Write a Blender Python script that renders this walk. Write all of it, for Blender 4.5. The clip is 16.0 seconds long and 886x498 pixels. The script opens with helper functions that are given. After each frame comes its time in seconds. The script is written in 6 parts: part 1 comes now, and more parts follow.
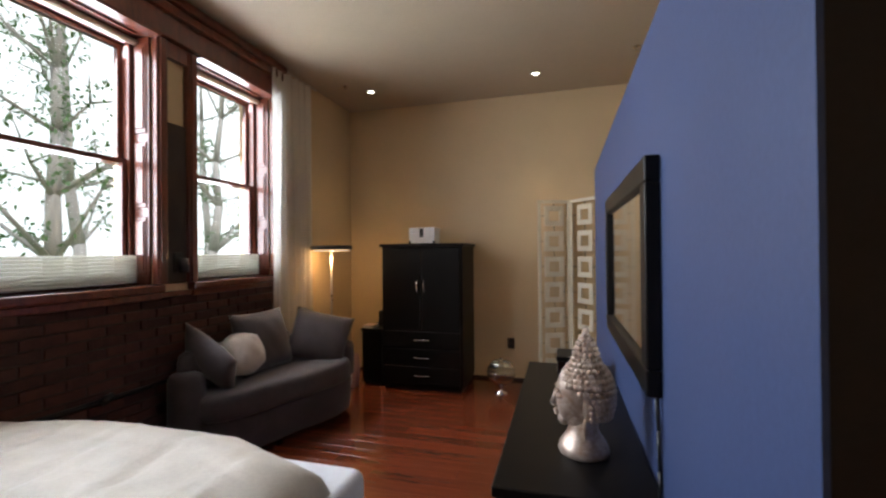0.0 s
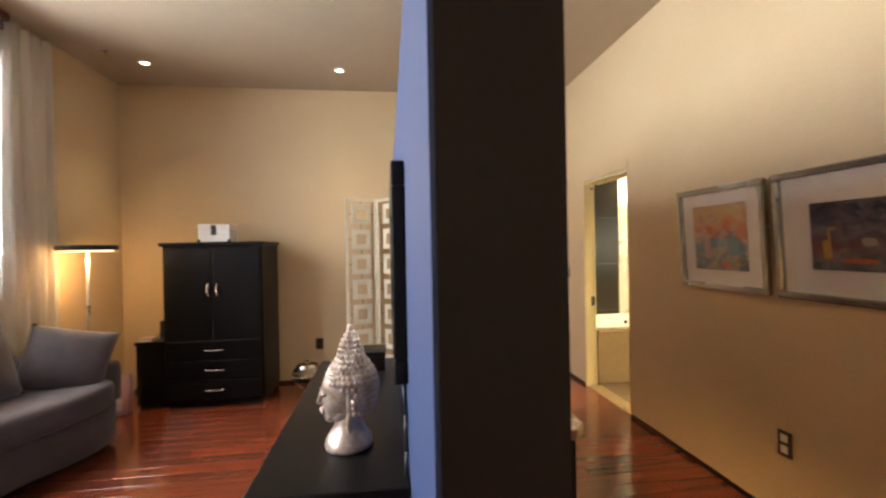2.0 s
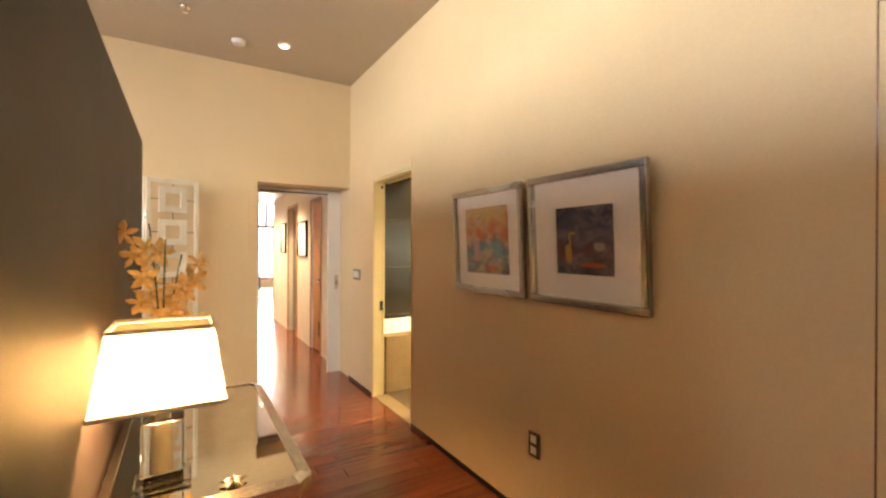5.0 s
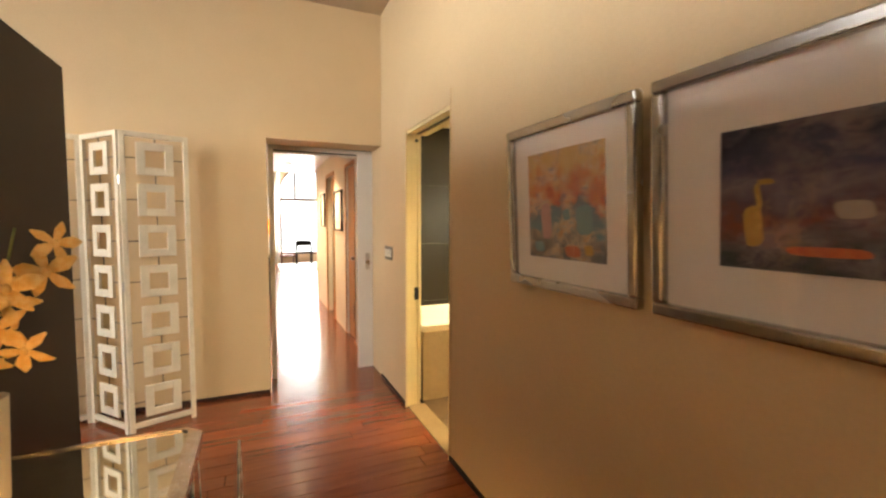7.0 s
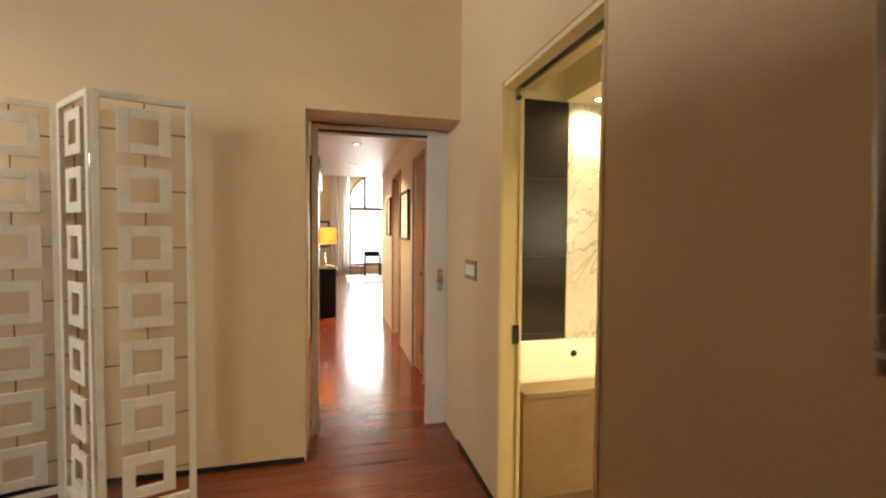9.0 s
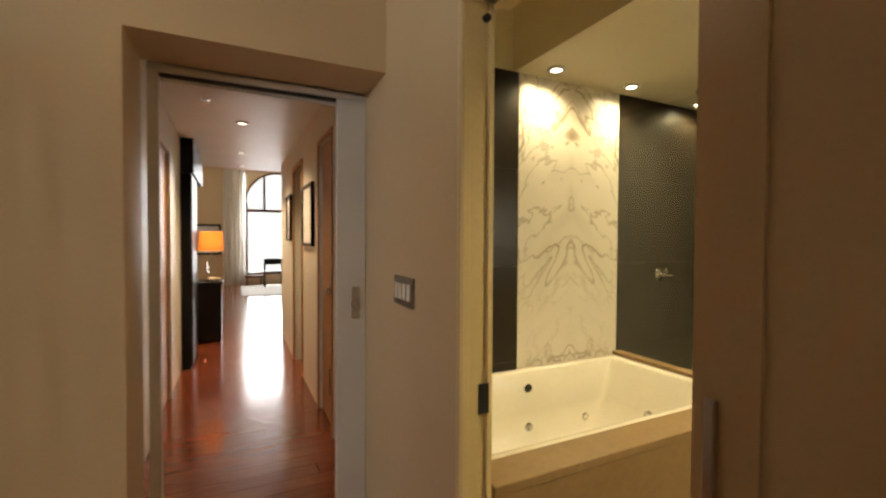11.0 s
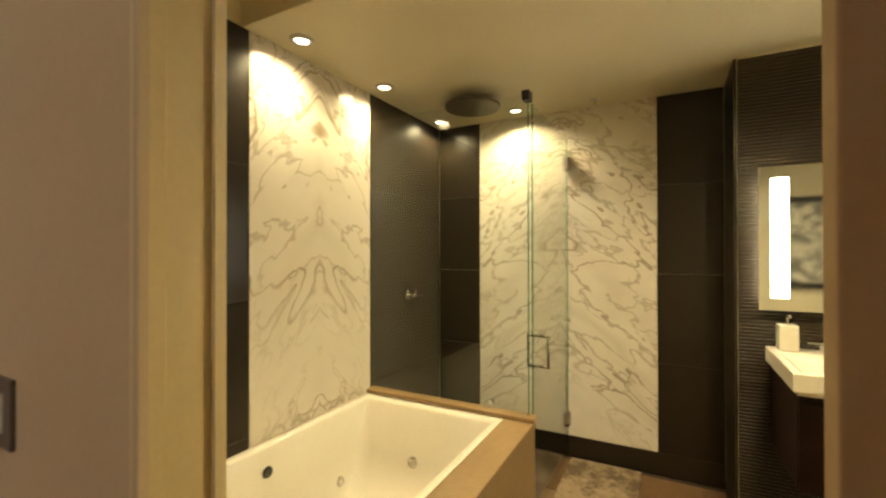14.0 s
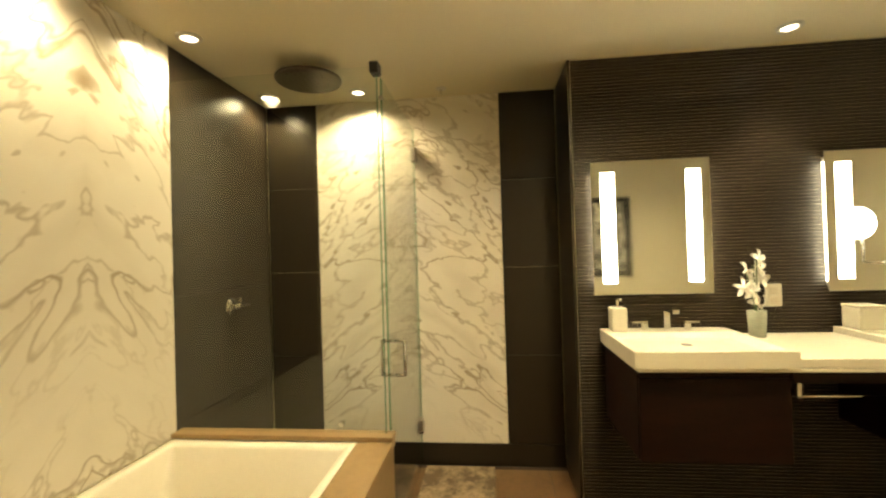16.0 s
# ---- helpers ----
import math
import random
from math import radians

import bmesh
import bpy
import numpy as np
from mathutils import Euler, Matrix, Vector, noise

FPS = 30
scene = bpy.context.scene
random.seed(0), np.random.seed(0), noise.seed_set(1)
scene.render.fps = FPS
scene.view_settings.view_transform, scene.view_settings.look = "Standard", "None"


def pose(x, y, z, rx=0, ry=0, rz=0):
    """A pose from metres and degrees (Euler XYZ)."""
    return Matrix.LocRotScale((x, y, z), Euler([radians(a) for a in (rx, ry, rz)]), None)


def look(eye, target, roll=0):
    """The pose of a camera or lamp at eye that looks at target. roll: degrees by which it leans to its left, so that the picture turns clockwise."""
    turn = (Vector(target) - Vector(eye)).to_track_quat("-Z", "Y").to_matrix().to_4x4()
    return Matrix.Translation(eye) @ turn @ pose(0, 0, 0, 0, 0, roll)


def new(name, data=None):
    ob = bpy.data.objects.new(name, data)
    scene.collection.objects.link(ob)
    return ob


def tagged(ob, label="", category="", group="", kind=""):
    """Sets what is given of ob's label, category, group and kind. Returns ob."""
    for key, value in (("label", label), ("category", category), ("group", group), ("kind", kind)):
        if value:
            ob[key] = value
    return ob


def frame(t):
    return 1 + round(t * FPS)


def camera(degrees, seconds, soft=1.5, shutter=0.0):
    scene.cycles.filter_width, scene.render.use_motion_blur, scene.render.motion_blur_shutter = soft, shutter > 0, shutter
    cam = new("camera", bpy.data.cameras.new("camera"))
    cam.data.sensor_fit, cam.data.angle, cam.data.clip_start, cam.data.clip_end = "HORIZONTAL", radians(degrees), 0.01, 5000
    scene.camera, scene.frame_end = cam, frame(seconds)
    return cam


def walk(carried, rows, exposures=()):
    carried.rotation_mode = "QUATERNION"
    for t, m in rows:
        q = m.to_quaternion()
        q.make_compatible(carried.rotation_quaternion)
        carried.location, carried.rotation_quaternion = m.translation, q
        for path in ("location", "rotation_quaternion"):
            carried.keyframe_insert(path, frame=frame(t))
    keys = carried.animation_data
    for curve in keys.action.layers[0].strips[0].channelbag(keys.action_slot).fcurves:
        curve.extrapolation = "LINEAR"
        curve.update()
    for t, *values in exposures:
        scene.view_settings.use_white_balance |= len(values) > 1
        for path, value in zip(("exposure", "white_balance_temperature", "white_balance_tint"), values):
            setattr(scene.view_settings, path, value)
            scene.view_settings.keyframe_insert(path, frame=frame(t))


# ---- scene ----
cam = camera(91.9, 16.0, soft=2.3, shutter=0.4)
EXPOSURES = [(0, -1.2, 5950, 10), (1, -0.7, 6050, 10), (2, -0.2, 6100, 10), (4, 0.25, 6400, 10), (6.5, 0.0, 6700, 10), (8.2, -0.2, 6700, 10), (10.4, -1.4, 6650, 10), (12, -1.5, 6700, 10), (14, -1.4, 6700, 10), (16, -1.3, 6750, 10)]
PATH = [
    (0, (0.134, 0.069, 1.466), (-0.406, 1.995, 1.481), -0.5),
    (0.5, (0.184, 0.093, 1.469), (-0.183, 2.06, 1.473), -0.7),
    (1, (0.219, 0.077, 1.474), (0.057, 2.07, 1.46), -1.1),
    (1.5, (0.271, 0.075, 1.473), (0.308, 2.075, 1.459), -1.1),
    (2, (0.327, 0.078, 1.469), (0.582, 2.061, 1.461), -1.1),
    (2.5, (0.379, 0.086, 1.462), (0.832, 2.034, 1.475), -1.0),
    (3, (0.427, 0.081, 1.455), (1.06, 1.977, 1.494), -0.8),
    (3.5, (0.475, 0.086, 1.451), (1.275, 1.917, 1.512), -0.3),
    (4, (0.532, 0.135, 1.452), (1.504, 1.881, 1.509), 0.0),
    (4.2, (0.573, 0.164, 1.45), (1.603, 1.878, 1.499), -0.1),
    (6.3, (1.116, 0.874, 1.442), (2.113, 2.605, 1.349), 0.5),
    (6.5, (1.17, 0.951, 1.435), (2.114, 2.711, 1.331), 0.5),
    (7, (1.312, 1.198, 1.431), (2.106, 3.03, 1.307), 0.2),
    (7.5, (1.41, 1.46, 1.427), (2.051, 3.351, 1.306), 0.3),
    (8, (1.487, 1.758, 1.415), (2.01, 3.686, 1.315), 0.5),
    (8.2, (1.507, 1.869, 1.406), (1.991, 3.808, 1.316), 0.6),
    (10.3, (1.667, 2.974, 1.365), (2.284, 4.876, 1.318), -0.3),
    (10.5, (1.695, 3.038, 1.372), (2.382, 4.916, 1.325), -0.1),
    (11, (1.739, 3.163, 1.374), (2.615, 4.961, 1.33), 0.3),
    (11.5, (1.771, 3.256, 1.371), (2.838, 4.947, 1.339), 0.1),
    (12, (1.803, 3.345, 1.377), (3.047, 4.911, 1.357), 0.5),
    (12.5, (1.859, 3.439, 1.374), (3.254, 4.873, 1.379), 0.7),
    (13, (1.926, 3.536, 1.39), (3.457, 4.823, 1.409), 0.5),
    (13.5, (1.992, 3.644, 1.439), (3.65, 4.762, 1.44), 0.0),
    (14, (2.061, 3.725, 1.431), (3.828, 4.662, 1.441), -0.1),
    (14.5, (2.126, 3.788, 1.428), (3.976, 4.548, 1.441), -0.3),
    (15, (2.189, 3.826, 1.41), (4.1, 4.416, 1.423), -0.8),
    (15.5, (2.253, 3.855, 1.395), (4.21, 4.265, 1.408), -1.3),
    (16, (2.323, 3.892, 1.385), (4.312, 4.101, 1.405), -1.7),
]
walk(cam, [(t, look(eye, target, roll)) for t, eye, target, roll in PATH], EXPOSURES)

# ---- light ----
world = bpy.data.worlds.new("sky")
scene.world = world
world.use_nodes = True
_nt = world.node_tree
_sky = _nt.nodes.new("ShaderNodeTexSky")
_sky.sky_type = "NISHITA"
_sky.sun_disc = False
_sky.sun_elevation = radians(38)
_sky.sun_rotation = radians(110)
_sky.air_density, _sky.dust_density = 1.0, 4.0
_bg = _nt.nodes["Background"]
_bg.inputs["Strength"].default_value = 0.14
_nt.links.new(_sky.outputs[0], _bg.inputs[0])


def lamp(name, kind, place, watts, colour, target=None, size=0.1, size_y=None, spot=120, blend=0.6):
    data = bpy.data.lights.new(name, kind)
    data.energy, data.color = watts, colour
    if kind == "AREA":
        data.shape = "RECTANGLE"
        data.size, data.size_y = size, size_y or size
    elif kind == "SPOT":
        data.spot_size, data.spot_blend, data.shadow_soft_size = radians(spot), blend, size
    elif kind == "SUN":
        data.angle = radians(size)
    else:
        data.shadow_soft_size = size
    ob = new(name, data)
    ob.matrix_world = look(place, target) if target else pose(*place)
    return ob


WARM = (1.0, 0.55, 0.20)
HALOGEN = (1.0, 0.74, 0.42)
BATH = (1.0, 0.81, 0.44)
DAY = (0.97, 0.98, 1.0)
lamp("sun", "SUN", (8, -3, 12), 5.0, (1.0, 0.97, 0.92), target=(0, 1, 0), size=12)
# sky light in the window openings
for wy, watts in ((-0.52, 18), (0.67, 145), (1.87, 150), (3.07, 150)):
    lamp("window_sky", "AREA", (-2.90, wy, 2.1), watts, DAY, target=(0, wy, 1.3), size=0.8, size_y=1.6)
lamp("arch_window_sky", "AREA", (3.0, 17.1, 1.8), 460, DAY, target=(2.2, 9, 1.0), size=2.0, size_y=3.0)
# recessed ceiling lamps
for x, y in ((-1.89, 4.406), (-0.113, 4.435), (1.528, 4.385)):
    lamp("downlight_lamp", "SPOT", (x, y, 3.225), 50, HALOGEN, target=(x, y, 0), size=0.04, spot=76, blend=0.8)
for x, y in ((1.81, 7.46), (1.82, 8.95), (1.85, 10.0)):
    lamp("downlight_lamp", "SPOT", (x, y, 2.395), 270, HALOGEN, target=(x, y, 0), size=0.04, spot=120, blend=0.8)
# The lamp at (3.7, 3.2) is an added fill, out of view.
for x, y, w in ((3.516, 5.24, 88), (4.165, 5.238, 88), (4.934, 5.271, 95), (4.952, 4.677, 150), (3.7, 3.2, 380)):
    lamp("downlight_lamp", "SPOT", (x, y, 2.395), w, BATH, target=(x, y, 0), size=0.04, spot=155, blend=0.8)
lamp("downlight_lamp", "SPOT", (4.526, 2.427, 2.395), 110, BATH, target=(4.52, 2.427, 0), size=0.03, spot=60, blend=0.6)
lamp("closet_lamp", "SPOT", (2.95, 0.2, 2.595), 60, HALOGEN, target=(2.95, 0.3, 0), size=0.05, spot=140, blend=0.6)
lamp("table_lamp_bulb", "POINT", (0.715, 1.95, 1.105), 170, WARM, size=0.07)
lamp("floor_lamp_bulb", "POINT", (-2.19, 4.05, 1.44), 20, WARM, size=0.06)
lamp("hall_lamp_bulb", "POINT", (1.46, 9.74, 1.33), 12, WARM, size=0.05)

# ---- materials ----
def nodes_of(name):
    m = bpy.data.materials.new(name)
    m.use_nodes = True
    nt = m.node_tree
    return m, nt, nt.nodes["Principled BSDF"]


def put(nt, kind, **values):
    n = nt.nodes.new(kind)
    for key, value in values.items():
        if key in n.inputs:
            n.inputs[key].default_value = value
    return n


def surface(name, low, high, rough=0.5, metal=0.0, scale=4.0, fine=60.0, bump=0.05, coat=0.0, stretch=(1, 1, 1), spread=0.12, sheen=0.0, random_shift=0.0, vary=0.05):
    """A surface that varies at two scales between two colours, with fine relief."""
    m, nt, b = nodes_of(name)
    tc = put(nt, "ShaderNodeTexCoord")
    mp = put(nt, "ShaderNodeMapping", Scale=stretch)
    nt.links.new(tc.outputs["Object"], mp.inputs["Vector"])
    src = mp.outputs["Vector"]
    info = None
    if random_shift:
        info = put(nt, "ShaderNodeObjectInfo")
        add = nt.nodes.new("ShaderNodeVectorMath")
        add.operation = "MULTIPLY_ADD"
        add.inputs[1].default_value = (1, 1, 1)
        cx = put(nt, "ShaderNodeCombineXYZ")
        mul = nt.nodes.new("ShaderNodeMath")
        mul.operation, mul.inputs[1].default_value = "MULTIPLY", 37.0
        nt.links.new(info.outputs["Random"], mul.inputs[0])
        for i in range(3):
            nt.links.new(mul.outputs[0], cx.inputs[i])
        nt.links.new(src, add.inputs[0])
        nt.links.new(cx.outputs[0], add.inputs[2])
        src = add.outputs[0]
    n1 = put(nt, "ShaderNodeTexNoise", Scale=scale, Detail=4.0, Roughness=0.6)
    n2 = put(nt, "ShaderNodeTexNoise", Scale=fine, Detail=3.0, Roughness=0.6)
    for n in (n1, n2):
        nt.links.new(src, n.inputs["Vector"])
    mix = nt.nodes.new("ShaderNodeMath")
    mix.operation = "MULTIPLY_ADD"
    mix.inputs[1].default_value = 0.35
    nt.links.new(n2.outputs[0], mix.inputs[0])
    sc = nt.nodes.new("ShaderNodeMath")
    sc.operation, sc.inputs[1].default_value = "MULTIPLY", 0.65
    nt.links.new(n1.outputs[0], sc.inputs[0])
    nt.links.new(sc.outputs[0], mix.inputs[2])
    value = mix.outputs[0]
    if random_shift:
        sh = nt.nodes.new("ShaderNodeMath")
        sh.operation, sh.inputs[1].default_value = "SUBTRACT", 0.5
        nt.links.new(info.outputs["Random"], sh.inputs[0])
        ad = nt.nodes.new("ShaderNodeMath")
        ad.operation, ad.inputs[1].default_value = "MULTIPLY_ADD", random_shift
        nt.links.new(sh.outputs[0], ad.inputs[0])
        nt.links.new(value, ad.inputs[2])
        value = ad.outputs[0]
    ramp = put(nt, "ShaderNodeValToRGB")
    e = ramp.color_ramp.elements
    e[0].position, e[1].position = 0.5 - spread, 0.5 + spread
    e[0].color, e[1].color = (*low, 1), (*high, 1)
    nt.links.new(value, ramp.inputs[0])
    nt.links.new(ramp.outputs[0], b.inputs["Base Color"])
    rr = put(nt, "ShaderNodeMapRange")
    rr.inputs["To Min"].default_value, rr.inputs["To Max"].default_value = max(0.02, rough - vary), min(1, rough + vary)
    nt.links.new(n1.outputs[0], rr.inputs["Value"])
    nt.links.new(rr.outputs[0], b.inputs["Roughness"])
    b.inputs["Metallic"].default_value = metal
    b.inputs["Coat Weight"].default_value = coat
    b.inputs["Coat Roughness"].default_value = 0.12
    b.inputs["Sheen Weight"].default_value = sheen
    if bump:
        bp = put(nt, "ShaderNodeBump", Strength=bump, Distance=0.01)
        nt.links.new(n2.outputs[0], bp.inputs["Height"])
        nt.links.new(bp.outputs[0], b.inputs["Normal"])
    return m


def glass(name, tint=(1, 1, 1), rough=0.0, ior=1.45):
    m, nt, b = nodes_of(name)
    b.inputs["Base Color"].default_value = (*tint, 1)
    b.inputs["Transmission Weight"].default_value = 1.0
    b.inputs["Roughness"].default_value = rough
    b.inputs["IOR"].default_value = ior
    return m


def sheet_glass(name, tint):
    """Thin flat glass: clear, with the gloss that glass has."""
    m, nt, b = nodes_of(name)
    clear = put(nt, "ShaderNodeBsdfTransparent", Color=(*tint, 1))
    gloss = put(nt, "ShaderNodeBsdfGlossy", Roughness=0.0)
    lw = put(nt, "ShaderNodeLayerWeight", Blend=0.5)
    pw = nt.nodes.new("ShaderNodeMath")
    pw.operation, pw.inputs[1].default_value = "POWER", 5.0
    nt.links.new(lw.outputs["Facing"], pw.inputs[0])
    fr = nt.nodes.new("ShaderNodeMath")
    fr.operation, fr.inputs[1].default_value, fr.inputs[2].default_value = "MULTIPLY_ADD", 0.7, 0.042
    nt.links.new(pw.outputs[0], fr.inputs[0])
    mix = put(nt, "ShaderNodeMixShader")
    nt.links.new(fr.outputs[0], mix.inputs[0])
    nt.links.new(clear.outputs[0], mix.inputs[1])
    nt.links.new(gloss.outputs[0], mix.inputs[2])
    nt.links.new(mix.outputs[0], nt.nodes["Material Output"].inputs["Surface"])
    return m


def glow(name, colour, strength, base=(0.8, 0.8, 0.8)):
    m, nt, b = nodes_of(name)
    b.inputs["Base Color"].default_value = (*base, 1)
    b.inputs["Emission Color"].default_value = (*colour, 1)
    b.inputs["Emission Strength"].default_value = strength
    return m


def marble(name, axis, centre):
    """Book-matched white marble: the veins mirror about a joint."""
    m, nt, b = nodes_of(name)
    tc = put(nt, "ShaderNodeTexCoord")
    sep = put(nt, "ShaderNodeSeparateXYZ")
    nt.links.new(tc.outputs["Object"], sep.inputs[0])
    sub = nt.nodes.new("ShaderNodeMath")
    sub.operation, sub.inputs[1].default_value = "SUBTRACT", centre
    ab = nt.nodes.new("ShaderNodeMath")
    ab.operation = "ABSOLUTE"
    nt.links.new(sep.outputs[axis], sub.inputs[0])
    nt.links.new(sub.outputs[0], ab.inputs[0])
    cmb = put(nt, "ShaderNodeCombineXYZ")
    nt.links.new(ab.outputs[0], cmb.inputs[0])
    nt.links.new(sep.outputs[2], cmb.inputs[2])
    cmb.inputs[1].default_value = 3.1 * axis + 0.4
    turn = put(nt, "ShaderNodeMapping", Rotation=(0, radians(34 if axis else 48), 0), Scale=(1.9, 1.0, 0.75))
    turn.vector_type = "TEXTURE"
    nt.links.new(cmb.outputs[0], turn.inputs["Vector"])
    cmb = turn
    warp = put(nt, "ShaderNodeTexNoise", Scale=1.3, Detail=5.0, Roughness=0.55)
    nt.links.new(cmb.outputs[0], warp.inputs["Vector"])
    vm = nt.nodes.new("ShaderNodeVectorMath")
    vm.operation = "MULTIPLY_ADD"
    vm.inputs[1].default_value = (0.5, 0.5, 0.5)
    nt.links.new(warp.outputs["Color"], vm.inputs[0])
    nt.links.new(cmb.outputs[0], vm.inputs[2])
    total = None
    for scale, width, weight in ((1.2, 0.008, 1.0), (2.4, 0.012, 0.85), (5.0, 0.030, 0.45), (1.7, 0.10, 0.13)):
        n = put(nt, "ShaderNodeTexNoise", Scale=scale, Detail=3.0, Roughness=0.55)
        nt.links.new(vm.outputs[0], n.inputs["Vector"])
        s = nt.nodes.new("ShaderNodeMath")
        s.operation, s.inputs[1].default_value = "SUBTRACT", 0.5
        a = nt.nodes.new("ShaderNodeMath")
        a.operation = "ABSOLUTE"
        r = put(nt, "ShaderNodeMapRange")
        r.inputs["From Max"].default_value = width
        r.inputs["To Min"].default_value, r.inputs["To Max"].default_value = weight, 0.0
        nt.links.new(n.outputs[0], s.inputs[0])
        nt.links.new(s.outputs[0], a.inputs[0])
        nt.links.new(a.outputs[0], r.inputs["Value"])
        if total is None:
            total = r.outputs[0]
        else:
            mx = nt.nodes.new("ShaderNodeMath")
            mx.operation = "MAXIMUM"
            nt.links.new(total, mx.inputs[0])
            nt.links.new(r.outputs[0], mx.inputs[1])
            total = mx.outputs[0]
    patch = put(nt, "ShaderNodeTexNoise", Scale=1.1, Detail=3.0)
    nt.links.new(vm.outputs[0], patch.inputs["Vector"])
    pr = put(nt, "ShaderNodeMapRange")
    pr.inputs["From Min"].default_value, pr.inputs["From Max"].default_value = 0.34, 0.54
    nt.links.new(patch.outputs[0], pr.inputs["Value"])
    ml = nt.nodes.new("ShaderNodeMath")
    ml.operation = "MULTIPLY"
    nt.links.new(total, ml.inputs[0])
    nt.links.new(pr.outputs[0], ml.inputs[1])
    ramp = put(nt, "ShaderNodeValToRGB")
    e = ramp.color_ramp.elements
    e[0].color, e[1].color = (0.78, 0.74, 0.65, 1), (0.34, 0.27, 0.18, 1)
    mid = ramp.color_ramp.elements.new(0.3)
    mid.color = (0.58, 0.53, 0.44, 1)
    nt.links.new(ml.outputs[0], ramp.inputs[0])
    nt.links.new(ramp.outputs[0], b.inputs["Base Color"])
    b.inputs["Roughness"].default_value = 0.16
    return m


def painting(name, stops, scale, seed):
    """A loose watercolour of blurred bands."""
    m, nt, b = nodes_of(name)
    tc = put(nt, "ShaderNodeTexCoord")
    sep = put(nt, "ShaderNodeSeparateXYZ")
    nt.links.new(tc.outputs["Object"], sep.inputs[0])
    n = put(nt, "ShaderNodeTexNoise", Scale=scale, Detail=6.0, Roughness=0.65)
    mp = put(nt, "ShaderNodeMapping", Location=(seed, seed * 2, seed))
    nt.links.new(tc.outputs["Object"], mp.inputs["Vector"])
    nt.links.new(mp.outputs[0], n.inputs["Vector"])
    z = put(nt, "ShaderNodeMapRange")
    z.inputs["From Min"].default_value, z.inputs["From Max"].default_value = stops[0], stops[1]
    nt.links.new(sep.outputs[2], z.inputs["Value"])
    ad = nt.nodes.new("ShaderNodeMath")
    ad.operation = "MULTIPLY_ADD"
    ad.inputs[1].default_value = 0.85
    off = nt.nodes.new("ShaderNodeMath")
    off.operation, off.inputs[1].default_value = "SUBTRACT", 0.425
    nt.links.new(n.outputs[0], ad.inputs[0])
    nt.links.new(z.outputs[0], ad.inputs[2])
    nt.links.new(ad.outputs[0], off.inputs[0])
    mp2 = put(nt, "ShaderNodeMapping", Location=(seed * 3, seed, seed * 5), Scale=(1, 1.0, 1.6))
    nt.links.new(tc.outputs["Object"], mp2.inputs["Vector"])
    n2 = put(nt, "ShaderNodeTexNoise", Scale=scale * 1.8, Detail=8.0, Roughness=0.7, Distortion=1.2)
    nt.links.new(mp2.outputs[0], n2.inputs["Vector"])
    ramp = put(nt, "ShaderNodeValToRGB")
    cr = ramp.color_ramp
    colours = stops[2]
    cr.elements[0].position, cr.elements[0].color = colours[0][0], (*colours[0][1], 1)
    cr.elements[1].position, cr.elements[1].color = colours[-1][0], (*colours[-1][1], 1)
    for p, c in colours[1:-1]:
        cr.elements.new(p).color = (*c, 1)
    nt.links.new(off.outputs[0], ramp.inputs[0])
    wash = put(nt, "ShaderNodeValToRGB")
    for k, c in enumerate(stops[3]):
        el = wash.color_ramp.elements[k] if k < 2 else wash.color_ramp.elements.new(0.5)
        el.color = (*c, 1)
    for el, p in zip(wash.color_ramp.elements, (0.36, 0.5, 0.64)):
        el.position = p
    nt.links.new(n2.outputs[0], wash.inputs[0])
    n3 = put(nt, "ShaderNodeTexNoise", Scale=scale * 0.9, Detail=5.0, Roughness=0.6)
    nt.links.new(mp2.outputs[0], n3.inputs["Vector"])
    much = put(nt, "ShaderNodeMapRange")
    much.inputs["From Min"].default_value, much.inputs["From Max"].default_value = 0.44, 0.60
    much.inputs["To Max"].default_value = 0.75
    nt.links.new(n3.outputs[0], much.inputs["Value"])
    blend = nt.nodes.new("ShaderNodeMix")
    blend.data_type = "RGBA"
    nt.links.new(much.outputs[0], blend.inputs[0])
    nt.links.new(ramp.outputs[0], blend.inputs[6])
    nt.links.new(wash.outputs[0], blend.inputs[7])
    nt.links.new(blend.outputs[2], b.inputs["Base Color"])
    b.inputs["Roughness"].default_value = 0.7
    return m


M_WALL = surface("cream_paint", (0.61, 0.46, 0.265), (0.66, 0.505, 0.30), 0.55, scale=1.2, fine=90, bump=0.012)
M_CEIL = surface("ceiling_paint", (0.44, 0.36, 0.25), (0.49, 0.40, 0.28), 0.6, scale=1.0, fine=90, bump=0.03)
M_WHITE = surface("white_paint", (0.72, 0.69, 0.62), (0.78, 0.75, 0.68), 0.45, scale=2, fine=80, bump=0.02)
M_BATHCEIL = surface("bath_ceiling_paint", (0.82, 0.75, 0.54), (0.85, 0.78, 0.57), 0.35, scale=1.0, fine=90, bump=0.02)
M_JAMB = surface("yellow_cream_jamb", (0.68, 0.55, 0.28), (0.74, 0.60, 0.32), 0.4, scale=3, fine=80, bump=0.02)
M_BLUE = surface("blue_paint", (0.030, 0.048, 0.125), (0.040, 0.062, 0.155), 0.5, scale=1.5, fine=80, bump=0.04)
M_ESPRESSO = surface("espresso_paint", (0.012, 0.0075, 0.008), (0.018, 0.012, 0.012), 0.5, scale=2, fine=80, bump=0.03)
M_ESPRESSO.node_tree.nodes["Principled BSDF"].inputs["Specular IOR Level"].default_value = 0.3
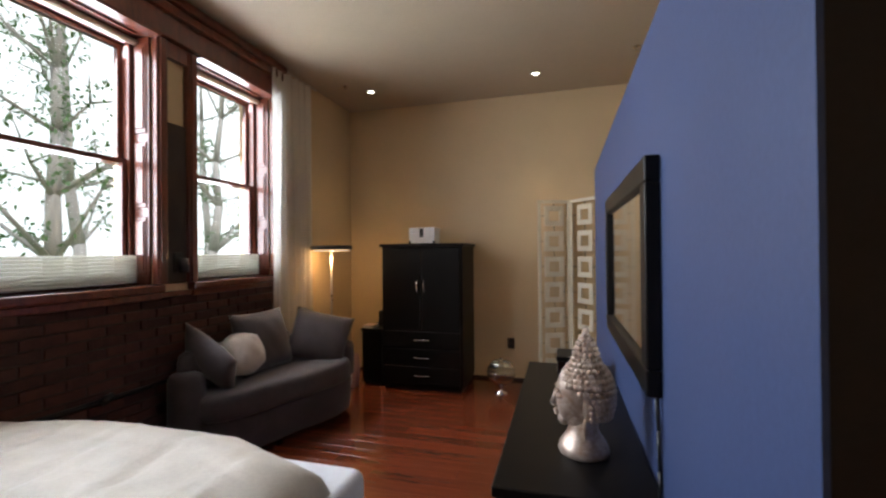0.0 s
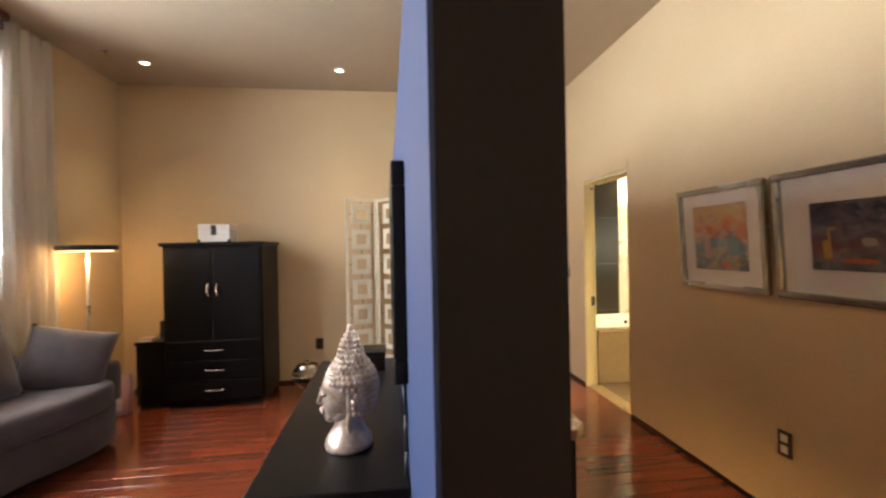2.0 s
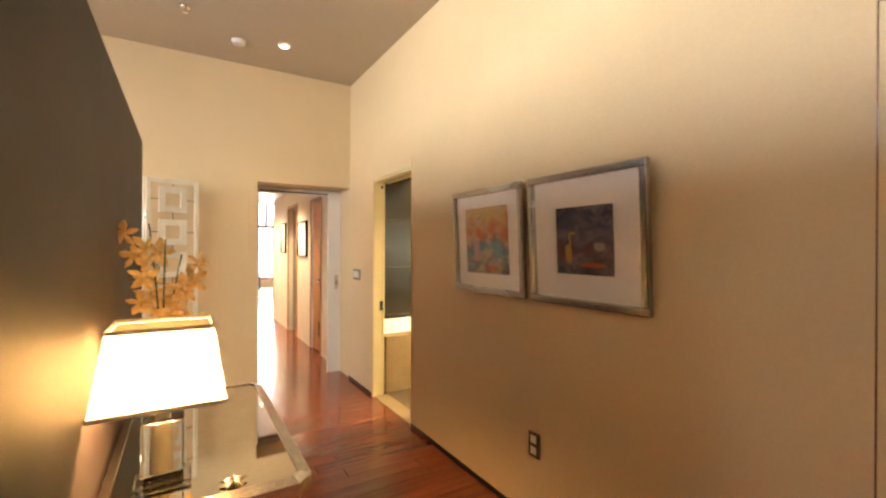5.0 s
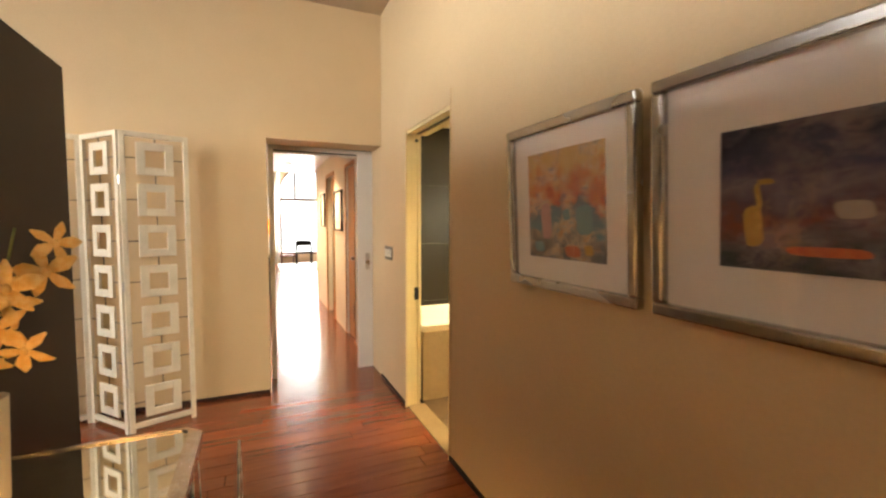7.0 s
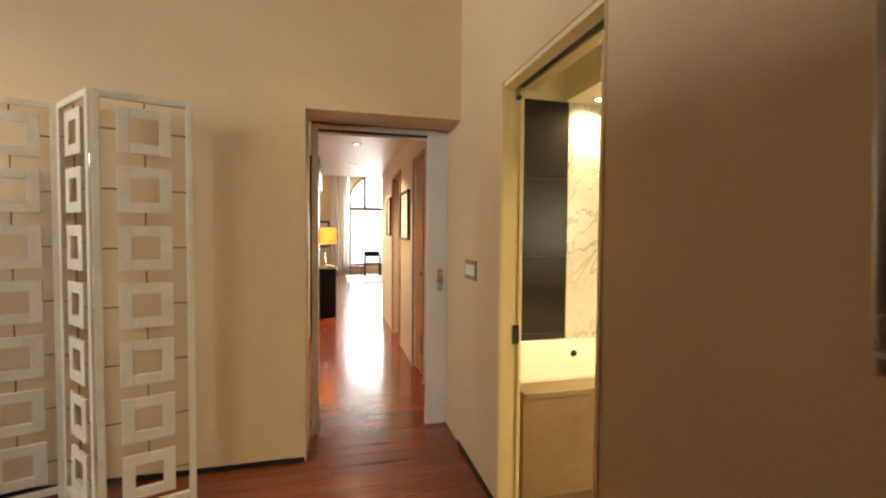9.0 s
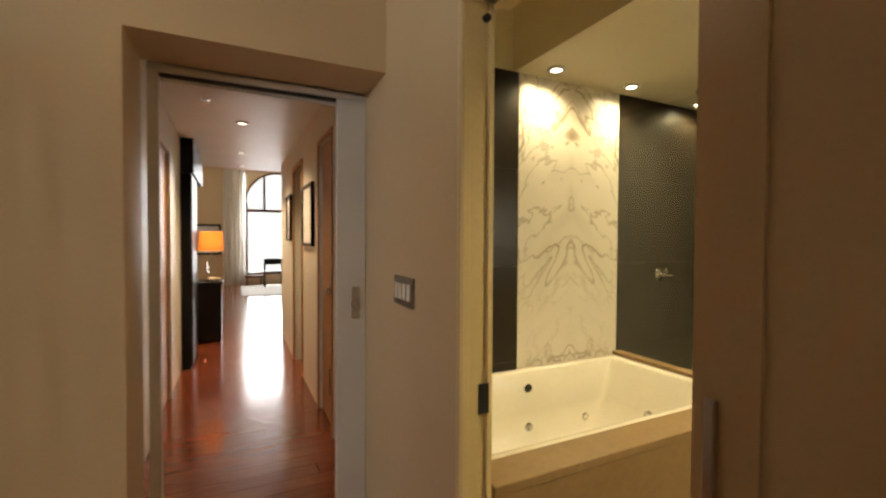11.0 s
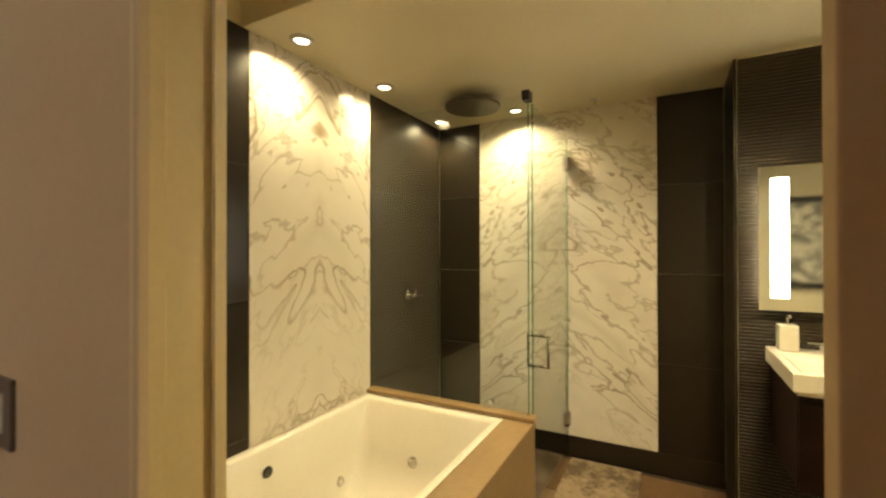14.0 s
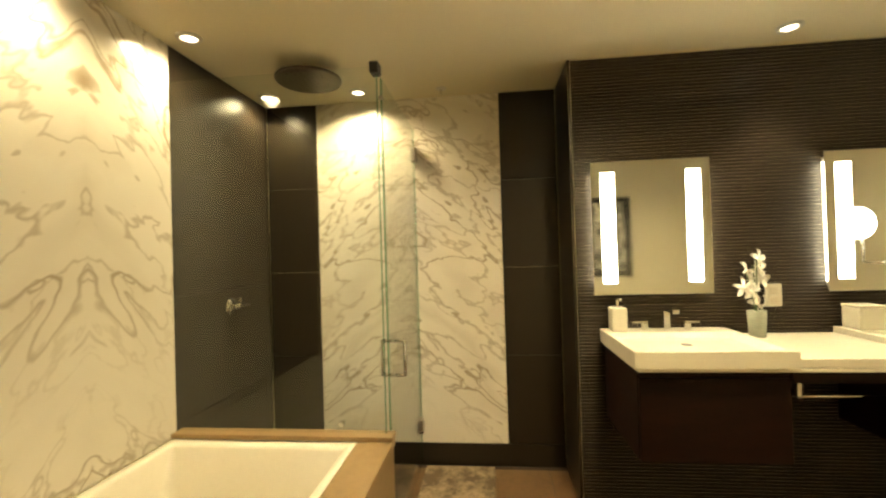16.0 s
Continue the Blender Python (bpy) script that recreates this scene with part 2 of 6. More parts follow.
M_PLANK = surface("merbau_plank", (0.11, 0.021, 0.008), (0.25, 0.060, 0.022), 0.17, scale=3.0, fine=26, bump=0.03, coat=0.5, stretch=(0.55, 8, 1), spread=0.26, random_shift=0.22)
M_GAP = surface("floor_joint", (0.045, 0.012, 0.006), (0.06, 0.017, 0.008), 0.5)
M_MAHOG = surface("mahogany", (0.07, 0.015, 0.008), (0.17, 0.045, 0.022), 0.3, scale=5, fine=40, bump=0.04, coat=0.3, stretch=(3, 3, 0.5))
M_BRICK = surface("dark_red_brick", (0.035, 0.010, 0.007), (0.09, 0.030, 0.020), 0.85, scale=14, fine=90, bump=0.5, spread=0.2, random_shift=0.4)
M_MORTAR = surface("mortar", (0.035, 0.022, 0.017), (0.06, 0.042, 0.033), 0.95, scale=10, fine=120, bump=0.4)
M_BLACK = surface("black_lacquer", (0.0045, 0.004, 0.004), (0.007, 0.006, 0.0055), 0.36, scale=1.5, fine=60, bump=0.008, vary=0.02, spread=0.3)
M_BLACK.node_tree.nodes["Principled BSDF"].inputs["Specular IOR Level"].default_value = 0.18
M_MATT = surface("black_metal", (0.012, 0.012, 0.012), (0.02, 0.02, 0.02), 0.4, scale=6)
M_CHROME = surface("chrome", (0.75, 0.74, 0.72), (0.85, 0.84, 0.82), 0.12, 1.0, scale=20, bump=0)
M_STEEL = surface("brushed_steel", (0.45, 0.42, 0.38), (0.62, 0.58, 0.53), 0.28, 1.0, scale=4, fine=160, bump=0.02, vary=0.03, spread=0.3)
M_FRAME = surface("pewter_frame", (0.36, 0.34, 0.32), (0.5, 0.48, 0.45), 0.27, 1.0, scale=2, fine=60, bump=0.015, vary=0.03, spread=0.3)
M_SILVER = surface("silver_leaf", (0.52, 0.47, 0.42), (0.72, 0.68, 0.62), 0.22, 1.0, scale=30, fine=120, bump=0.1)
M_MIRROR = surface("mirror", (0.86, 0.88, 0.86), (0.88, 0.9, 0.88), 0.05, 1.0, bump=0)
M_TRAY = surface("antiqued_mirror", (0.70, 0.67, 0.58), (0.78, 0.75, 0.66), 0.03, 1.0, scale=8, bump=0, vary=0.01)
M_COVER = sheet_glass("picture_glass", (1.0, 1.0, 1.0))
M_GLASS = sheet_glass("clear_glass", (0.98, 0.98, 0.98))
M_SHOWER = sheet_glass("shower_glass", (0.955, 0.975, 0.96))
M_EDGE = glass("glass_edge", (0.45, 0.75, 0.62), 0.1)
M_ACRYLIC = glass("acrylic", (0.97, 0.98, 0.97), 0.02, 1.4)
M_VELVET = surface("brown_grey_velvet", (0.045, 0.035, 0.036), (0.080, 0.063, 0.064), 0.75, scale=4, fine=140, bump=0.25, sheen=0.25)
M_CREAM_FUR = surface("cream_fabric", (0.55, 0.48, 0.40), (0.68, 0.60, 0.52), 0.9, scale=12, fine=160, bump=0.5, sheen=0.4)
M_DUVET = surface("oyster_satin", (0.46, 0.41, 0.33), (0.56, 0.50, 0.41), 0.5, scale=5, fine=70, bump=0.15, sheen=0.3)
M_SHEET = surface("white_cotton", (0.72, 0.72, 0.74), (0.80, 0.80, 0.82), 0.85, scale=6, fine=120, bump=0.15)
M_BUDDHA = surface("silvered_resin", (0.26, 0.15, 0.09), (0.70, 0.60, 0.52), 0.32, 0.45, scale=22, fine=80, bump=0.15, spread=0.2)
M_SCREEN = surface("ivory_screen_paint", (0.66, 0.60, 0.46), (0.76, 0.70, 0.56), 0.5, scale=8, fine=60, bump=0.08)
M_ROD = surface("dark_rod", (0.05, 0.04, 0.03), (0.09, 0.07, 0.05), 0.4)
M_MAT = surface("mat_board", (0.88, 0.82, 0.77), (0.92, 0.86, 0.81), 0.8, scale=4, bump=0.02)
M_STONE = surface("tan_limestone", (0.24, 0.155, 0.07), (0.34, 0.23, 0.115), 0.35, scale=3, fine=30, bump=0.04, spread=0.2)
M_TUB = surface("tub_acrylic", (0.76, 0.72, 0.62), (0.80, 0.76, 0.66), 0.15, scale=2, bump=0)
M_DARKTILE = surface("brown_black_tile", (0.017, 0.0125, 0.008), (0.024, 0.018, 0.012), 0.30, scale=1.2, fine=60, bump=0, random_shift=0.06, vary=0.03, spread=0.3)
M_RIB = surface("ribbed_brown_tile", (0.022, 0.016, 0.011), (0.030, 0.022, 0.015), 0.4, scale=6, fine=60, bump=0.04, stretch=(1, 0.2, 1))
M_FLOORTILE = surface("bath_floor_stone", (0.10, 0.058, 0.028), (0.15, 0.09, 0.046), 0.4, scale=2.5, fine=30, bump=0.05, random_shift=0.2)
M_MARBLE_N = marble("marble_bookmatch_tub", 0, 3.78)
M_MARBLE_E = marble("marble_bookmatch_shower", 1, 4.415)
M_FLOORRECT = surface("patterned_floor_rectangle", (0.10, 0.07, 0.04), (0.28, 0.21, 0.14), 0.9, scale=6, fine=30, bump=0.4, spread=0.08)
M_VANITY = surface("dark_mahogany_vanity", (0.009, 0.0026, 0.0016), (0.016, 0.005, 0.0032), 0.45, scale=4, fine=40, bump=0.03, stretch=(1, 1, 6))
for _m, _v in ((M_VANITY, 0.15), (M_RIB, 0.2), (M_DARKTILE, 0.35), (M_FLOORTILE, 0.3)):
    _m.node_tree.nodes["Principled BSDF"].inputs["Specular IOR Level"].default_value = _v
M_COUNTER = surface("white_solid_surface", (0.78, 0.74, 0.62), (0.82, 0.78, 0.66), 0.22, scale=3, bump=0)
M_DOOR = surface("oak_door", (0.40, 0.20, 0.075), (0.50, 0.27, 0.11), 0.4, scale=4, fine=40, bump=0.05, stretch=(3, 3, 0.4))
M_ORCHID = surface("yellow_orchid", (0.84, 0.52, 0.17), (0.93, 0.70, 0.34), 0.6, scale=30, bump=0.05)
M_ORCHIDW = surface("white_orchid", (0.78, 0.74, 0.62), (0.84, 0.80, 0.70), 0.6, scale=30, bump=0.05)
M_STEM = surface("green_stem", (0.05, 0.09, 0.02), (0.10, 0.15, 0.04), 0.5, scale=20)
M_PLASTER = surface("plate_grey", (0.14, 0.12, 0.10), (0.18, 0.16, 0.13), 0.35, 0.6, scale=10)
M_BROWNPLATE = surface("brown_plate", (0.05, 0.025, 0.012), (0.07, 0.035, 0.018), 0.4)
M_BULB = glow("lit_lamp", (1.0, 0.86, 0.62), 30.0)
M_BULBH = glow("hall_lit_lamp", (1.0, 0.86, 0.62), 18.0)
M_STRIP = glow("lit_frosted_strip", (1.0, 0.92, 0.66), 55.0)
M_PIER = surface("dark_brown_panel", (0.035, 0.024, 0.019), (0.055, 0.038, 0.030), 0.8, scale=5, fine=120, bump=0.1)
M_RUG = surface("pale_rug", (0.55, 0.53, 0.50), (0.68, 0.66, 0.62), 0.95, scale=6, fine=60, bump=0.3)


def plank_rest_material():
    """The boards' material with the tone drawn per loose piece."""
    m = M_PLANK.copy()
    m.name = "merbau_plank_joined"
    nt = m.node_tree
    geo = nt.nodes.new("ShaderNodeNewGeometry")
    for link in list(nt.links):
        if link.from_node.bl_idname == "ShaderNodeObjectInfo":
            nt.links.new(geo.outputs["Random Per Island"], link.to_socket)
    return m


M_PLANKREST = plank_rest_material()

# ---- building helpers ----
def bx(bm, x0, x1, y0, y1, z0, z1, bevel=0.0, seg=2):
    """Adds a box, with rounded edges where bevel is given."""
    x0, x1 = sorted((x0, x1))
    y0, y1 = sorted((y0, y1))
    z0, z1 = sorted((z0, z1))
    m = Matrix.Translation(((x0 + x1) / 2, (y0 + y1) / 2, (z0 + z1) / 2)) @ Matrix.Diagonal((x1 - x0, y1 - y0, z1 - z0, 1))
    r = bmesh.ops.create_cube(bm, size=1, matrix=m)
    if bevel:
        es = list({e for v in r["verts"] for e in v.link_edges})
        bmesh.ops.bevel(bm, geom=es, offset=bevel, segments=seg, profile=0.5, affect="EDGES")
    return bm


def cyl(bm, a, b, r0, r1=None, seg=20, caps=True):
    """Adds a cylinder or cone from point a to point b."""
    a, b = Vector(a), Vector(b)
    q = (b - a).to_track_quat("Z", "Y").to_matrix().to_4x4()
    m = Matrix.Translation((a + b) / 2) @ q
    bmesh.ops.create_cone(bm, cap_ends=caps, segments=seg, radius1=r0, radius2=r0 if r1 is None else r1, depth=(b - a).length, matrix=m)
    return bm


def ball(bm, c, r, sx=1, sy=1, sz=1, seg=18, rings=12, turn=None):
    m = Matrix.Translation(c) @ (turn or Matrix()) @ Matrix.Diagonal((r * sx, r * sy, r * sz, 1))
    bmesh.ops.create_uvsphere(bm, u_segments=seg, v_segments=rings, radius=1, matrix=m)
    return bm


def lathe(bm, c, profile, seg=28):
    """Turns a profile of (radius, height) about the upright line through c."""
    rings = []
    for r, h in profile:
        rings.append([bm.verts.new((c[0] + r * math.cos(2 * math.pi * i / seg), c[1] + r * math.sin(2 * math.pi * i / seg), c[2] + h)) for i in range(seg)])
    for lo, hi in zip(rings, rings[1:]):
        for i in range(seg):
            bm.faces.new((lo[i], lo[(i + 1) % seg], hi[(i + 1) % seg], hi[i]))
    for ring in (rings[0], rings[-1]):
        if (ring[0].co - ring[seg // 2].co).length > 1e-4:
            bm.faces.new(ring)
    return bm


def prism(bm, outline, z0, z1, bevel=0.0, seg=3):
    """An upright slab over a plan outline."""
    lo = [bm.verts.new((x, y, z0)) for x, y in outline]
    hi = [bm.verts.new((x, y, z1)) for x, y in outline]
    n = len(lo)
    fs = [bm.faces.new(lo[::-1]), bm.faces.new(hi)] + [bm.faces.new((lo[i], lo[(i + 1) % n], hi[(i + 1) % n], hi[i])) for i in range(n)]
    if bevel:
        bmesh.ops.bevel(bm, geom=list({e for f in fs for e in f.edges}), offset=bevel, segments=seg, profile=0.5, affect="EDGES")
    return bm


def mesh_object(name, bm, material, smooth=False):
    bmesh.ops.recalc_face_normals(bm, faces=bm.faces)
    me = bpy.data.meshes.new(name)
    bm.to_mesh(me)
    bm.free()
    me.materials.append(material)
    if smooth:
        for p in me.polygons:
            p.use_smooth = True
    return new(name, me)


def solid(name, bm, material, label="", category="", kind="", group="", smooth=False):
    """A thing or a piece of the setting that is one mesh."""
    return tagged(mesh_object(name, bm, material, smooth), label, category, group, kind)


def thing(name, place, label, category, group="", kind=""):
    ob = new(name)
    ob.empty_display_size = 0.1
    ob.matrix_basis = Matrix.Translation(place)
    return tagged(ob, label, category, group, kind)


def part(name, bm, material, parent, label="", smooth=False):
    """One mesh, built in world places, under a thing or a part."""
    ob = mesh_object(name, bm, material, smooth)
    ob.parent = parent
    if parent.data is None:
        ob.matrix_parent_inverse = parent.matrix_basis.inverted()
    if label:
        ob["label"] = label
    return ob


def B(*a, **k):
    return bx(bmesh.new(), *a, **k)


def C(*a, **k):
    return cyl(bmesh.new(), *a, **k)


def wall_x(bm, x0, x1, y0, y1, z0, z1, holes=()):
    """A wall that runs along y, with openings (y0, y1, z0, z1) through it, in order of y."""
    at = y0
    for a, b, lo, hi in holes:
        bx(bm, x0, x1, at, a, z0, z1)
        if lo > z0:
            bx(bm, x0, x1, a, b, z0, lo)
        if hi < z1:
            bx(bm, x0, x1, a, b, hi, z1)
        at = b
    bx(bm, x0, x1, at, y1, z0, z1)
    return bm


# ---- structure ----
H, HB = 3.25, 2.42
WIN = ((-0.95, -0.09), (0.245, 1.105), (1.445, 2.305), (2.64, 3.50))
ZS, ZH = 1.265, 2.94
# window wall: brick below the sills, plaster and timber above
bm = bmesh.new()
wall_x(bm, -2.85, -2.52, -1.6, 3.63, 0, H + 0.1, [(a, b, ZS, ZH) for a, b in WIN])
bx(bm, -2.85, -2.46, 3.63, 5.4, 0, H + 0.1)
solid("wall_west", bm, M_WALL, kind="structure")
bm = bmesh.new()
bx(bm, -2.85, 1.393, 5.0, 5.32, 0, H + 0.1)
bx(bm, 1.393, 2.35, 5.0, 5.32, 2.112, H + 0.1)
solid("wall_north", bm, M_WALL, kind="structure")
bm = bmesh.new()
wall_x(bm, 2.35, 2.5, -1.6, 5.4, 0, H + 0.1, [(-0.85, 0.757, 0, 2.115), (3.48, 4.375, 0, 2.113)])
bx(bm, 2.35, 2.455, 4.315, 4.375, 0, 2.113)
solid("wall_east", bm, M_WALL, kind="structure")
solid("wall_south", B(-2.85, 4.3, -1.75, -1.6, 0, H + 0.1), M_WALL, kind="structure")
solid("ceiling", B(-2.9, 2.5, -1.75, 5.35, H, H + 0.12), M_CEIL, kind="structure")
solid("floor", B(-2.9, 6.2, -1.8, 17.6, -0.2, -0.018), M_GAP, kind="structure")
# partition between bed area and passage
bm = B(0.3845, 0.545, 0.577, 3.62, 0, 2.10)
solid("wall_partition", bm, M_ESPRESSO, kind="structure")
solid("wall_partition_blue", B(0.377, 0.384, 0.5765, 3.615, 0.001, 2.0985), M_BLUE, kind="structure")
# bathroom shell
bm = bmesh.new()
bx(bm, 2.5, 5.30, 5.40, 5.55, 0, H + 0.1)
bx(bm, 5.145, 5.30, 3.35, 5.40, 0, H + 0.1)
bx(bm, 4.712, 5.30, 1.4, 3.42, 0, H + 0.1)
bx(bm, 2.5, 5.30, 1.25, 1.4, 0, H + 0.1)
solid("wall_bath", bm, M_BATHCEIL, kind="structure")
solid("wall_bath_plaster", B(2.5, 2.504, 1.41, 3.42, 0.001, 2.39), M_BATHCEIL, kind="structure")
bm = B(3.31, 5.30, 1.3, 5.5, HB, HB + 0.1)
bx(bm, 3.31, 3.40, 1.4, 5.40, HB + 0.1, H)
solid("ceiling_bath", bm, M_BATHCEIL, kind="structure")
solid("ceiling_bath_high", B(2.5, 3.40, 1.3, 5.5, H, H + 0.1), M_BATHCEIL, kind="structure")
# closet shell
bm = bmesh.new()
bx(bm, 2.5, 4.4, 0.88, 1.03, 0, 2.7)
bx(bm, 4.3, 4.4, -1.6, 0.88, 0, 2.7)
solid("wall_closet", bm, M_WALL, kind="structure")
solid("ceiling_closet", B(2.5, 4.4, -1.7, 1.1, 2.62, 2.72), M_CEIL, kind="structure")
# hall and living room
bm = bmesh.new()
wall_x(bm, 2.35, 2.5, 5.4, 9.70, 0, 3.7, [(6.18, 6.70, 0, 2.12), (7.62, 8.25, 0, 2.12)])
solid("wall_hall_east", bm, M_WHITE, kind="structure")
bm = bmesh.new()
wall_x(bm, 1.10, 1.24, 5.32, 9.75, 0, HB + 0.1, [(6.65, 7.45, 0, 2.1)])
solid("wall_hall_west", bm, M_WHITE, kind="structure")
solid("ceiling_hall", B(1.1, 2.5, 5.32, 10.3, HB, HB + 0.12), M_WHITE, kind="structure")
solid("wall_hall_back", B(0.2, 0.3, 5.32, 9.0, 0, 2.5), M_WHITE, kind="structure")
bm = bmesh.new()
bx(bm, -0.5, 1.24, 10.3, 10.42, 2.3, 3.7)
bx(bm, 1.24, 2.5, 10.3, 10.42, HB, 3.7)
bx(bm, 2.5, 6.2, 9.58, 9.70, 0, 3.7)
bx(bm, -0.62, -0.5, 9.6, 17.4, 0, 3.7)
bx(bm, 6.1, 6.25, 9.7, 17.4, 0, 3.7)
bx(bm, -0.5, 1.10, 9.63, 9.75, 0, 3.7)
solid("wall_living", bm, M_WALL, kind="structure")
solid("ceiling_living", B(-0.6, 6.25, 9.6, 17.5, 3.65, 3.75), M_WHITE, kind="structure")


def arch_wall():
    """Far wall with a round-headed window opening."""
    bm = bmesh.new()
    x0, x1, spring = 2.02, 3.9, 2.45
    cx, r = (x0 + x1) / 2, (x1 - x0) / 2
    bx(bm, -0.6, x0, 17.2, 17.4, 0, 3.75)
    bx(bm, x1, 6.2, 17.2, 17.4, 0, 3.75)
    bx(bm, x0, x1, 17.2, 17.4, 0, 0.35)
    n = 16
    for i in range(n):
        a, b = math.pi * i / n, math.pi * (i + 1) / n
        xa, xb = cx + r * math.cos(a), cx + r * math.cos(b)
        za, zb = spring + r * math.sin(a), spring + r * math.sin(b)
        lo = [bm.verts.new(p) for p in ((xa, 17.2, za), (xb, 17.2, zb), (xb, 17.2, 3.75), (xa, 17.2, 3.75))]
        hi = [bm.verts.new((v.co.x, 17.4, v.co.z)) for v in lo]
        bm.faces.new(lo)
        bm.faces.new(hi)
        bm.faces.new((lo[0], lo[1], hi[1], hi[0]))
    return bm


solid("wall_far", arch_wall(), M_WALL, kind="structure")

# ---- windows and window wall ----
def sash_window(y0, y1, name):
    """Double-hung timber window with panelled reveals, a half-drawn shade and a roller."""
    w = thing(name, (-2.7, (y0 + y1) / 2, ZS), "mahogany double-hung sash window with panelled reveals", "window", kind="structure")
    xf = -2.70
    bm = bmesh.new()
    bx(bm, xf - 0.05, xf + 0.05, y0, y0 + 0.05, ZS, ZH, 0.006)
    bx(bm, xf - 0.05, xf + 0.05, y1 - 0.05, y1, ZS, ZH, 0.006)
    bx(bm, xf - 0.05, xf + 0.05, y0 + 0.05, y1 - 0.05, ZH - 0.06, ZH, 0.006)
    bx(bm, xf - 0.05, xf + 0.05, y0 + 0.05, y1 - 0.05, ZS, ZS + 0.05, 0.006)
    part("window_frame", bm, M_MAHOG, w)
    zm = 2.085
    for nm, xs, a, b in (("lower_sash", xf + 0.015, ZS + 0.05, zm + 0.02), ("upper_sash", xf - 0.025, zm - 0.02, ZH - 0.06)):
        bm = bmesh.new()
        ya, yb = y0 + 0.05, y1 - 0.05
        bx(bm, xs - 0.018, xs + 0.018, ya, ya + 0.035, a, b, 0.004)
        bx(bm, xs - 0.018, xs + 0.018, yb - 0.035, yb, a, b, 0.004)
        bx(bm, xs - 0.018, xs + 0.018, ya + 0.035, yb - 0.035, a, a + 0.035, 0.004)
        bx(bm, xs - 0.018, xs + 0.018, ya + 0.035, yb - 0.035, b - 0.035, b, 0.004)
        s = part(nm, bm, M_MAHOG, w)
        g = part("pane", B(xs - 0.002, xs + 0.002, ya + 0.03, yb - 0.03, a + 0.03, b - 0.03), M_GLASS, s)
        g.visible_shadow = False
    part("window_sill", bx(B(-2.66, -2.45, y0 - 0.05, y1 + 0.05, ZS - 0.055, ZS, 0.012), -2.55, -2.47, y0 - 0.04, y1 + 0.04, ZS - 0.10, ZS - 0.055, 0.008), M_MAHOG, w)
    for ys, d in ((y0, 1), (y1, -1)):
        bm = B(-2.65, -2.52, ys, ys + d * 0.018, ZS, ZH)
        for a, b in ((ZS + 0.06, 1.72), (1.78, 2.22), (2.28, ZH - 0.06)):
            bx(bm, -2.635, -2.535, ys + d * 0.018, ys + d * 0.026, a, b, 0.006)
            bx(bm, -2.62, -2.55, ys + d * 0.026, ys + d * 0.034, a + 0.03, b - 0.03, 0.006)
        part("shutter_panel", bm, M_MAHOG, w)
    bm = B(-2.65, -2.43, y0, y1, ZH - 0.015, ZH)
    bx(bm, -2.63, -2.54, y0 + 0.08, y1 - 0.08, ZH - 0.028, ZH - 0.015, 0.006)
    part("soffit_panel", bm, M_MAHOG, w)
    part("shade_roller", cyl(bmesh.new(), (-2.62, y0 + 0.03, ZH - 0.05), (-2.62, y1 - 0.03, ZH - 0.05), 0.022), M_SCREEN, w, "cream roller tube", smooth=True)
    bm = bmesh.new()
    n = 9
    for i in range(n):
        z = ZS + 0.012 + i * 0.021
        bx(bm, -2.635, -2.605, y0 + 0.03, y1 - 0.03, z, z + 0.0195, 0.006, 1)
    part("cellular_shade", bm, M_SHADE, w, "white cellular shade drawn up from the sill")
    return w


def sheer(name, colour, opacity, through_share=0.5):
    m, nt, b = nodes_of(name)
    b.inputs["Base Color"].default_value = (*colour, 1)
    b.inputs["Roughness"].default_value = 0.9
    tr = put(nt, "ShaderNodeBsdfTranslucent", Color=(*colour, 1))
    clear = put(nt, "ShaderNodeBsdfTransparent")
    weave = put(nt, "ShaderNodeTexNoise", Scale=220.0, Detail=1.0)
    bp = put(nt, "ShaderNodeBump", Strength=0.2, Distance=0.002)
    nt.links.new(weave.outputs[0], bp.inputs["Height"])
    nt.links.new(bp.outputs[0], b.inputs["Normal"])
    m1, m2 = put(nt, "ShaderNodeMixShader"), put(nt, "ShaderNodeMixShader")
    m1.inputs[0].default_value, m2.inputs[0].default_value = through_share, opacity
    nt.links.new(b.outputs[0], m1.inputs[1])
    nt.links.new(tr.outputs[0], m1.inputs[2])
    nt.links.new(clear.outputs[0], m2.inputs[1])
    nt.links.new(m1.outputs[0], m2.inputs[2])
    nt.links.new(m2.outputs[0], nt.nodes["Material Output"].inputs["Surface"])
    return m


M_SHADE = sheer("shade_cloth", (0.80, 0.80, 0.74), 1.0)
M_SHEER = sheer("sheer_curtain", (0.82, 0.80, 0.74), 0.88)
M_LAMPSHADE = sheer("lamp_shade_linen", (0.90, 0.84, 0.70), 1.0, 0.85)
# For the cap added to the table lamp to dim its up-light.
M_LAMPCAP = sheer("lamp_cap_linen", (0.86, 0.80, 0.66), 1.0, 0.35)
M_ORANGESHADE = sheer("amber_lamp_shade", (0.72, 0.30, 0.08), 1.0)
for i, (a, b) in enumerate(WIN):
    sash_window(a, b, "window_%d" % (i + 1))
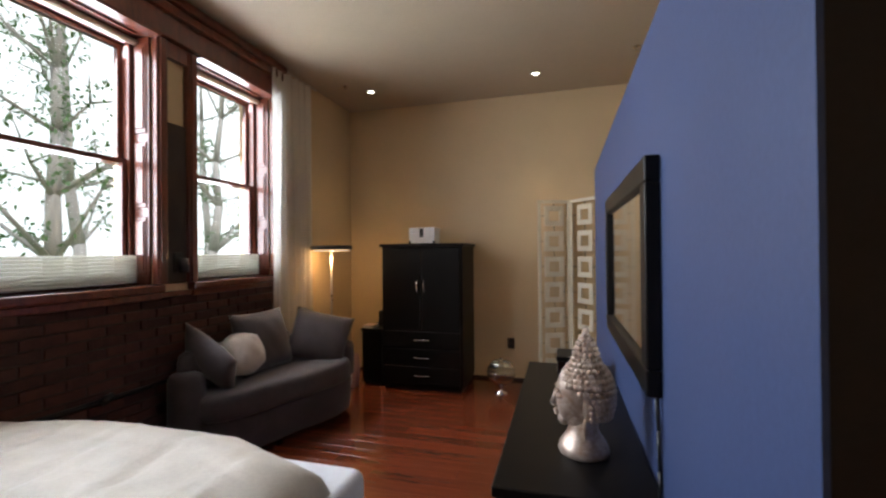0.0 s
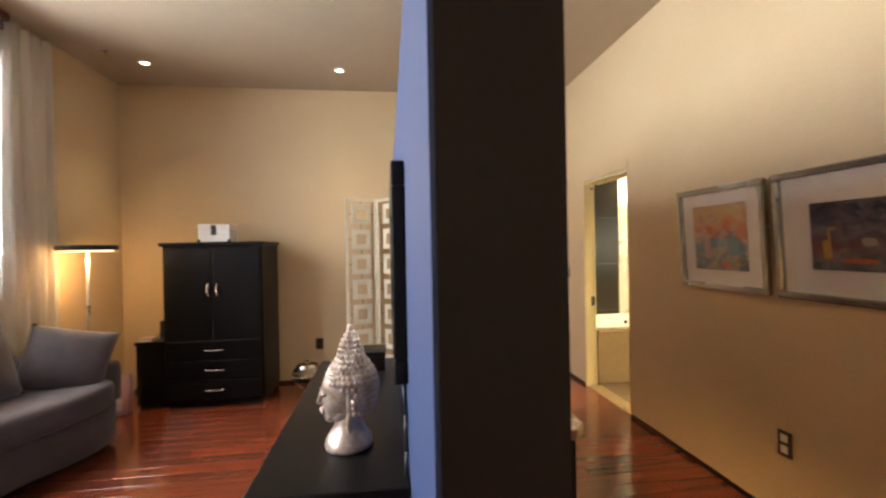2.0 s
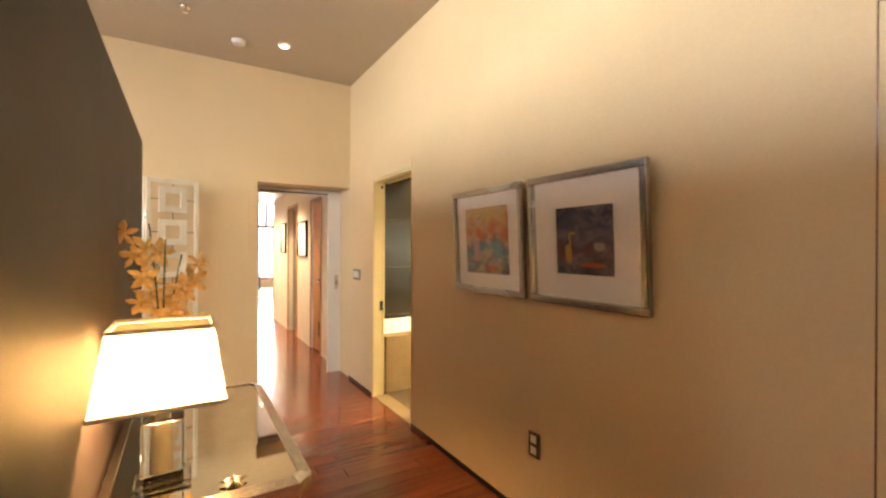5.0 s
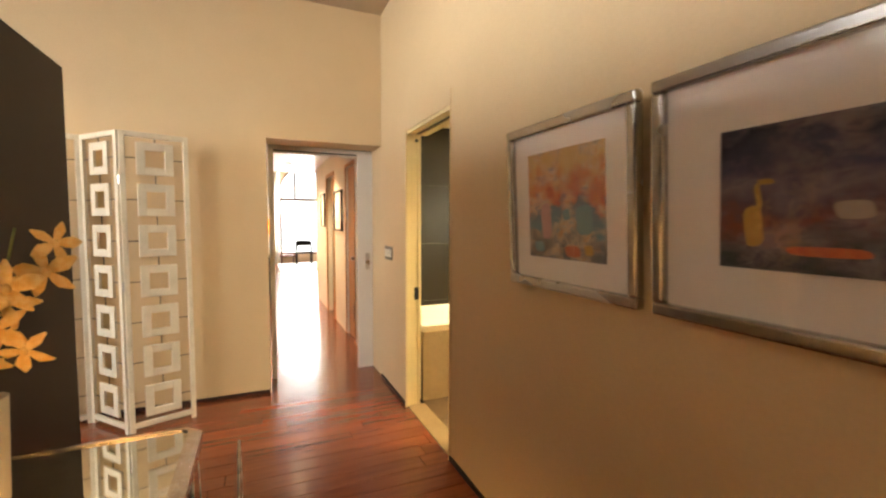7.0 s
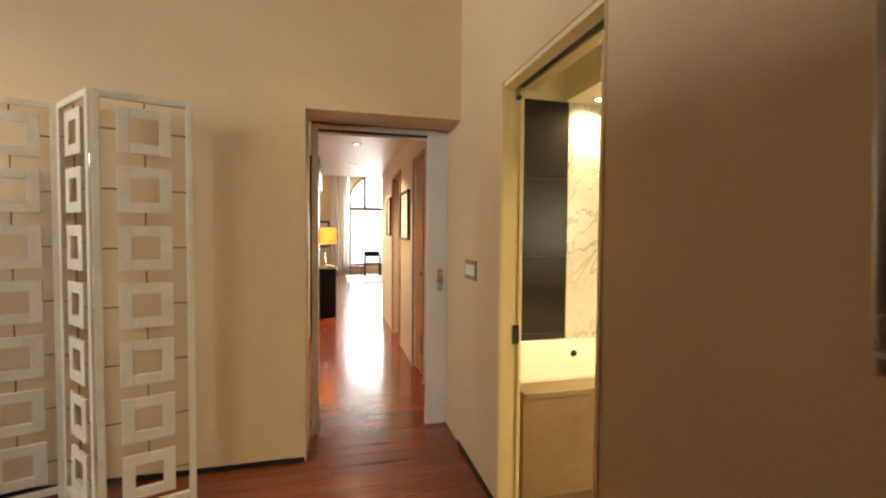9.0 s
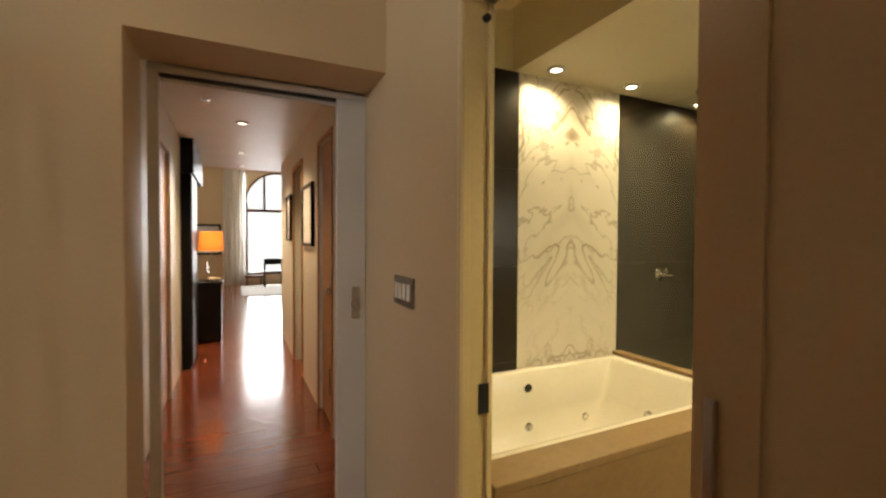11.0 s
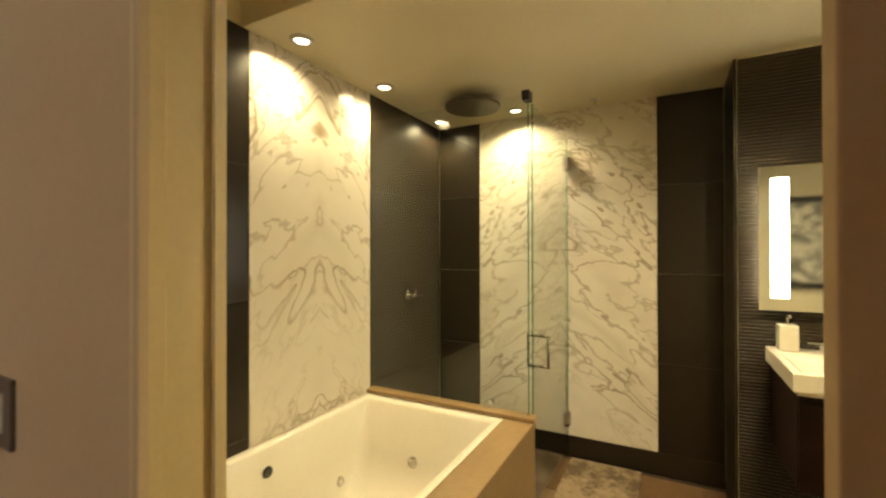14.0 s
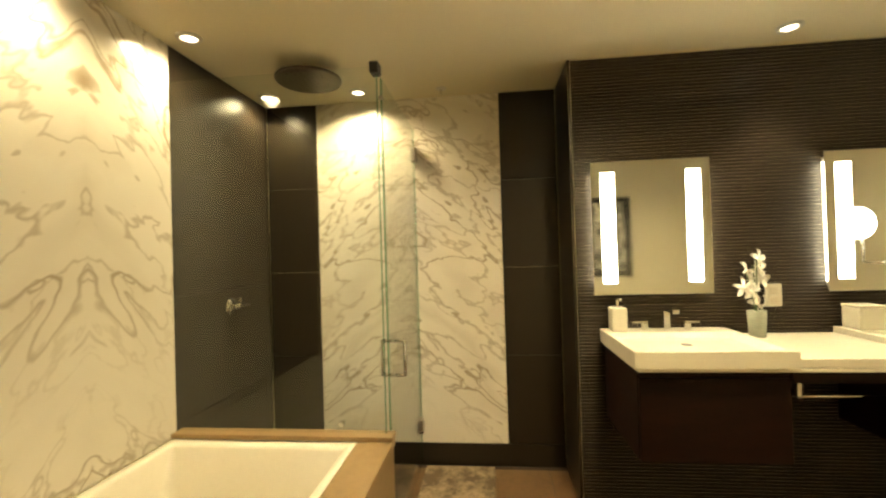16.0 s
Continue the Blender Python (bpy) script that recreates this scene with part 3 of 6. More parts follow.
# timber head beam and casings between the windows
bm = B(-2.52, -2.43, -1.3, 3.55, ZH, 3.10, 0.01)
bx(bm, -2.52, -2.40, -1.3, 3.57, 3.10, 3.17, 0.012)
bx(bm, -2.52, -2.37, -1.3, 3.59, 3.17, 3.235, 0.015)
solid("trim_window_head", bm, M_MAHOG, "mahogany cornice over the windows", "cornice", "structure")
for a, b in ((1.105, 1.445), (2.305, 2.64), (-0.09, 0.245)):
    for ya, yb in ((a, a + 0.085), (b - 0.085, b)):
        bm = B(-2.52, -2.47, ya, yb, ZS, ZH - 0.002, 0.008)
        bx(bm, -2.47, -2.455, ya + 0.018, yb - 0.018, ZS + 0.002, ZH - 0.004, 0.006)
        solid("trim_casing", bm, M_MAHOG, "mahogany window casing board", "casing", "structure")
    solid("trim_casing_top", B(-2.52, -2.475, a + 0.085, b - 0.085, 2.83, ZH - 0.002), M_MAHOG, kind="structure")
    # Below z 2.385 the pier is dark brown, above it plaster.
    solid("trim_pier_panel", B(-2.52, -2.49, a + 0.085, b - 0.085, ZS, 2.385, 0.004), M_PIER, "dark brown panel on the pier between the windows", "panel", "structure")
solid("trim_casing_end", B(-2.52, -2.47, 3.502, 3.59, ZS, ZH - 0.002, 0.008), M_MAHOG, kind="structure")
solid("trim_sill_band", B(-2.515, -2.49, -1.3, 3.59, 1.175, 1.21, 0.006), M_MAHOG, kind="structure")
c = thing("wall_lamp", (-2.46, 2.473, 1.40), "small black wall lamp between the windows", "wall lamp")
part("backplate", B(-2.489, -2.47, 2.438, 2.508, 1.34, 1.48, 0.005), M_MATT, c)
part("lamp_head", cyl(bmesh.new(), (-2.43, 2.473, 1.34), (-2.43, 2.473, 1.44), 0.035, 0.03), M_MATT, c, smooth=True)
part("arm", B(-2.47, -2.44, 2.465, 2.481, 1.38, 1.40), M_MATT, c)
# a conduit along the brick
bm = C((-2.485, 0.9, 0.63), (-2.485, 2.45, 0.60), 0.012, seg=10)
cond = thing("conduit", (-2.485, 1.7, 0.61), "black conduit clipped along the brick wall", "conduit")
part("pipe", bm, M_MATT, cond, smooth=True)
part("coupling", C((-2.485, 1.96, 0.60), (-2.485, 2.02, 0.62), 0.024, seg=14), M_MATT, cond, smooth=True)


def drape(name, x, y0, y1, z0, z1, folds, depth, material, label, axis="y"):
    bm = bmesh.new()
    nu, nv = folds * 10, 14
    rows = []
    for j in range(nv + 1):
        f = j / nv
        z = z1 + (z0 - z1) * f
        row = []
        for i in range(nu + 1):
            u = i / nu
            amp = depth * (0.55 + 0.45 * f) * (0.8 + 0.35 * math.sin(3.1 * u * folds + 1.3))
            off = amp * math.sin(2 * math.pi * folds * u + 0.5 * math.sin(2.2 * f + 5 * u)) + 0.01 * math.sin(9 * u + 4 * f)
            along = y0 + (y1 - y0) * (0.5 + (u - 0.5) * (0.94 + 0.06 * f + 0.03 * math.sin(4 * f)))
            row.append(bm.verts.new((x + off, along, z) if axis == "y" else (along, x + off, z)))
        rows.append(row)
    for ra, rb in zip(rows, rows[1:]):
        for i in range(nu):
            bm.faces.new((ra[i], ra[i + 1], rb[i + 1], rb[i]))
    return solid(name, bm, material, label, "curtain", smooth=True)


drape("curtain", -2.405, 3.38, 4.05, 0.012, 3.20, 7, 0.035, M_SHEER, "floor-length sheer white curtain hanging beside the window")
solid("curtain_rod", C((-2.405, 3.35, 3.212), (-2.405, 4.12, 3.212), 0.010), M_STEEL, "slim steel rod holding the sheer curtain", "curtain rod", smooth=True)

# ---- outside ----
M_SKYCARD = glow("bright_overcast_sky", (0.95, 0.99, 1.0), 2.6)
M_BARK = surface("grey_bark", (0.48, 0.46, 0.43), (0.62, 0.60, 0.56), 0.9, scale=6, fine=40, bump=0.6, stretch=(2, 2, 0.5))
M_LEAF = surface("spring_leaves", (0.10, 0.20, 0.08), (0.19, 0.32, 0.13), 0.6, scale=2, fine=30, bump=0.05)
M_GRASS = surface("grass", (0.08, 0.14, 0.04), (0.14, 0.22, 0.07), 0.9, scale=3, fine=60, bump=0.4)
solid("backdrop", B(-16.1, -16.0, -22, 26, -3, 18), M_SKYCARD, kind="structure")
solid("backdrop_far", B(-10, 16, 26.0, 26.1, -3, 16), M_SKYCARD, kind="structure")
solid("ground", bx(B(-400, -2.9, -400, 400, -0.6, -0.5), -2.9, 400, 17.7, 400, -0.6, -0.5), M_GRASS, kind="structure")


def tree(x, y, height, lean, seed):
    rnd = random.Random(seed)
    t = thing("tree", (x, y, -0.5), "grey-barked tree with sparse fresh green leaves outside", "tree", "trees outside the windows")
    bm = bmesh.new()
    pts, r = [Vector((x, y, -0.5))], 0.14
    tips = []
    for i in range(7):
        pts.append(pts[-1] + Vector((rnd.uniform(-0.12, 0.12), lean + rnd.uniform(-0.1, 0.1), height / 7)))
    for i in range(7):
        ra, rb = r * (1 - i / 8.5), r * (1 - (i + 1) / 8.5)
        cyl(bm, pts[i], pts[i + 1] + Vector((0, 0, 0.03)), ra, rb, seg=10)
        if i >= 1:
            for k in range(3):
                d = Vector((rnd.uniform(-1, 1), rnd.uniform(-1, 1), rnd.uniform(0.2, 0.9))).normalized()
                p0, q = pts[i + 1], pts[i + 1] + d * rnd.uniform(0.7, 1.5)
                cyl(bm, p0, q, rb * 0.45, 0.02, seg=7)
                tips.append((p0, q))
                for _ in range(2):
                    d2 = (d + Vector((rnd.uniform(-1, 1), rnd.uniform(-1, 1), rnd.uniform(-0.5, 0.7)))).normalized()
                    q2 = q + d2 * rnd.uniform(0.3, 0.8)
                    cyl(bm, q, q2, 0.02, 0.006, seg=5)
                    tips.append((q, q2))
    part("trunk", bm, M_BARK, t, smooth=True)
    verts, faces = [], []
    for p0, q in tips:
        for _ in range(34):
            c = p0.lerp(q, rnd.uniform(0.3, 1.1)) + Vector((rnd.gauss(0, 0.16), rnd.gauss(0, 0.16), rnd.gauss(0, 0.14)))
            a, s = Euler((rnd.uniform(0, 6.3), rnd.uniform(0, 6.3), rnd.uniform(0, 6.3))).to_matrix(), rnd.uniform(0.03, 0.06)
            k = len(verts)
            for u, v in ((-1, 0), (0, -0.5), (1.1, 0), (0, 0.5)):
                verts.append(c + a @ Vector((u * s, v * s, 0)))
            faces.append((k, k + 1, k + 2, k + 3))
    me = bpy.data.meshes.new("crown")
    me.from_pydata(verts, [], faces)
    me.materials.append(M_LEAF)
    ob = new("crown", me)
    ob.parent = t
    ob.matrix_parent_inverse = t.matrix_basis.inverted()


for tx, ty, th, ln, sd in ((-6.6, 4.2, 6.5, 0.06, 3), (-8.4, 5.9, 7.5, -0.05, 8), (-7.4, 7.6, 7, 0.03, 5), (-9.5, 9.8, 8, 0.02, 13)):
    tree(tx, ty, th, ln, sd)

# ---- bed area ----
def pillow(name, centre, size, thick, turn, material, label, category="cushion", group="", rounder=2.4):
    bm = bmesh.new()
    n = 14
    grid = {}
    for side in (1, -1):
        for i in range(n + 1):
            for j in range(n + 1):
                u, v = 2 * i / n - 1, 2 * j / n - 1
                edge = max(abs(u), abs(v))
                if side == -1 and edge == 1:
                    grid[(side, i, j)] = grid[(1, i, j)]
                    continue
                puff = max(0.0, (1 - abs(u) ** rounder) * (1 - abs(v) ** rounder)) ** 0.55
                pinch = 1 - 0.07 * (1 - abs(u) ** 2) * abs(v) ** 3 - 0.0
                pinch_v = 1 - 0.07 * (1 - abs(v) ** 2) * abs(u) ** 3
                wr = 0.006 * math.sin(9 * u + 5 * v) * (1 - edge)
                if rounder < 2:
                    puff = max(0.0, 1 - edge ** 2) ** 0.5
                    pinch_v, pinch = math.sqrt(1 - v * v / 2), math.sqrt(1 - u * u / 2)
                p = Vector((u * size[0] / 2 * pinch_v, v * size[1] / 2 * pinch, side * (thick / 2 * puff + wr)))
                grid[(side, i, j)] = bm.verts.new(Vector(centre) + turn @ p)
    for side in (1, -1):
        for i in range(n):
            for j in range(n):
                q = [grid[(side, i, j)], grid[(side, i + 1, j)], grid[(side, i + 1, j + 1)], grid[(side, i, j + 1)]]
                if len(set(q)) == 4:
                    bm.faces.new(q)
    return solid(name, bm, material, label, category, group=group, smooth=True)


def bed():
    t = thing("bed", (-1.53, 0.64, 0), "bed with white sheets on a low dark base", "bed")
    part("base", B(-2.38, -0.70, -0.46, 1.63, 0.06, 0.28, 0.02), M_BLACK, t)
    for x in (-2.3, -0.8):
        for y in (-0.36, 1.51):
            part("leg", C((x, y, 0), (x, y, 0.07), 0.03, seg=12), M_BLACK, t)
    part("mattress", B(-2.40, -0.655, -0.47, 1.70, 0.28, 0.585, 0.05, 4), M_SHEET, t, "white fitted sheet over the mattress", smooth=True)
    bm = bmesh.new()
    nx, ny = 70, 70
    x0, x1, y0, y1 = -2.44, -0.69, -0.32, 1.665
    rows = []
    for j in range(ny + 1):
        row = []
        for i in range(nx + 1):
            u, v = i / nx, j / ny
            x, y = x0 + (x1 - x0) * u, y0 + (y1 - y0) * v
            e = min(u, 1 - u, 1 - v)
            e = max(0.0, min(1.0, e / 0.16))
            h = 0.592 + 0.150 * math.sqrt(max(0, 1 - (1 - e) ** 2))
            p = Vector((x, y, 0))
            h += e * (0.020 * noise.noise(p * 3.2) + 0.010 * noise.noise(p * 9 + Vector((3, 1, 0))))
            h += e * 0.010 * (1 - abs(math.sin(7 * x + 3 * y + 2 * noise.noise(p * 2)))) ** 6
            # stitched channels of the quilting
            h -= e * 0.012 * math.exp(-((((x + y * 0.15) * 3.2) % 1 - 0.5) / 0.06) ** 2)
            h -= e * 0.010 * math.exp(-(((y * 2.6) % 1 - 0.5) / 0.06) ** 2)
            yy = y - 0.20 * max(0, u - 0.70) / 0.30 * v - 0.22 * (max(0, 0.38 - u) / 0.38) ** 2 * v
            row.append(bm.verts.new((x, yy, h)))
        rows.append(row)
    for ra, rb in zip(rows, rows[1:]):
        for i in range(nx):
            bm.faces.new((ra[i], ra[i + 1], rb[i + 1], rb[i]))
    base = [bm.verts.new((v.co.x, v.co.y, 0.588)) for v in rows[-1]]
    for i in range(nx):
        bm.faces.new((rows[-1][i], rows[-1][i + 1], base[i + 1], base[i]))
    solid("duvet", bm, M_DUVET, "rumpled oyster-coloured quilted duvet on the bed", "duvet", smooth=True)


bed()


def rounded(points, times=3):
    """Cuts the corners of a closed outline until it is a smooth curve."""
    for _ in range(times):
        nxt = []
        for (xa, ya), (xb, yb) in zip(points, points[1:] + points[:1]):
            nxt += [(0.75 * xa + 0.25 * xb, 0.75 * ya + 0.25 * yb), (0.25 * xa + 0.75 * xb, 0.25 * ya + 0.75 * yb)]
        points = nxt
    return points


def upholstered(outline, stages):
    """A padded block over a plan outline: (inset towards the middle, height) rings."""
    bm = bmesh.new()
    cx, cy = sum(x for x, y in outline) / len(outline), sum(y for x, y in outline) / len(outline)
    rings = []
    for inset, z in stages:
        ring = []
        for x, y in outline:
            d = Vector((x - cx, y - cy))
            f = max(0.05, 1 - inset / max(d.length, 0.01))
            ring.append(bm.verts.new((cx + d.x * f, cy + d.y * f, z + (0.004 * noise.noise(Vector((x * 6, y * 6, z * 6)))))))
        rings.append(ring)
    n = len(outline)
    for ra, rb in zip(rings, rings[1:]):
        for i in range(n):
            bm.faces.new((ra[i], ra[(i + 1) % n], rb[(i + 1) % n], rb[i]))
    bm.faces.new(rings[-1])
    bm.faces.new(rings[0])
    return bm


def sofa():
    t = thing("lounge_sofa", (-2.15, 3.1, 0), "curved grey-brown velvet lounge sofa under the windows", "sofa")
    base = rounded([(-2.47, 2.38), (-2.12, 2.36), (-1.95, 2.86), (-1.76, 3.28), (-1.72, 3.62), (-1.86, 3.86), (-2.34, 3.86), (-2.42, 3.3)])
    part("base", upholstered(base, ((0.05, 0.05), (0.03, 0.06), (0.025, 0.20), (0.02, 0.315), (0.035, 0.33))), M_VELVET, t, smooth=True)
    for x, y in ((-2.34, 2.50), (-2.05, 3.0), (-1.90, 3.66), (-2.26, 3.70)):
        part("foot", C((x, y, 0), (x, y, 0.07), 0.025, seg=10), M_BLACK, t)
    seat = rounded([(-2.42, 2.46), (-2.10, 2.34), (-1.90, 2.82), (-1.74, 3.30), (-1.71, 3.58), (-1.84, 3.74), (-2.30, 3.74), (-2.38, 3.3)])
    part("seat_cushion", upholstered(seat, ((0.03, 0.33), (0.005, 0.345), (0.0, 0.40), (0.0, 0.455), (0.012, 0.49), (0.04, 0.508), (0.10, 0.516), (0.25, 0.52))), M_VELVET, t, smooth=True)
    back = rounded([(-2.475, 2.40), (-2.34, 2.40), (-2.29, 2.9), (-2.24, 3.30), (-2.24, 3.46), (-2.36, 3.46), (-2.44, 3.2)])
    part("backrest", upholstered(back, ((0.0, 0.33), (0.0, 0.72), (0.015, 0.765), (0.05, 0.785))), M_VELVET, t, smooth=True)
    end = rounded([(-2.34, 3.66), (-1.86, 3.64), (-1.78, 3.72), (-1.84, 3.88), (-2.32, 3.88)], 2)
    part("arm", upholstered(end, ((0.0, 0.33), (0.0, 0.57), (0.015, 0.61), (0.05, 0.625))), M_VELVET, t, smooth=True)
    arm = rounded([(-2.47, 2.33), (-2.30, 2.32), (-2.20, 2.39), (-2.24, 2.50), (-2.46, 2.52)], 2)
    part("arm", upholstered(arm, ((0.01, 0.08), (0.0, 0.12), (0.0, 0.60), (0.012, 0.64), (0.04, 0.66))), M_VELVET, t, smooth=True)


sofa()
G = "loose cushions on the lounge sofa"
R = lambda a, b, c: Euler((radians(a), radians(b), radians(c))).to_matrix()
pillow("cushion", (-2.26, 3.08, 0.755), (0.56, 0.50), 0.20, R(72, 0, 84), M_VELVET, "large grey-brown velvet cushion against the sofa back", group=G)
pillow("cushion", (-2.03, 3.56, 0.70), (0.54, 0.48), 0.19, R(62, 14, 24), M_VELVET, "grey-brown velvet cushion leaning on the sofa arm", group=G)
pillow("cushion", (-2.29, 2.56, 0.72), (0.52, 0.36), 0.15, R(70, 0, 166) @ R(0, 0, 30), M_VELVET, "grey-brown velvet cushion slumped on the sofa end", group=G)
pillow("cushion", (-2.25, 2.83, 0.70), (0.36, 0.34), 0.24, R(62, 0, 80), M_CREAM_FUR, "small round cream cushion on the sofa seat", group=G, rounder=1.9)


def armoire():
    x0, x1, y0, y1 = -1.775, -0.86, 4.36, 4.96
    t = thing("armoire", ((x0 + x1) / 2, 4.67, 0), "black lacquered armoire with two doors and three drawers", "armoire")
    part("plinth", B(x0 + 0.03, x1 - 0.03, y0 + 0.04, y1, 0, 0.06), M_BLACK, t)
    part("body", B(x0 + 0.01, x1 - 0.01, y0 + 0.022, y1, 0.06, 1.525, 0.006), M_BLACK, t)
    part("top", B(x0 - 0.01, x1 + 0.01, y0 - 0.01, y1, 1.525, 1.56, 0.008), M_BLACK, t)
    xm = -1.3175
    for a, b, hx in ((x0 + 0.035, xm - 0.002, xm - 0.04), (xm + 0.002, x1 - 0.035, xm + 0.04)):
        bm = B(a, b, y0, y0 + 0.021, 0.63, 1.50, 0.004)
        d = part("door", bm, M_BLACK, t)
        bm = bmesh.new()
        pts = [(hx, y0 - 0.028 * math.sin(math.pi * i / 8), 1.05 + 0.12 * i / 8) for i in range(9)]
        for p, q in zip(pts, pts[1:]):
            cyl(bm, p, q, 0.008, seg=8)
        part("handle", bm, M_CHROME, d, "bowed chrome pull", smooth=True)
    for i, z in enumerate((0.075, 0.262, 0.449)):
        d = part("drawer", B(x0 + 0.035, x1 - 0.035, y0, y0 + 0.021, z, z + 0.178, 0.004), M_BLACK, t)
        bm = bmesh.new()
        pts = [(xm - 0.085 + 0.17 * k / 8, y0 - 0.022 * math.sin(math.pi * k / 8), z + 0.09) for k in range(9)]
        for p, q in zip(pts, pts[1:]):
            cyl(bm, p, q, 0.006, seg=8)
        part("handle", bm, M_CHROME, d, "slim bowed chrome pull", smooth=True)


armoire()
M_WHITEBOX = surface("white_leather", (0.72, 0.70, 0.66), (0.78, 0.76, 0.72), 0.5, scale=9, bump=0.05)
t = thing("keepsake_box", (-1.335, 4.58, 1.56), "white box with dark metal clasp standing on the armoire", "box")
part("body", B(-1.48, -1.19, 4.46, 4.66, 1.565, 1.68, 0.004), M_WHITEBOX, t)
part("lid", B(-1.483, -1.187, 4.457, 4.663, 1.681, 1.735, 0.005), M_WHITEBOX, t)
part("clasp", bx(B(-1.358, -1.314, 4.450, 4.460, 1.63, 1.725, 0.003), -1.346, -1.326, 4.442, 4.450, 1.655, 1.68, 0.002), M_MATT, t, "dark metal clasp")
for x in (-1.484, -1.211):
    part("corner_bracket", B(x, x + 0.025, 4.453, 4.48, 1.561, 1.59, 0.002), M_MATT, t)
t = thing("side_cabinet", (-1.93, 4.62, 0), "low black cabinet standing beside the armoire", "cabinet")
part("body", B(-2.03, -1.80, 4.42, 4.90, 0.03, 0.60, 0.006), M_BLACK, t)
part("top", B(-2.04, -1.79, 4.41, 4.91, 0.60, 0.63, 0.006), M_BLACK, t)
part("plinth", B(-2.01, -1.82, 4.44, 4.88, 0, 0.03), M_BLACK, t)
solid("speaker", B(-1.91, -1.80, 4.60, 4.80, 0.63, 0.80, 0.01), M_MATT, "small black speaker on the low cabinet", "speaker")
t = thing("book", (-1.95, 4.50, 0.64), "pink and white paperback lying on the low cabinet", "book")
part("pages", B(-2.02, -1.90, 4.44, 4.58, 0.631, 0.655), M_SHEET, t)
M_PINK = surface("pink_cover", (0.55, 0.35, 0.32), (0.65, 0.45, 0.40), 0.5)
part("cover", B(-2.023, -1.897, 4.437, 4.583, 0.655, 0.659), M_PINK, t)
t = thing("shopping_bag", (-2.15, 4.42, 0), "crumpled pale pink paper bag on the floor", "bag")
bm = bmesh.new()
rows = []
for z, sx, sy, dx in ((0.0, 0.10, 0.07, 0), (0.12, 0.105, 0.075, 0.01), (0.26, 0.09, 0.05, 0.03), (0.36, 0.05, 0.02, 0.06)):
    rows.append([bm.verts.new((-2.16 + dx + sx * math.copysign(abs(math.cos(a)) ** 0.5, math.cos(a)), 4.36 + sy * math.copysign(abs(math.sin(a)) ** 0.5, math.sin(a)) + 0.008 * math.sin(5 * a + 20 * z), z + 0.002)) for a in [k * math.pi / 10 for k in range(20)]])
for ra, rb in zip(rows, rows[1:]):
    for i in range(20):
        bm.faces.new((ra[i], ra[(i + 1) % 20], rb[(i + 1) % 20], rb[i]))
bm.faces.new(rows[0])
part("body", bm, M_PINK, t)
part("printed_panel", B(-2.135, -2.075, 4.268, 4.272, 0.05, 0.16), M_SHEET, t, "white printed panel")

t = thing("floor_lamp", (-2.19, 4.05, 0), "black disc floor lamp on a slim steel pole, lit", "floor lamp")
part("foot", lathe(bmesh.new(), (-2.19, 4.05, 0), ((0.14, 0), (0.14, 0.012), (0.12, 0.02), (0.02, 0.028))), M_STEEL, t, smooth=True)
part("pole", C((-2.19, 4.05, 0.02), (-2.19, 4.05, 1.50), 0.013, seg=14), M_STEEL, t, "steel pole", smooth=True)
part("shade", lathe(bmesh.new(), (-2.19, 4.05, 1.50), ((0.205, 0.0), (0.214, 0.008), (0.214, 0.036), (0.205, 0.044), (0.03, 0.046))), M_MATT, t, "black disc shade")
part("diffuser", lathe(bmesh.new(), (-2.19, 4.05, 1.488), ((0.18, 0.0), (0.18, 0.011), (0.03, 0.011))), glow("lamp_diffuser", (1.0, 0.72, 0.38), 3.0), t, "lit amber diffuser")

t = thing("glass_bowl", (-0.50, 4.52, 0), "clear footed glass bowl on the floor", "bowl")
part("foot", lathe(bmesh.new(), (-0.50, 4.52, 0), ((0.07, 0), (0.07, 0.008), (0.015, 0.03), (0.015, 0.06), (0.03, 0.075))), M_CHROME, t, smooth=True)
part("bowl", lathe(bmesh.new(), (-0.50, 4.52, 0.07), ((0.03, 0), (0.11, 0.05), (0.145, 0.12), (0.14, 0.19), (0.10, 0.25), (0.096, 0.25), (0.134, 0.19), (0.139, 0.12), (0.105, 0.056), (0.03, 0.006))), M_ACRYLIC, t, smooth=True)
part("lid_knob", ball(bmesh.new(), (-0.50, 4.52, 0.345), 0.022), M_ACRYLIC, t, smooth=True)
part("rim", lathe(bmesh.new(), (-0.50, 4.52, 0.22), ((0.143, 0.0), (0.146, 0.006), (0.143, 0.012))), M_CHROME, t, smooth=True)


def wall_plate(name, label, boxes, material, inner, inner_name, inner_material):
    t = thing(name, (boxes[0] + boxes[1]) and ((boxes[0] + boxes[1]) / 2, (boxes[2] + boxes[3]) / 2, boxes[4]), label, "wall plate")
    part("plate", B(*boxes, 0.002), material, t)
    for b in inner:
        part(inner_name, B(*b, 0.0015), inner_material, t)
    return t


wall_plate("socket", "dark brown wall socket on the cream wall", (-0.49, -0.41, 4.993, 5.0, 0.36, 0.48), M_BROWNPLATE, [(-0.465, -0.435, 4.99, 4.9935, z, z + 0.035) for z in (0.375, 0.43)], "outlet", M_MATT)

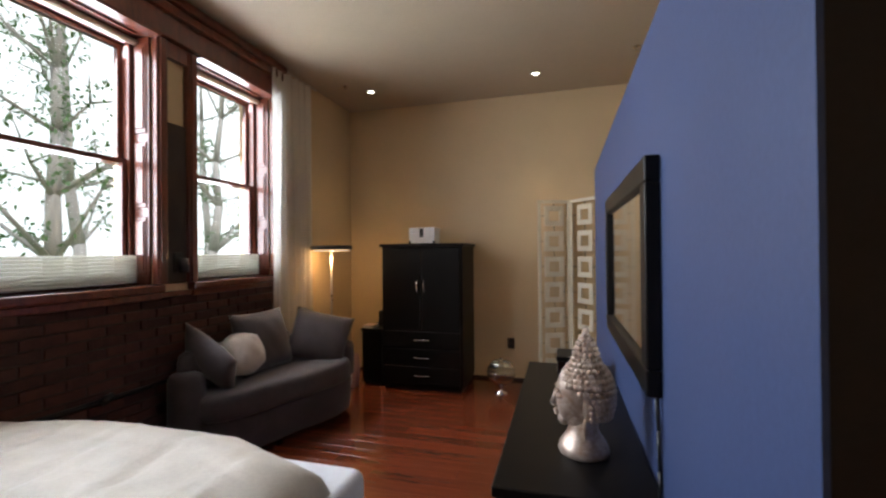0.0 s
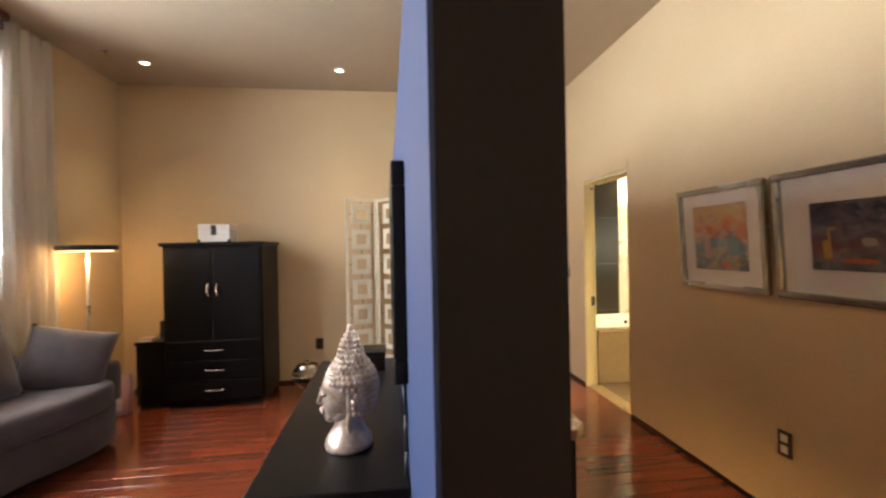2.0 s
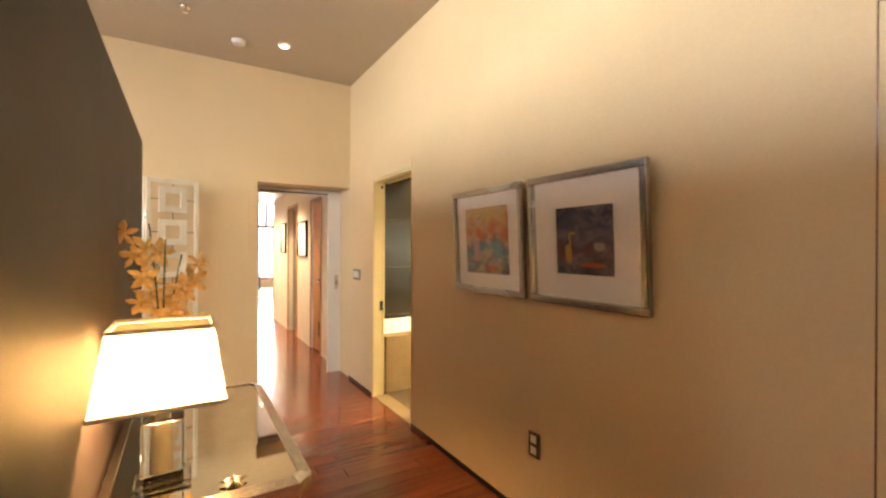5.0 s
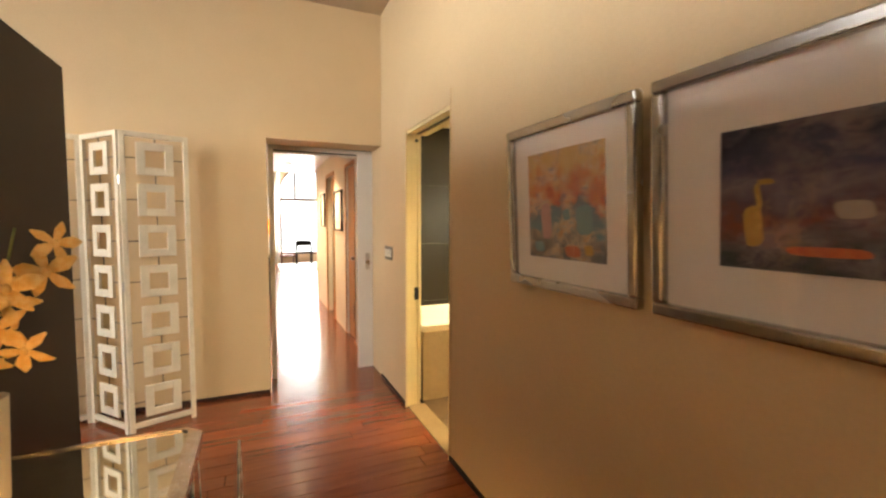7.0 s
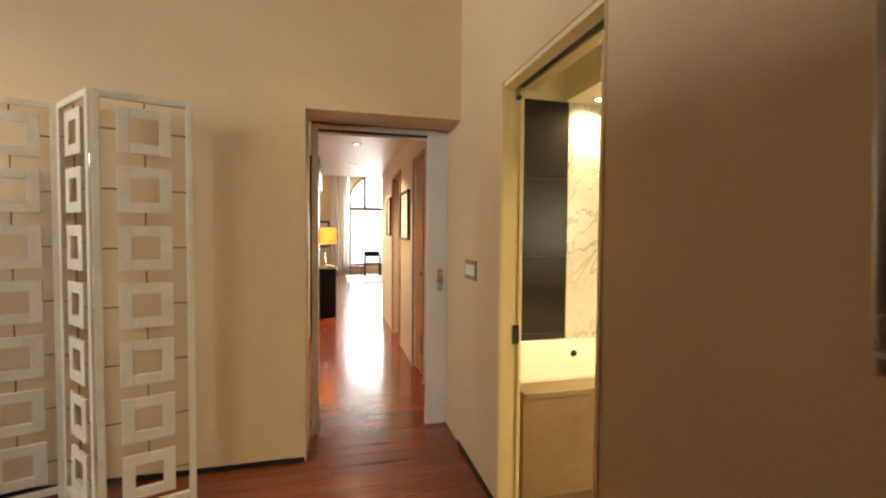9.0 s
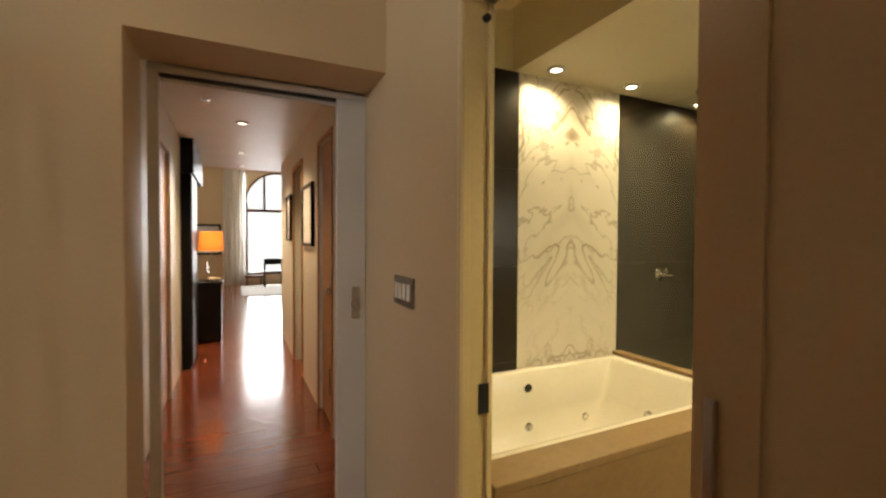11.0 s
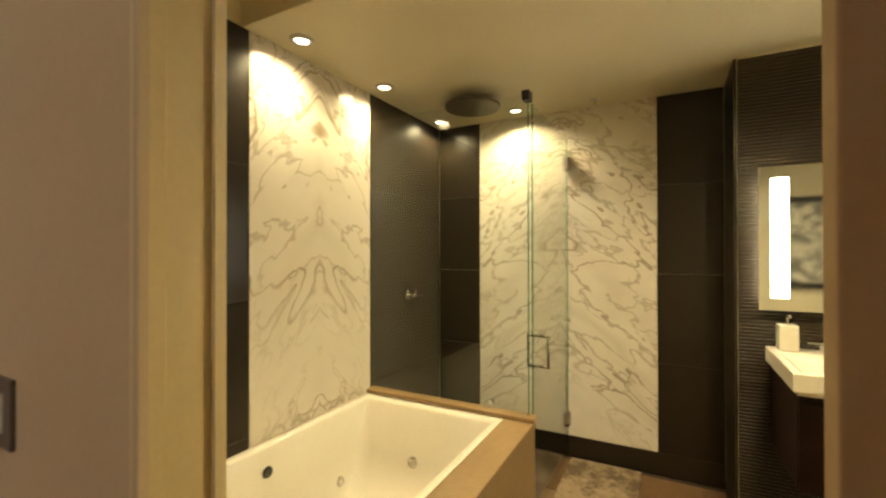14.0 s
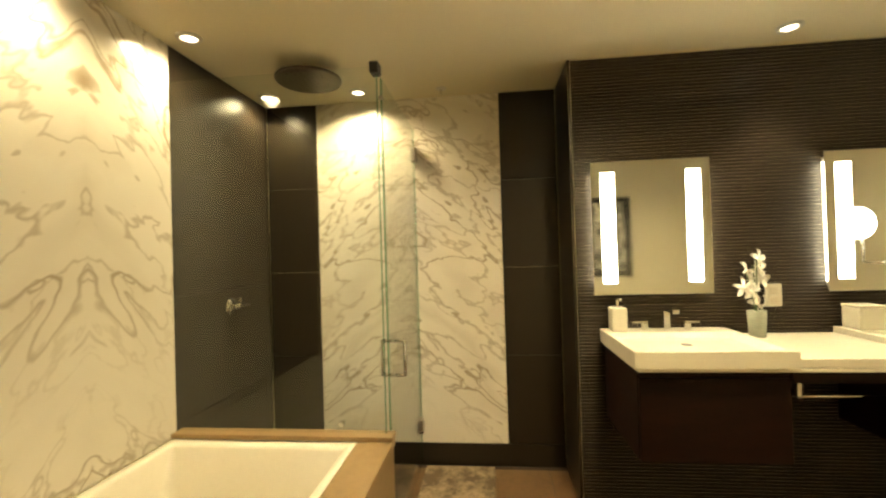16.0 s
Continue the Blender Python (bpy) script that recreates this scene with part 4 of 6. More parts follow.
# ---- blue side of the partition ----
t = thing("dresser", (0.16, 1.91, 0), "long black lacquered dresser against the blue partition", "dresser")
part("top", B(-0.062, 0.374, 1.226, 2.60, 0.80, 0.83, 0.005), M_BLACK, t)
part("body", B(-0.036, 0.372, 1.241, 2.585, 0.08, 0.80), M_BLACK, t)
for x in (-0.02, 0.31):
    for y in (1.28, 2.55):
        part("leg", B(x - 0.02, x + 0.02, y - 0.02, y + 0.02, 0, 0.08, 0.003), M_BLACK, t)
for i in range(3):
    for j in range(3):
        ya, za = 1.245 + i * 0.446, 0.095 + j * 0.235
        d = part("drawer", B(-0.054, -0.037, ya + 0.004, ya + 0.440, za, za + 0.227, 0.004), M_BLACK, t)
        part("handle", B(-0.070, -0.054, ya + 0.15, ya + 0.28, za + 0.15, za + 0.162, 0.003), M_CHROME, d)


def statue_head(cx, cy, z0):
    """Silvered bust: flared foot, neck, oval face, long ear lobes, and a pointed cap of round curls; it faces -x."""
    bm = bmesh.new()
    lathe(bm, (cx, cy, z0), ((0.086, 0.0), (0.090, 0.010), (0.086, 0.026), (0.074, 0.042), (0.060, 0.058), (0.052, 0.078), (0.052, 0.14)), 32)
    hc = Vector((cx, cy, z0 + 0.185))
    # skull, cheeks, chin, jaw
    ball(bm, hc + Vector((-0.006, 0, 0.0)), 0.09, 0.98, 0.78, 1.12, 32, 24)
    ball(bm, hc + Vector((-0.040, 0, -0.030)), 0.058, 0.95, 0.98, 1.25, 28, 20)
    ball(bm, hc + Vector((-0.066, 0, -0.083)), 0.026, 0.95, 1.15, 0.85)
    ball(bm, hc + Vector((-0.015, 0, -0.070)), 0.055, 1.05, 1.0, 0.75)
    # brow, nose, lips
    bmesh.ops.create_cone(bm, cap_ends=True, segments=12, radius1=0.011, radius2=0.005, depth=0.05, matrix=Matrix.Translation(hc + Vector((-0.101, 0, -0.016))) @ Euler((0, radians(12), 0)).to_matrix().to_4x4())
    ball(bm, hc + Vector((-0.103, 0, -0.041)), 0.009, 1.0, 1.35, 0.75)
    ball(bm, hc + Vector((-0.096, 0, -0.060)), 0.012, 0.8, 1.8, 0.42)
    ball(bm, hc + Vector((-0.094, 0, -0.069)), 0.011, 0.8, 1.5, 0.5)
    for q in (1, -1):
        ball(bm, hc + Vector((-0.083, q * 0.030, -0.006)), 0.017, 0.65, 1.2, 0.55)
        ball(bm, hc + Vector((-0.090, q * 0.030, 0.013)), 0.022, 0.45, 1.15, 0.20)
        ball(bm, hc + Vector((0.012, q * 0.068, -0.030)), 0.024, 0.62, 0.40, 1.9)
        ball(bm, hc + Vector((0.006, q * 0.068, -0.090)), 0.017, 0.62, 0.5, 2.0)
    # cap: rows of curls on a pointed dome
    dome = ((0.082, -0.062), (0.088, -0.043), (0.092, -0.024), (0.094, -0.005), (0.094, 0.014), (0.091, 0.032), (0.085, 0.049), (0.076, 0.065), (0.064, 0.080), (0.051, 0.094), (0.044, 0.110), (0.040, 0.126), (0.034, 0.142), (0.027, 0.157), (0.018, 0.171), (0.009, 0.183))
    lathe(bm, hc + Vector((0.012, 0, 0.0)), [(r * 0.93 if h > 0.03 else r * 0.72, h) for r, h in dome], 28)
    for row, (r, h) in enumerate(dome):
        n = max(4, int(2 * math.pi * r / 0.0185))
        for k in range(n):
            ph = 2 * math.pi * (k + 0.5 * (row % 2)) / n
            d = Vector((math.cos(ph), 0.84 * math.sin(ph) if h < 0.07 else math.sin(ph), 0))
            # the face and the ears stay clear of curls
            if d.x < (0.12 if h < 0.012 else -0.35 if h < 0.022 else -0.75 if h < 0.04 else -2):
                continue
            ball(bm, hc + Vector((0.012 + d.x * r, d.y * r, h)), 0.0108 if h < 0.1 else 0.0092, seg=8, rings=6)
    ball(bm, hc + Vector((0.012, 0, 0.195)), 0.013, 1, 1, 1.2, 10, 8)
    for v in bm.verts:
        v.co.x, v.co.y = cx + (v.co.x - cx) * 0.87, cy + (v.co.y - cy) * 0.9
    return solid("statue", bm, M_BUDDHA, "silvered head sculpture with beaded curls on the dresser", "statue", smooth=True)


statue_head(0.19, 1.505, 0.83)
t = thing("storage_box", (0.2, 2.42, 0.83), "dark lidded box on the dresser", "box")
part("body", B(0.10, 0.30, 2.33, 2.52, 0.831, 0.905, 0.004), M_VANITY, t)
part("lid", B(0.095, 0.305, 2.325, 2.525, 0.906, 0.93, 0.004), M_BLACK, t)
part("band", B(0.097, 0.10, 2.34, 2.51, 0.855, 0.87), M_STEEL, t)
t = thing("framed_mirror", (0.356, 1.86, 1.06), "wide mirror in a black frame on the blue partition", "mirror")
for nm, b in (("frame_top", (1.28, 2.36, 1.645, 1.715)), ("frame_bottom", (1.28, 2.36, 1.085, 1.155)), ("frame_side", (1.28, 1.355, 1.155, 1.645)), ("frame_side", (2.285, 2.36, 1.155, 1.645))):
    part(nm, B(0.338, 0.3765, *b, 0.006), M_BLACK, t)
part("mirror_pane", B(0.355, 0.372, 1.35, 2.29, 1.15, 1.65), M_MIRROR, t, "clear mirror glass")
# Thin black tube drawn where a dark strip of shadow runs down.
bm = bmesh.new()
pts = [(0.365, 1.30, 1.09), (0.368, 1.29, 1.00), (0.368, 1.28, 0.90), (0.366, 1.27, 0.836)]
for p, q in zip(pts, pts[1:]):
    cyl(bm, p, q, 0.006, seg=8)
solid("cable", bm, M_MATT, "black strip drawn for the shadow that runs down to the dresser", "cable", smooth=True)

# ---- passage ----
def screen_panel(t, a, b, top=2.02, bottom=0.03):
    a, b = Vector((*a, 0)), Vector((*b, 0))
    u = (b - a).normalized()
    n = Vector((-u.y, u.x, 0))
    w = (b - a).length
    m = Matrix((( u.x, n.x, 0, a.x), (u.y, n.y, 0, a.y), (0, 0, 1, 0), (0, 0, 0, 1)))

    def slab(bm, s0, s1, z0, z1, d=0.011):
        k = len(bm.verts)
        bx(bm, s0, s1, -d, d, z0, z1, 0.002, 1)
        bm.verts.ensure_lookup_table()
        for v in bm.verts[k:]:
            v.co = m @ v.co

    bm = bmesh.new()
    s = 0.034
    slab(bm, 0.004, s, 0.0, top)
    slab(bm, w - s, w - 0.004, 0.0, top)
    slab(bm, s, w - s, top - s, top)
    slab(bm, s, w - s, bottom, bottom + s)
    p = part("panel", bm, M_SCREEN, t)
    rows, step = 7, (top - bottom - 2 * s) / 7
    mid, half, hole = w / 2, 0.107, 0.056
    for r in range(rows):
        zc = bottom + s + step * (r + 0.5)
        q = bmesh.new()
        slab(q, mid - half, mid - hole, zc - half, zc + half, 0.008)
        slab(q, mid + hole, mid + half, zc - half, zc + half, 0.008)
        slab(q, mid - hole, mid + hole, zc + hole, zc + half, 0.008)
        slab(q, mid - hole, mid + hole, zc - half, zc - hole, 0.008)
        part("square", q, M_SCREEN, p)
        for s0, s1, za, zb in ((s, mid - half, zc - 0.003, zc + 0.003), (mid + half, w - s, zc - 0.003, zc + 0.003), (mid - 0.003, mid + 0.003, zc + half, zc + step - half)):
            rod = bmesh.new()
            slab(rod, s0, s1, za, min(zb, top - s), 0.003)
            part("rod", rod, M_ROD, p)
    return u, w


t = thing("folding_screen", (0.4, 4.75, 0), "ivory folding screen of three open-square lattice panels", "folding screen")
PS = ((-0.13, 4.80), (0.212, 4.925), (0.497, 4.60), (0.876, 4.735))
for a, b in zip(PS, PS[1:]):
    screen_panel(t, a, b)
for x, y in PS[1:3]:
    for z in (0.35, 1.0, 1.7):
        part("hinge", C((x, y, z - 0.03), (x, y, z + 0.03), 0.006, seg=8), M_STEEL, t)


def tray_table():
    x0, x1, y0, y1, z = 0.555, 1.125, 1.735, 2.88, 0.73
    t = thing("mirrored_table", ((x0 + x1) / 2, (y0 + y1) / 2, 0), "mirror-topped silver console table behind the partition", "table")
    c = 0.05
    outer = [(x0, y0), (x1 - c, y0), (x1, y0 + c), (x1, y1 - c), (x1 - c, y1), (x0, y1)]
    inner = [(x0 + 0.03, y0 + 0.04), (x1 - c - 0.01, y0 + 0.04), (x1 - 0.04, y0 + c + 0.01), (x1 - 0.04, y1 - c - 0.01), (x1 - c - 0.01, y1 - 0.04), (x0 + 0.03, y1 - 0.04)]
    bm = bmesh.new()
    rings = []
    for pts, zz in ((outer, z - 0.055), (outer, z - 0.012), (inner, z + 0.0), (inner, z - 0.008)):
        rings.append([bm.verts.new((x, y, zz)) for x, y in pts])
    n = len(outer)
    for ra, rb in zip(rings, rings[1:]):
        for i in range(n):
            bm.faces.new((ra[i], ra[(i + 1) % n], rb[(i + 1) % n], rb[i]))
    bm.faces.new(rings[0])
    part("frame", bm, M_SILVER, t, "champagne silver bevelled frame")
    bm = bmesh.new()
    bm.faces.new([bm.verts.new((x, y, z - 0.006)) for x, y in inner])
    r = bmesh.ops.extrude_face_region(bm, geom=bm.faces[:])
    for v in [g for g in r["geom"] if isinstance(g, bmesh.types.BMVert)]:
        v.co.z -= 0.004
    part("mirror_top", bm, M_TRAY, t, "antiqued mirror glass")
    for x in (x0 + 0.035, x1 - 0.06):
        for y in (y0 + 0.06, y1 - 0.06):
            bm = bmesh.new()
            bx(bm, x - 0.022, x + 0.022, y - 0.022, y + 0.022, 0.0, z - 0.055, 0.004)
            part("leg", bm, M_BLACK, t, "black square leg")
    part("apron", B(x0 + 0.03, x1 - 0.075, y0 + 0.05, y0 + 0.065, z - 0.11, z - 0.055), M_SILVER, t)
    part("apron", B(x1 - 0.075, x1 - 0.06, y0 + 0.08, y1 - 0.08, z - 0.11, z - 0.055), M_SILVER, t)


tray_table()
t = thing("drum_stool", (0.78, 2.10, 0), "round cream drum stool under the mirrored table", "stool")
part("body", lathe(bmesh.new(), (0.78, 2.10, 0), ((0.19, 0.0), (0.2, 0.02), (0.205, 0.2), (0.2, 0.36))), M_DUVET, t, smooth=True)
part("seat", lathe(bmesh.new(), (0.78, 2.10, 0.36), ((0.2, 0.0), (0.21, 0.02), (0.2, 0.06), (0.16, 0.075), (0.01, 0.08))), M_SCREEN, t, smooth=True)


def rect_ring(bm, cx, cy, stages):
    rings = []
    for hx, hy, z in stages:
        rings.append([bm.verts.new((cx + sx * hx, cy + sy * hy, z)) for sx, sy in ((-1, -1), (1, -1), (1, 1), (-1, 1))])
    for ra, rb in zip(rings, rings[1:]):
        for i in range(4):
            bm.faces.new((ra[i], ra[(i + 1) % 4], rb[(i + 1) % 4], rb[i]))
    return bm


def table_lamp(cx, cy, z, shade_lo, shade_hi, half_lo, half_hi, shade_material, label, stack):
    t = thing("table_lamp", (cx, cy, z), label, "table lamp")
    bm = rect_ring(bmesh.new(), cx, cy, ((half_lo[0], half_lo[1], shade_lo), (half_hi[0], half_hi[1], shade_hi)))
    sh = part("shade", bm, shade_material, t, "lit rectangular fabric shade")
    bm = rect_ring(bmesh.new(), cx, cy, ((half_hi[0] + 0.002, half_hi[1] + 0.002, shade_hi - 0.012), (half_hi[0] + 0.002, half_hi[1] + 0.002, shade_hi + 0.001)))
    part("shade_trim", bm, M_SCREEN, sh)
    bm = rect_ring(bmesh.new(), cx, cy, ((half_lo[0] + 0.002, half_lo[1] + 0.002, shade_lo - 0.001), (half_lo[0] + 0.001, half_lo[1] + 0.001, shade_lo + 0.012)))
    part("shade_trim", bm, M_SCREEN, sh)
    # Added cap: keeps the bulb from lighting the upper wall directly.
    inner = [(half_hi[0] - 0.004, half_hi[1] - 0.004, shade_hi - 0.016), (half_hi[0] - 0.004, half_hi[1] - 0.004, shade_hi - 0.013)]
    cap = rect_ring(bmesh.new(), cx, cy, inner)
    cap.verts.ensure_lookup_table()
    cap.faces.new(cap.verts[:4])
    cap.faces.new(cap.verts[4:8])
    part("added_cap", cap, M_SCREEN if shade_material is not M_LAMPSHADE else M_LAMPCAP, sh, "pale fabric cap added to hold back the shade's upward light")
    part("stem", C((cx, cy, stack[-1][2]), (cx, cy, shade_hi - 0.03), 0.008, seg=10), M_STEEL, t, smooth=True)
    bm = bmesh.new()
    for s in (1, -1):
        cyl(bm, (cx, cy, shade_hi - 0.03), (cx + s * half_hi[0], cy, shade_hi - 0.022), 0.003, seg=6)
    part("shade_spider", bm, M_STEEL, t)
    for nm, (h0, h1, z1, mat) in zip(("foot", "base_block", "neck"), stack):
        part(nm, B(cx - h0, cx + h0, cy - h1, cy + h1, z if nm == "foot" else zprev, z1, 0.004), mat, t)
        zprev = z1
    return t


LX, LY = 0.715, 1.95
table_lamp(LX, LY, 0.726, 0.985, 1.215, (0.165, 0.15), (0.13, 0.115), M_LAMPSHADE, "glass block table lamp with a lit white shade", ((0.075, 0.06, 0.74, M_ACRYLIC), (0.055, 0.045, 0.92, M_ACRYLIC), (0.02, 0.02, 0.955, M_STEEL)))


def orchid(name, x, y, z, vase_h, vase_r, vase_mat, petal_mat, label, flowers, spread, height, seed, size):
    rnd = random.Random(seed)
    t = thing(name, (x, y, z), label, "flowers")
    bm = lathe(bmesh.new(), (x, y, z), ((vase_r * 0.8, 0), (vase_r * 0.85, 0.01), (vase_r, vase_h), (vase_r * 0.9, vase_h), (vase_r * 0.75, 0.02)))
    part("vase", bm, vase_mat, t, smooth=True)
    lines = []
    for k in range(3):
        base = Vector((x, y, z + vase_h * 0.4))
        dx, dy = spread[0] * (k - 1) * 0.35 + 0.01, spread[1] * rnd.uniform(-0.4, 0.4)
        pts = [base + Vector((dx * (i / 7) ** 1.6, dy * (i / 7) ** 1.6, (vase_h * 0.6 + height * (1 - 0.12 * k)) * (i / 7))) for i in range(8)]
        bm = bmesh.new()
        for p, q in zip(pts, pts[1:]):
            cyl(bm, p, q, 0.003, seg=6)
        lines.append(pts)
        part("stem", bm, M_STEM, t, smooth=True)
    for f in range(flowers):
        pts = lines[f % 3]
        i = 2.6 + 4.4 * (f + rnd.uniform(0, 1)) / flowers
        c = pts[int(i)].lerp(pts[min(7, int(i) + 1)], i % 1) + Vector((rnd.uniform(-1, 1) * spread[0] * 0.55, rnd.uniform(-1, 1) * spread[1] * 0.5, rnd.uniform(-0.02, 0.03)))
        face = Vector((rnd.uniform(-0.6, 0.8), -1.0, rnd.uniform(-0.3, 0.4))).normalized()
        q = face.to_track_quat("Z", "Y").to_matrix()
        spin = rnd.uniform(0, 6.28)
        bm = bmesh.new()
        s = size * rnd.uniform(0.85, 1.15)
        for k in range(5):
            a = spin + 2 * math.pi * k / 5
            wide = 0.30 if k % 2 else 0.22
            d, e = Vector((math.cos(a), math.sin(a), 0)), Vector((-math.sin(a), math.cos(a), 0))
            prof = ((0.05, 0.08, 0.0), (0.35, wide * 0.8, 0.10), (0.65, wide, 0.12), (0.9, wide * 0.55, 0.02), (1.05, 0.04, -0.10))
            left = [bm.verts.new(c + q @ ((d * r - e * w) * s + Vector((0, 0, h * s)))) for r, w, h in prof]
            mid = [bm.verts.new(c + q @ ((d * r) * s + Vector((0, 0, (h + 0.09) * s)))) for r, w, h in prof]
            right = [bm.verts.new(c + q @ ((d * r + e * w) * s + Vector((0, 0, h * s)))) for r, w, h in prof]
            for A, Bq in ((left, mid), (mid, right)):
                for i2 in range(4):
                    bm.faces.new((A[i2], A[i2 + 1], Bq[i2 + 1], Bq[i2]))
        ball(bm, c + q @ Vector((0, 0, 0.12 * s)), 0.16 * s, 1, 0.8, 1.2, 8, 6)
        part("blossom", bm, petal_mat, t, smooth=True)
        end = c - q @ Vector((0, 0, 0.05 * s))
    return t


orchid("orchids", 0.69, 2.58, 0.726, 0.27, 0.045, M_SCREEN, M_ORCHID, "yellow orchid sprays in a tall cream vase", 17, (0.17, 0.15), 0.55, 7, 0.062)

# clear acrylic rack at the table's end
# Pale colour that stands in for the highlight on the acrylic edges.
M_HIGHLIGHT = surface("acrylic_edge_highlight", (0.72, 0.70, 0.66), (0.82, 0.80, 0.76), 0.15, bump=0)


def acrylic_rack():
    t = thing("magazine_rack", (1.16, 3.12, 0), "clear bent acrylic magazine rack beside the table", "magazine rack")
    for x in (1.06, 1.22):
        bm = bmesh.new()
        n = 12
        pts = []
        for i in range(n + 1):
            a = math.pi * i / n
            pts.append((3.12 - 0.12 * math.cos(a) * (1 - 0.2 * math.sin(a)), 0.10 + 0.42 * (math.sin(a) ** 0.8)))
        lo = [bm.verts.new((x, y, z)) for y, z in pts]
        hi = [bm.verts.new((x + 0.006, y, z)) for y, z in pts]
        bm.faces.new(lo)
        bm.faces.new(hi)
        for i in range(n + 1):
            j = (i + 1) % (n + 1)
            bm.faces.new((lo[i], lo[j], hi[j], hi[i]))
        sd = part("side", bm, M_ACRYLIC, t)
        # Pale tubes draw the edge highlight that the clear sides lack.
        rim = bmesh.new()
        for (ya, za), (yb, zb) in zip(pts, pts[1:]):
            cyl(rim, (x + 0.003, ya, za), (x + 0.003, yb, zb), 0.0045, seg=8)
        part("edge_highlight", rim, M_HIGHLIGHT, sd, "pale strip painted as the highlight along the edge", smooth=True)
    part("tray", B(1.066, 1.22, 3.02, 3.22, 0.10, 0.106), M_ACRYLIC, t)
    for y in (3.02, 3.21):
        for x in (1.063, 1.217):
            part("leg", C((x, y, 0), (x, y, 0.12), 0.006, seg=8), M_ACRYLIC, t)


acrylic_rack()
for k, (x, y, r) in enumerate(((0.65, 1.80, 0.055), (0.90, 1.82, 0.04))):
    bm = bmesh.new()
    for i in range(5):
        a = 2 * math.pi * i / 5 + 0.3 * k
        cyl(bm, (x, y, 0.738), (x + r * math.cos(a), y + r * math.sin(a), 0.734), 0.012, 0.003, seg=8)
    ball(bm, (x, y, 0.739), 0.015, 1, 1, 0.6, 10, 6)
    solid("starfish", bm, M_SILVER, "gilded starfish ornament on the mirrored table", "ornament", group="starfish ornaments", smooth=True)


def picture(y0, y1, art, art_mat, patches, label):
    z0, z1 = 1.178, 1.808
    t = thing("framed_print", (2.33, (y0 + y1) / 2, z0), label, "picture", "framed prints on the passage wall")
    w = 0.036
    for nm, b in (("frame_top", (y0, y1, z1 - w, z1)), ("frame_bottom", (y0, y1, z0, z0 + w)), ("frame_side", (y0, y0 + w, z0 + w, z1 - w)), ("frame_side", (y1 - w, y1, z0 + w, z1 - w))):
        part(nm, B(2.315, 2.3495, *b, 0.007), M_FRAME, t, "pewter frame moulding")
    part("mat", B(2.338, 2.346, y0 + w, y1 - w, z0 + w, z1 - w), M_MAT, t, "cream mat board")
    p = part("print", B(2.334, 2.338, *art), art_mat, t, "blurred watercolour landscape")
    for b, mat in patches:
        bm = bmesh.new()
        ya, yb, za, zb = b
        n = 14
        bm.faces.new([bm.verts.new((2.3330, (ya + yb) / 2 + (yb - ya) / 2 * math.copysign(abs(math.cos(a)) ** 0.6, math.cos(a)) + 0.003 * math.sin(3 * a), (za + zb) / 2 + (zb - za) / 2 * math.copysign(abs(math.sin(a)) ** 0.6, math.sin(a)))) for a in [2 * math.pi * k / n for k in range(n)]])
        part("painted_patch", bm, mat, p)
    g = part("glazing", B(2.325, 2.327, y0 + w - 0.004, y1 - w + 0.004, z0 + w - 0.004, z1 - w + 0.004), M_COVER, t, "clear picture glass")
    g.visible_shadow = False
    t.matrix_basis = pose(2.33, (y0 + y1) / 2, z0, 0, -3.0, 0)
    return t


A1 = painting("orange_watercolour", (1.299, 1.695, ((0.05, (0.10, 0.10, 0.11)), (0.2, (0.28, 0.25, 0.20)), (0.32, (0.10, 0.22, 0.25)), (0.48, (0.13, 0.17, 0.20)), (0.56, (0.55, 0.12, 0.05)), (0.72, (0.62, 0.22, 0.06)), (0.9, (0.66, 0.42, 0.15))), ((0.08, 0.16, 0.22), (0.62, 0.30, 0.10), (0.70, 0.52, 0.34))), 11, 1.7)
A2 = painting("storm_watercolour", (1.330, 1.642, ((0.05, (0.05, 0.06, 0.06)), (0.18, (0.10, 0.08, 0.07)), (0.3, (0.20, 0.05, 0.03)), (0.42, (0.10, 0.06, 0.08)), (0.6, (0.20, 0.15, 0.18)), (0.75, (0.06, 0.05, 0.09)), (0.92, (0.02, 0.02, 0.05))), ((0.02, 0.02, 0.05), (0.14, 0.09, 0.12), (0.30, 0.24, 0.26))), 9, 4.1)
M_PATCHPINK = surface("pink_wash", (0.45, 0.24, 0.22), (0.58, 0.36, 0.32), 0.8, scale=30, spread=0.3)
M_PATCHTEAL = surface("teal_wash", (0.12, 0.22, 0.24), (0.22, 0.36, 0.36), 0.8, scale=30, spread=0.3)
M_PATCHRED = surface("red_wash", (0.45, 0.08, 0.04), (0.60, 0.20, 0.08), 0.8, scale=30, spread=0.3)
M_PATCHGOLD = surface("gold_wash", (0.40, 0.22, 0.05), (0.55, 0.36, 0.10), 0.8, scale=30, spread=0.3)
M_PATCHCREAM = surface("cream_wash", (0.40, 0.30, 0.22), (0.50, 0.42, 0.34), 0.8, scale=30, spread=0.3)
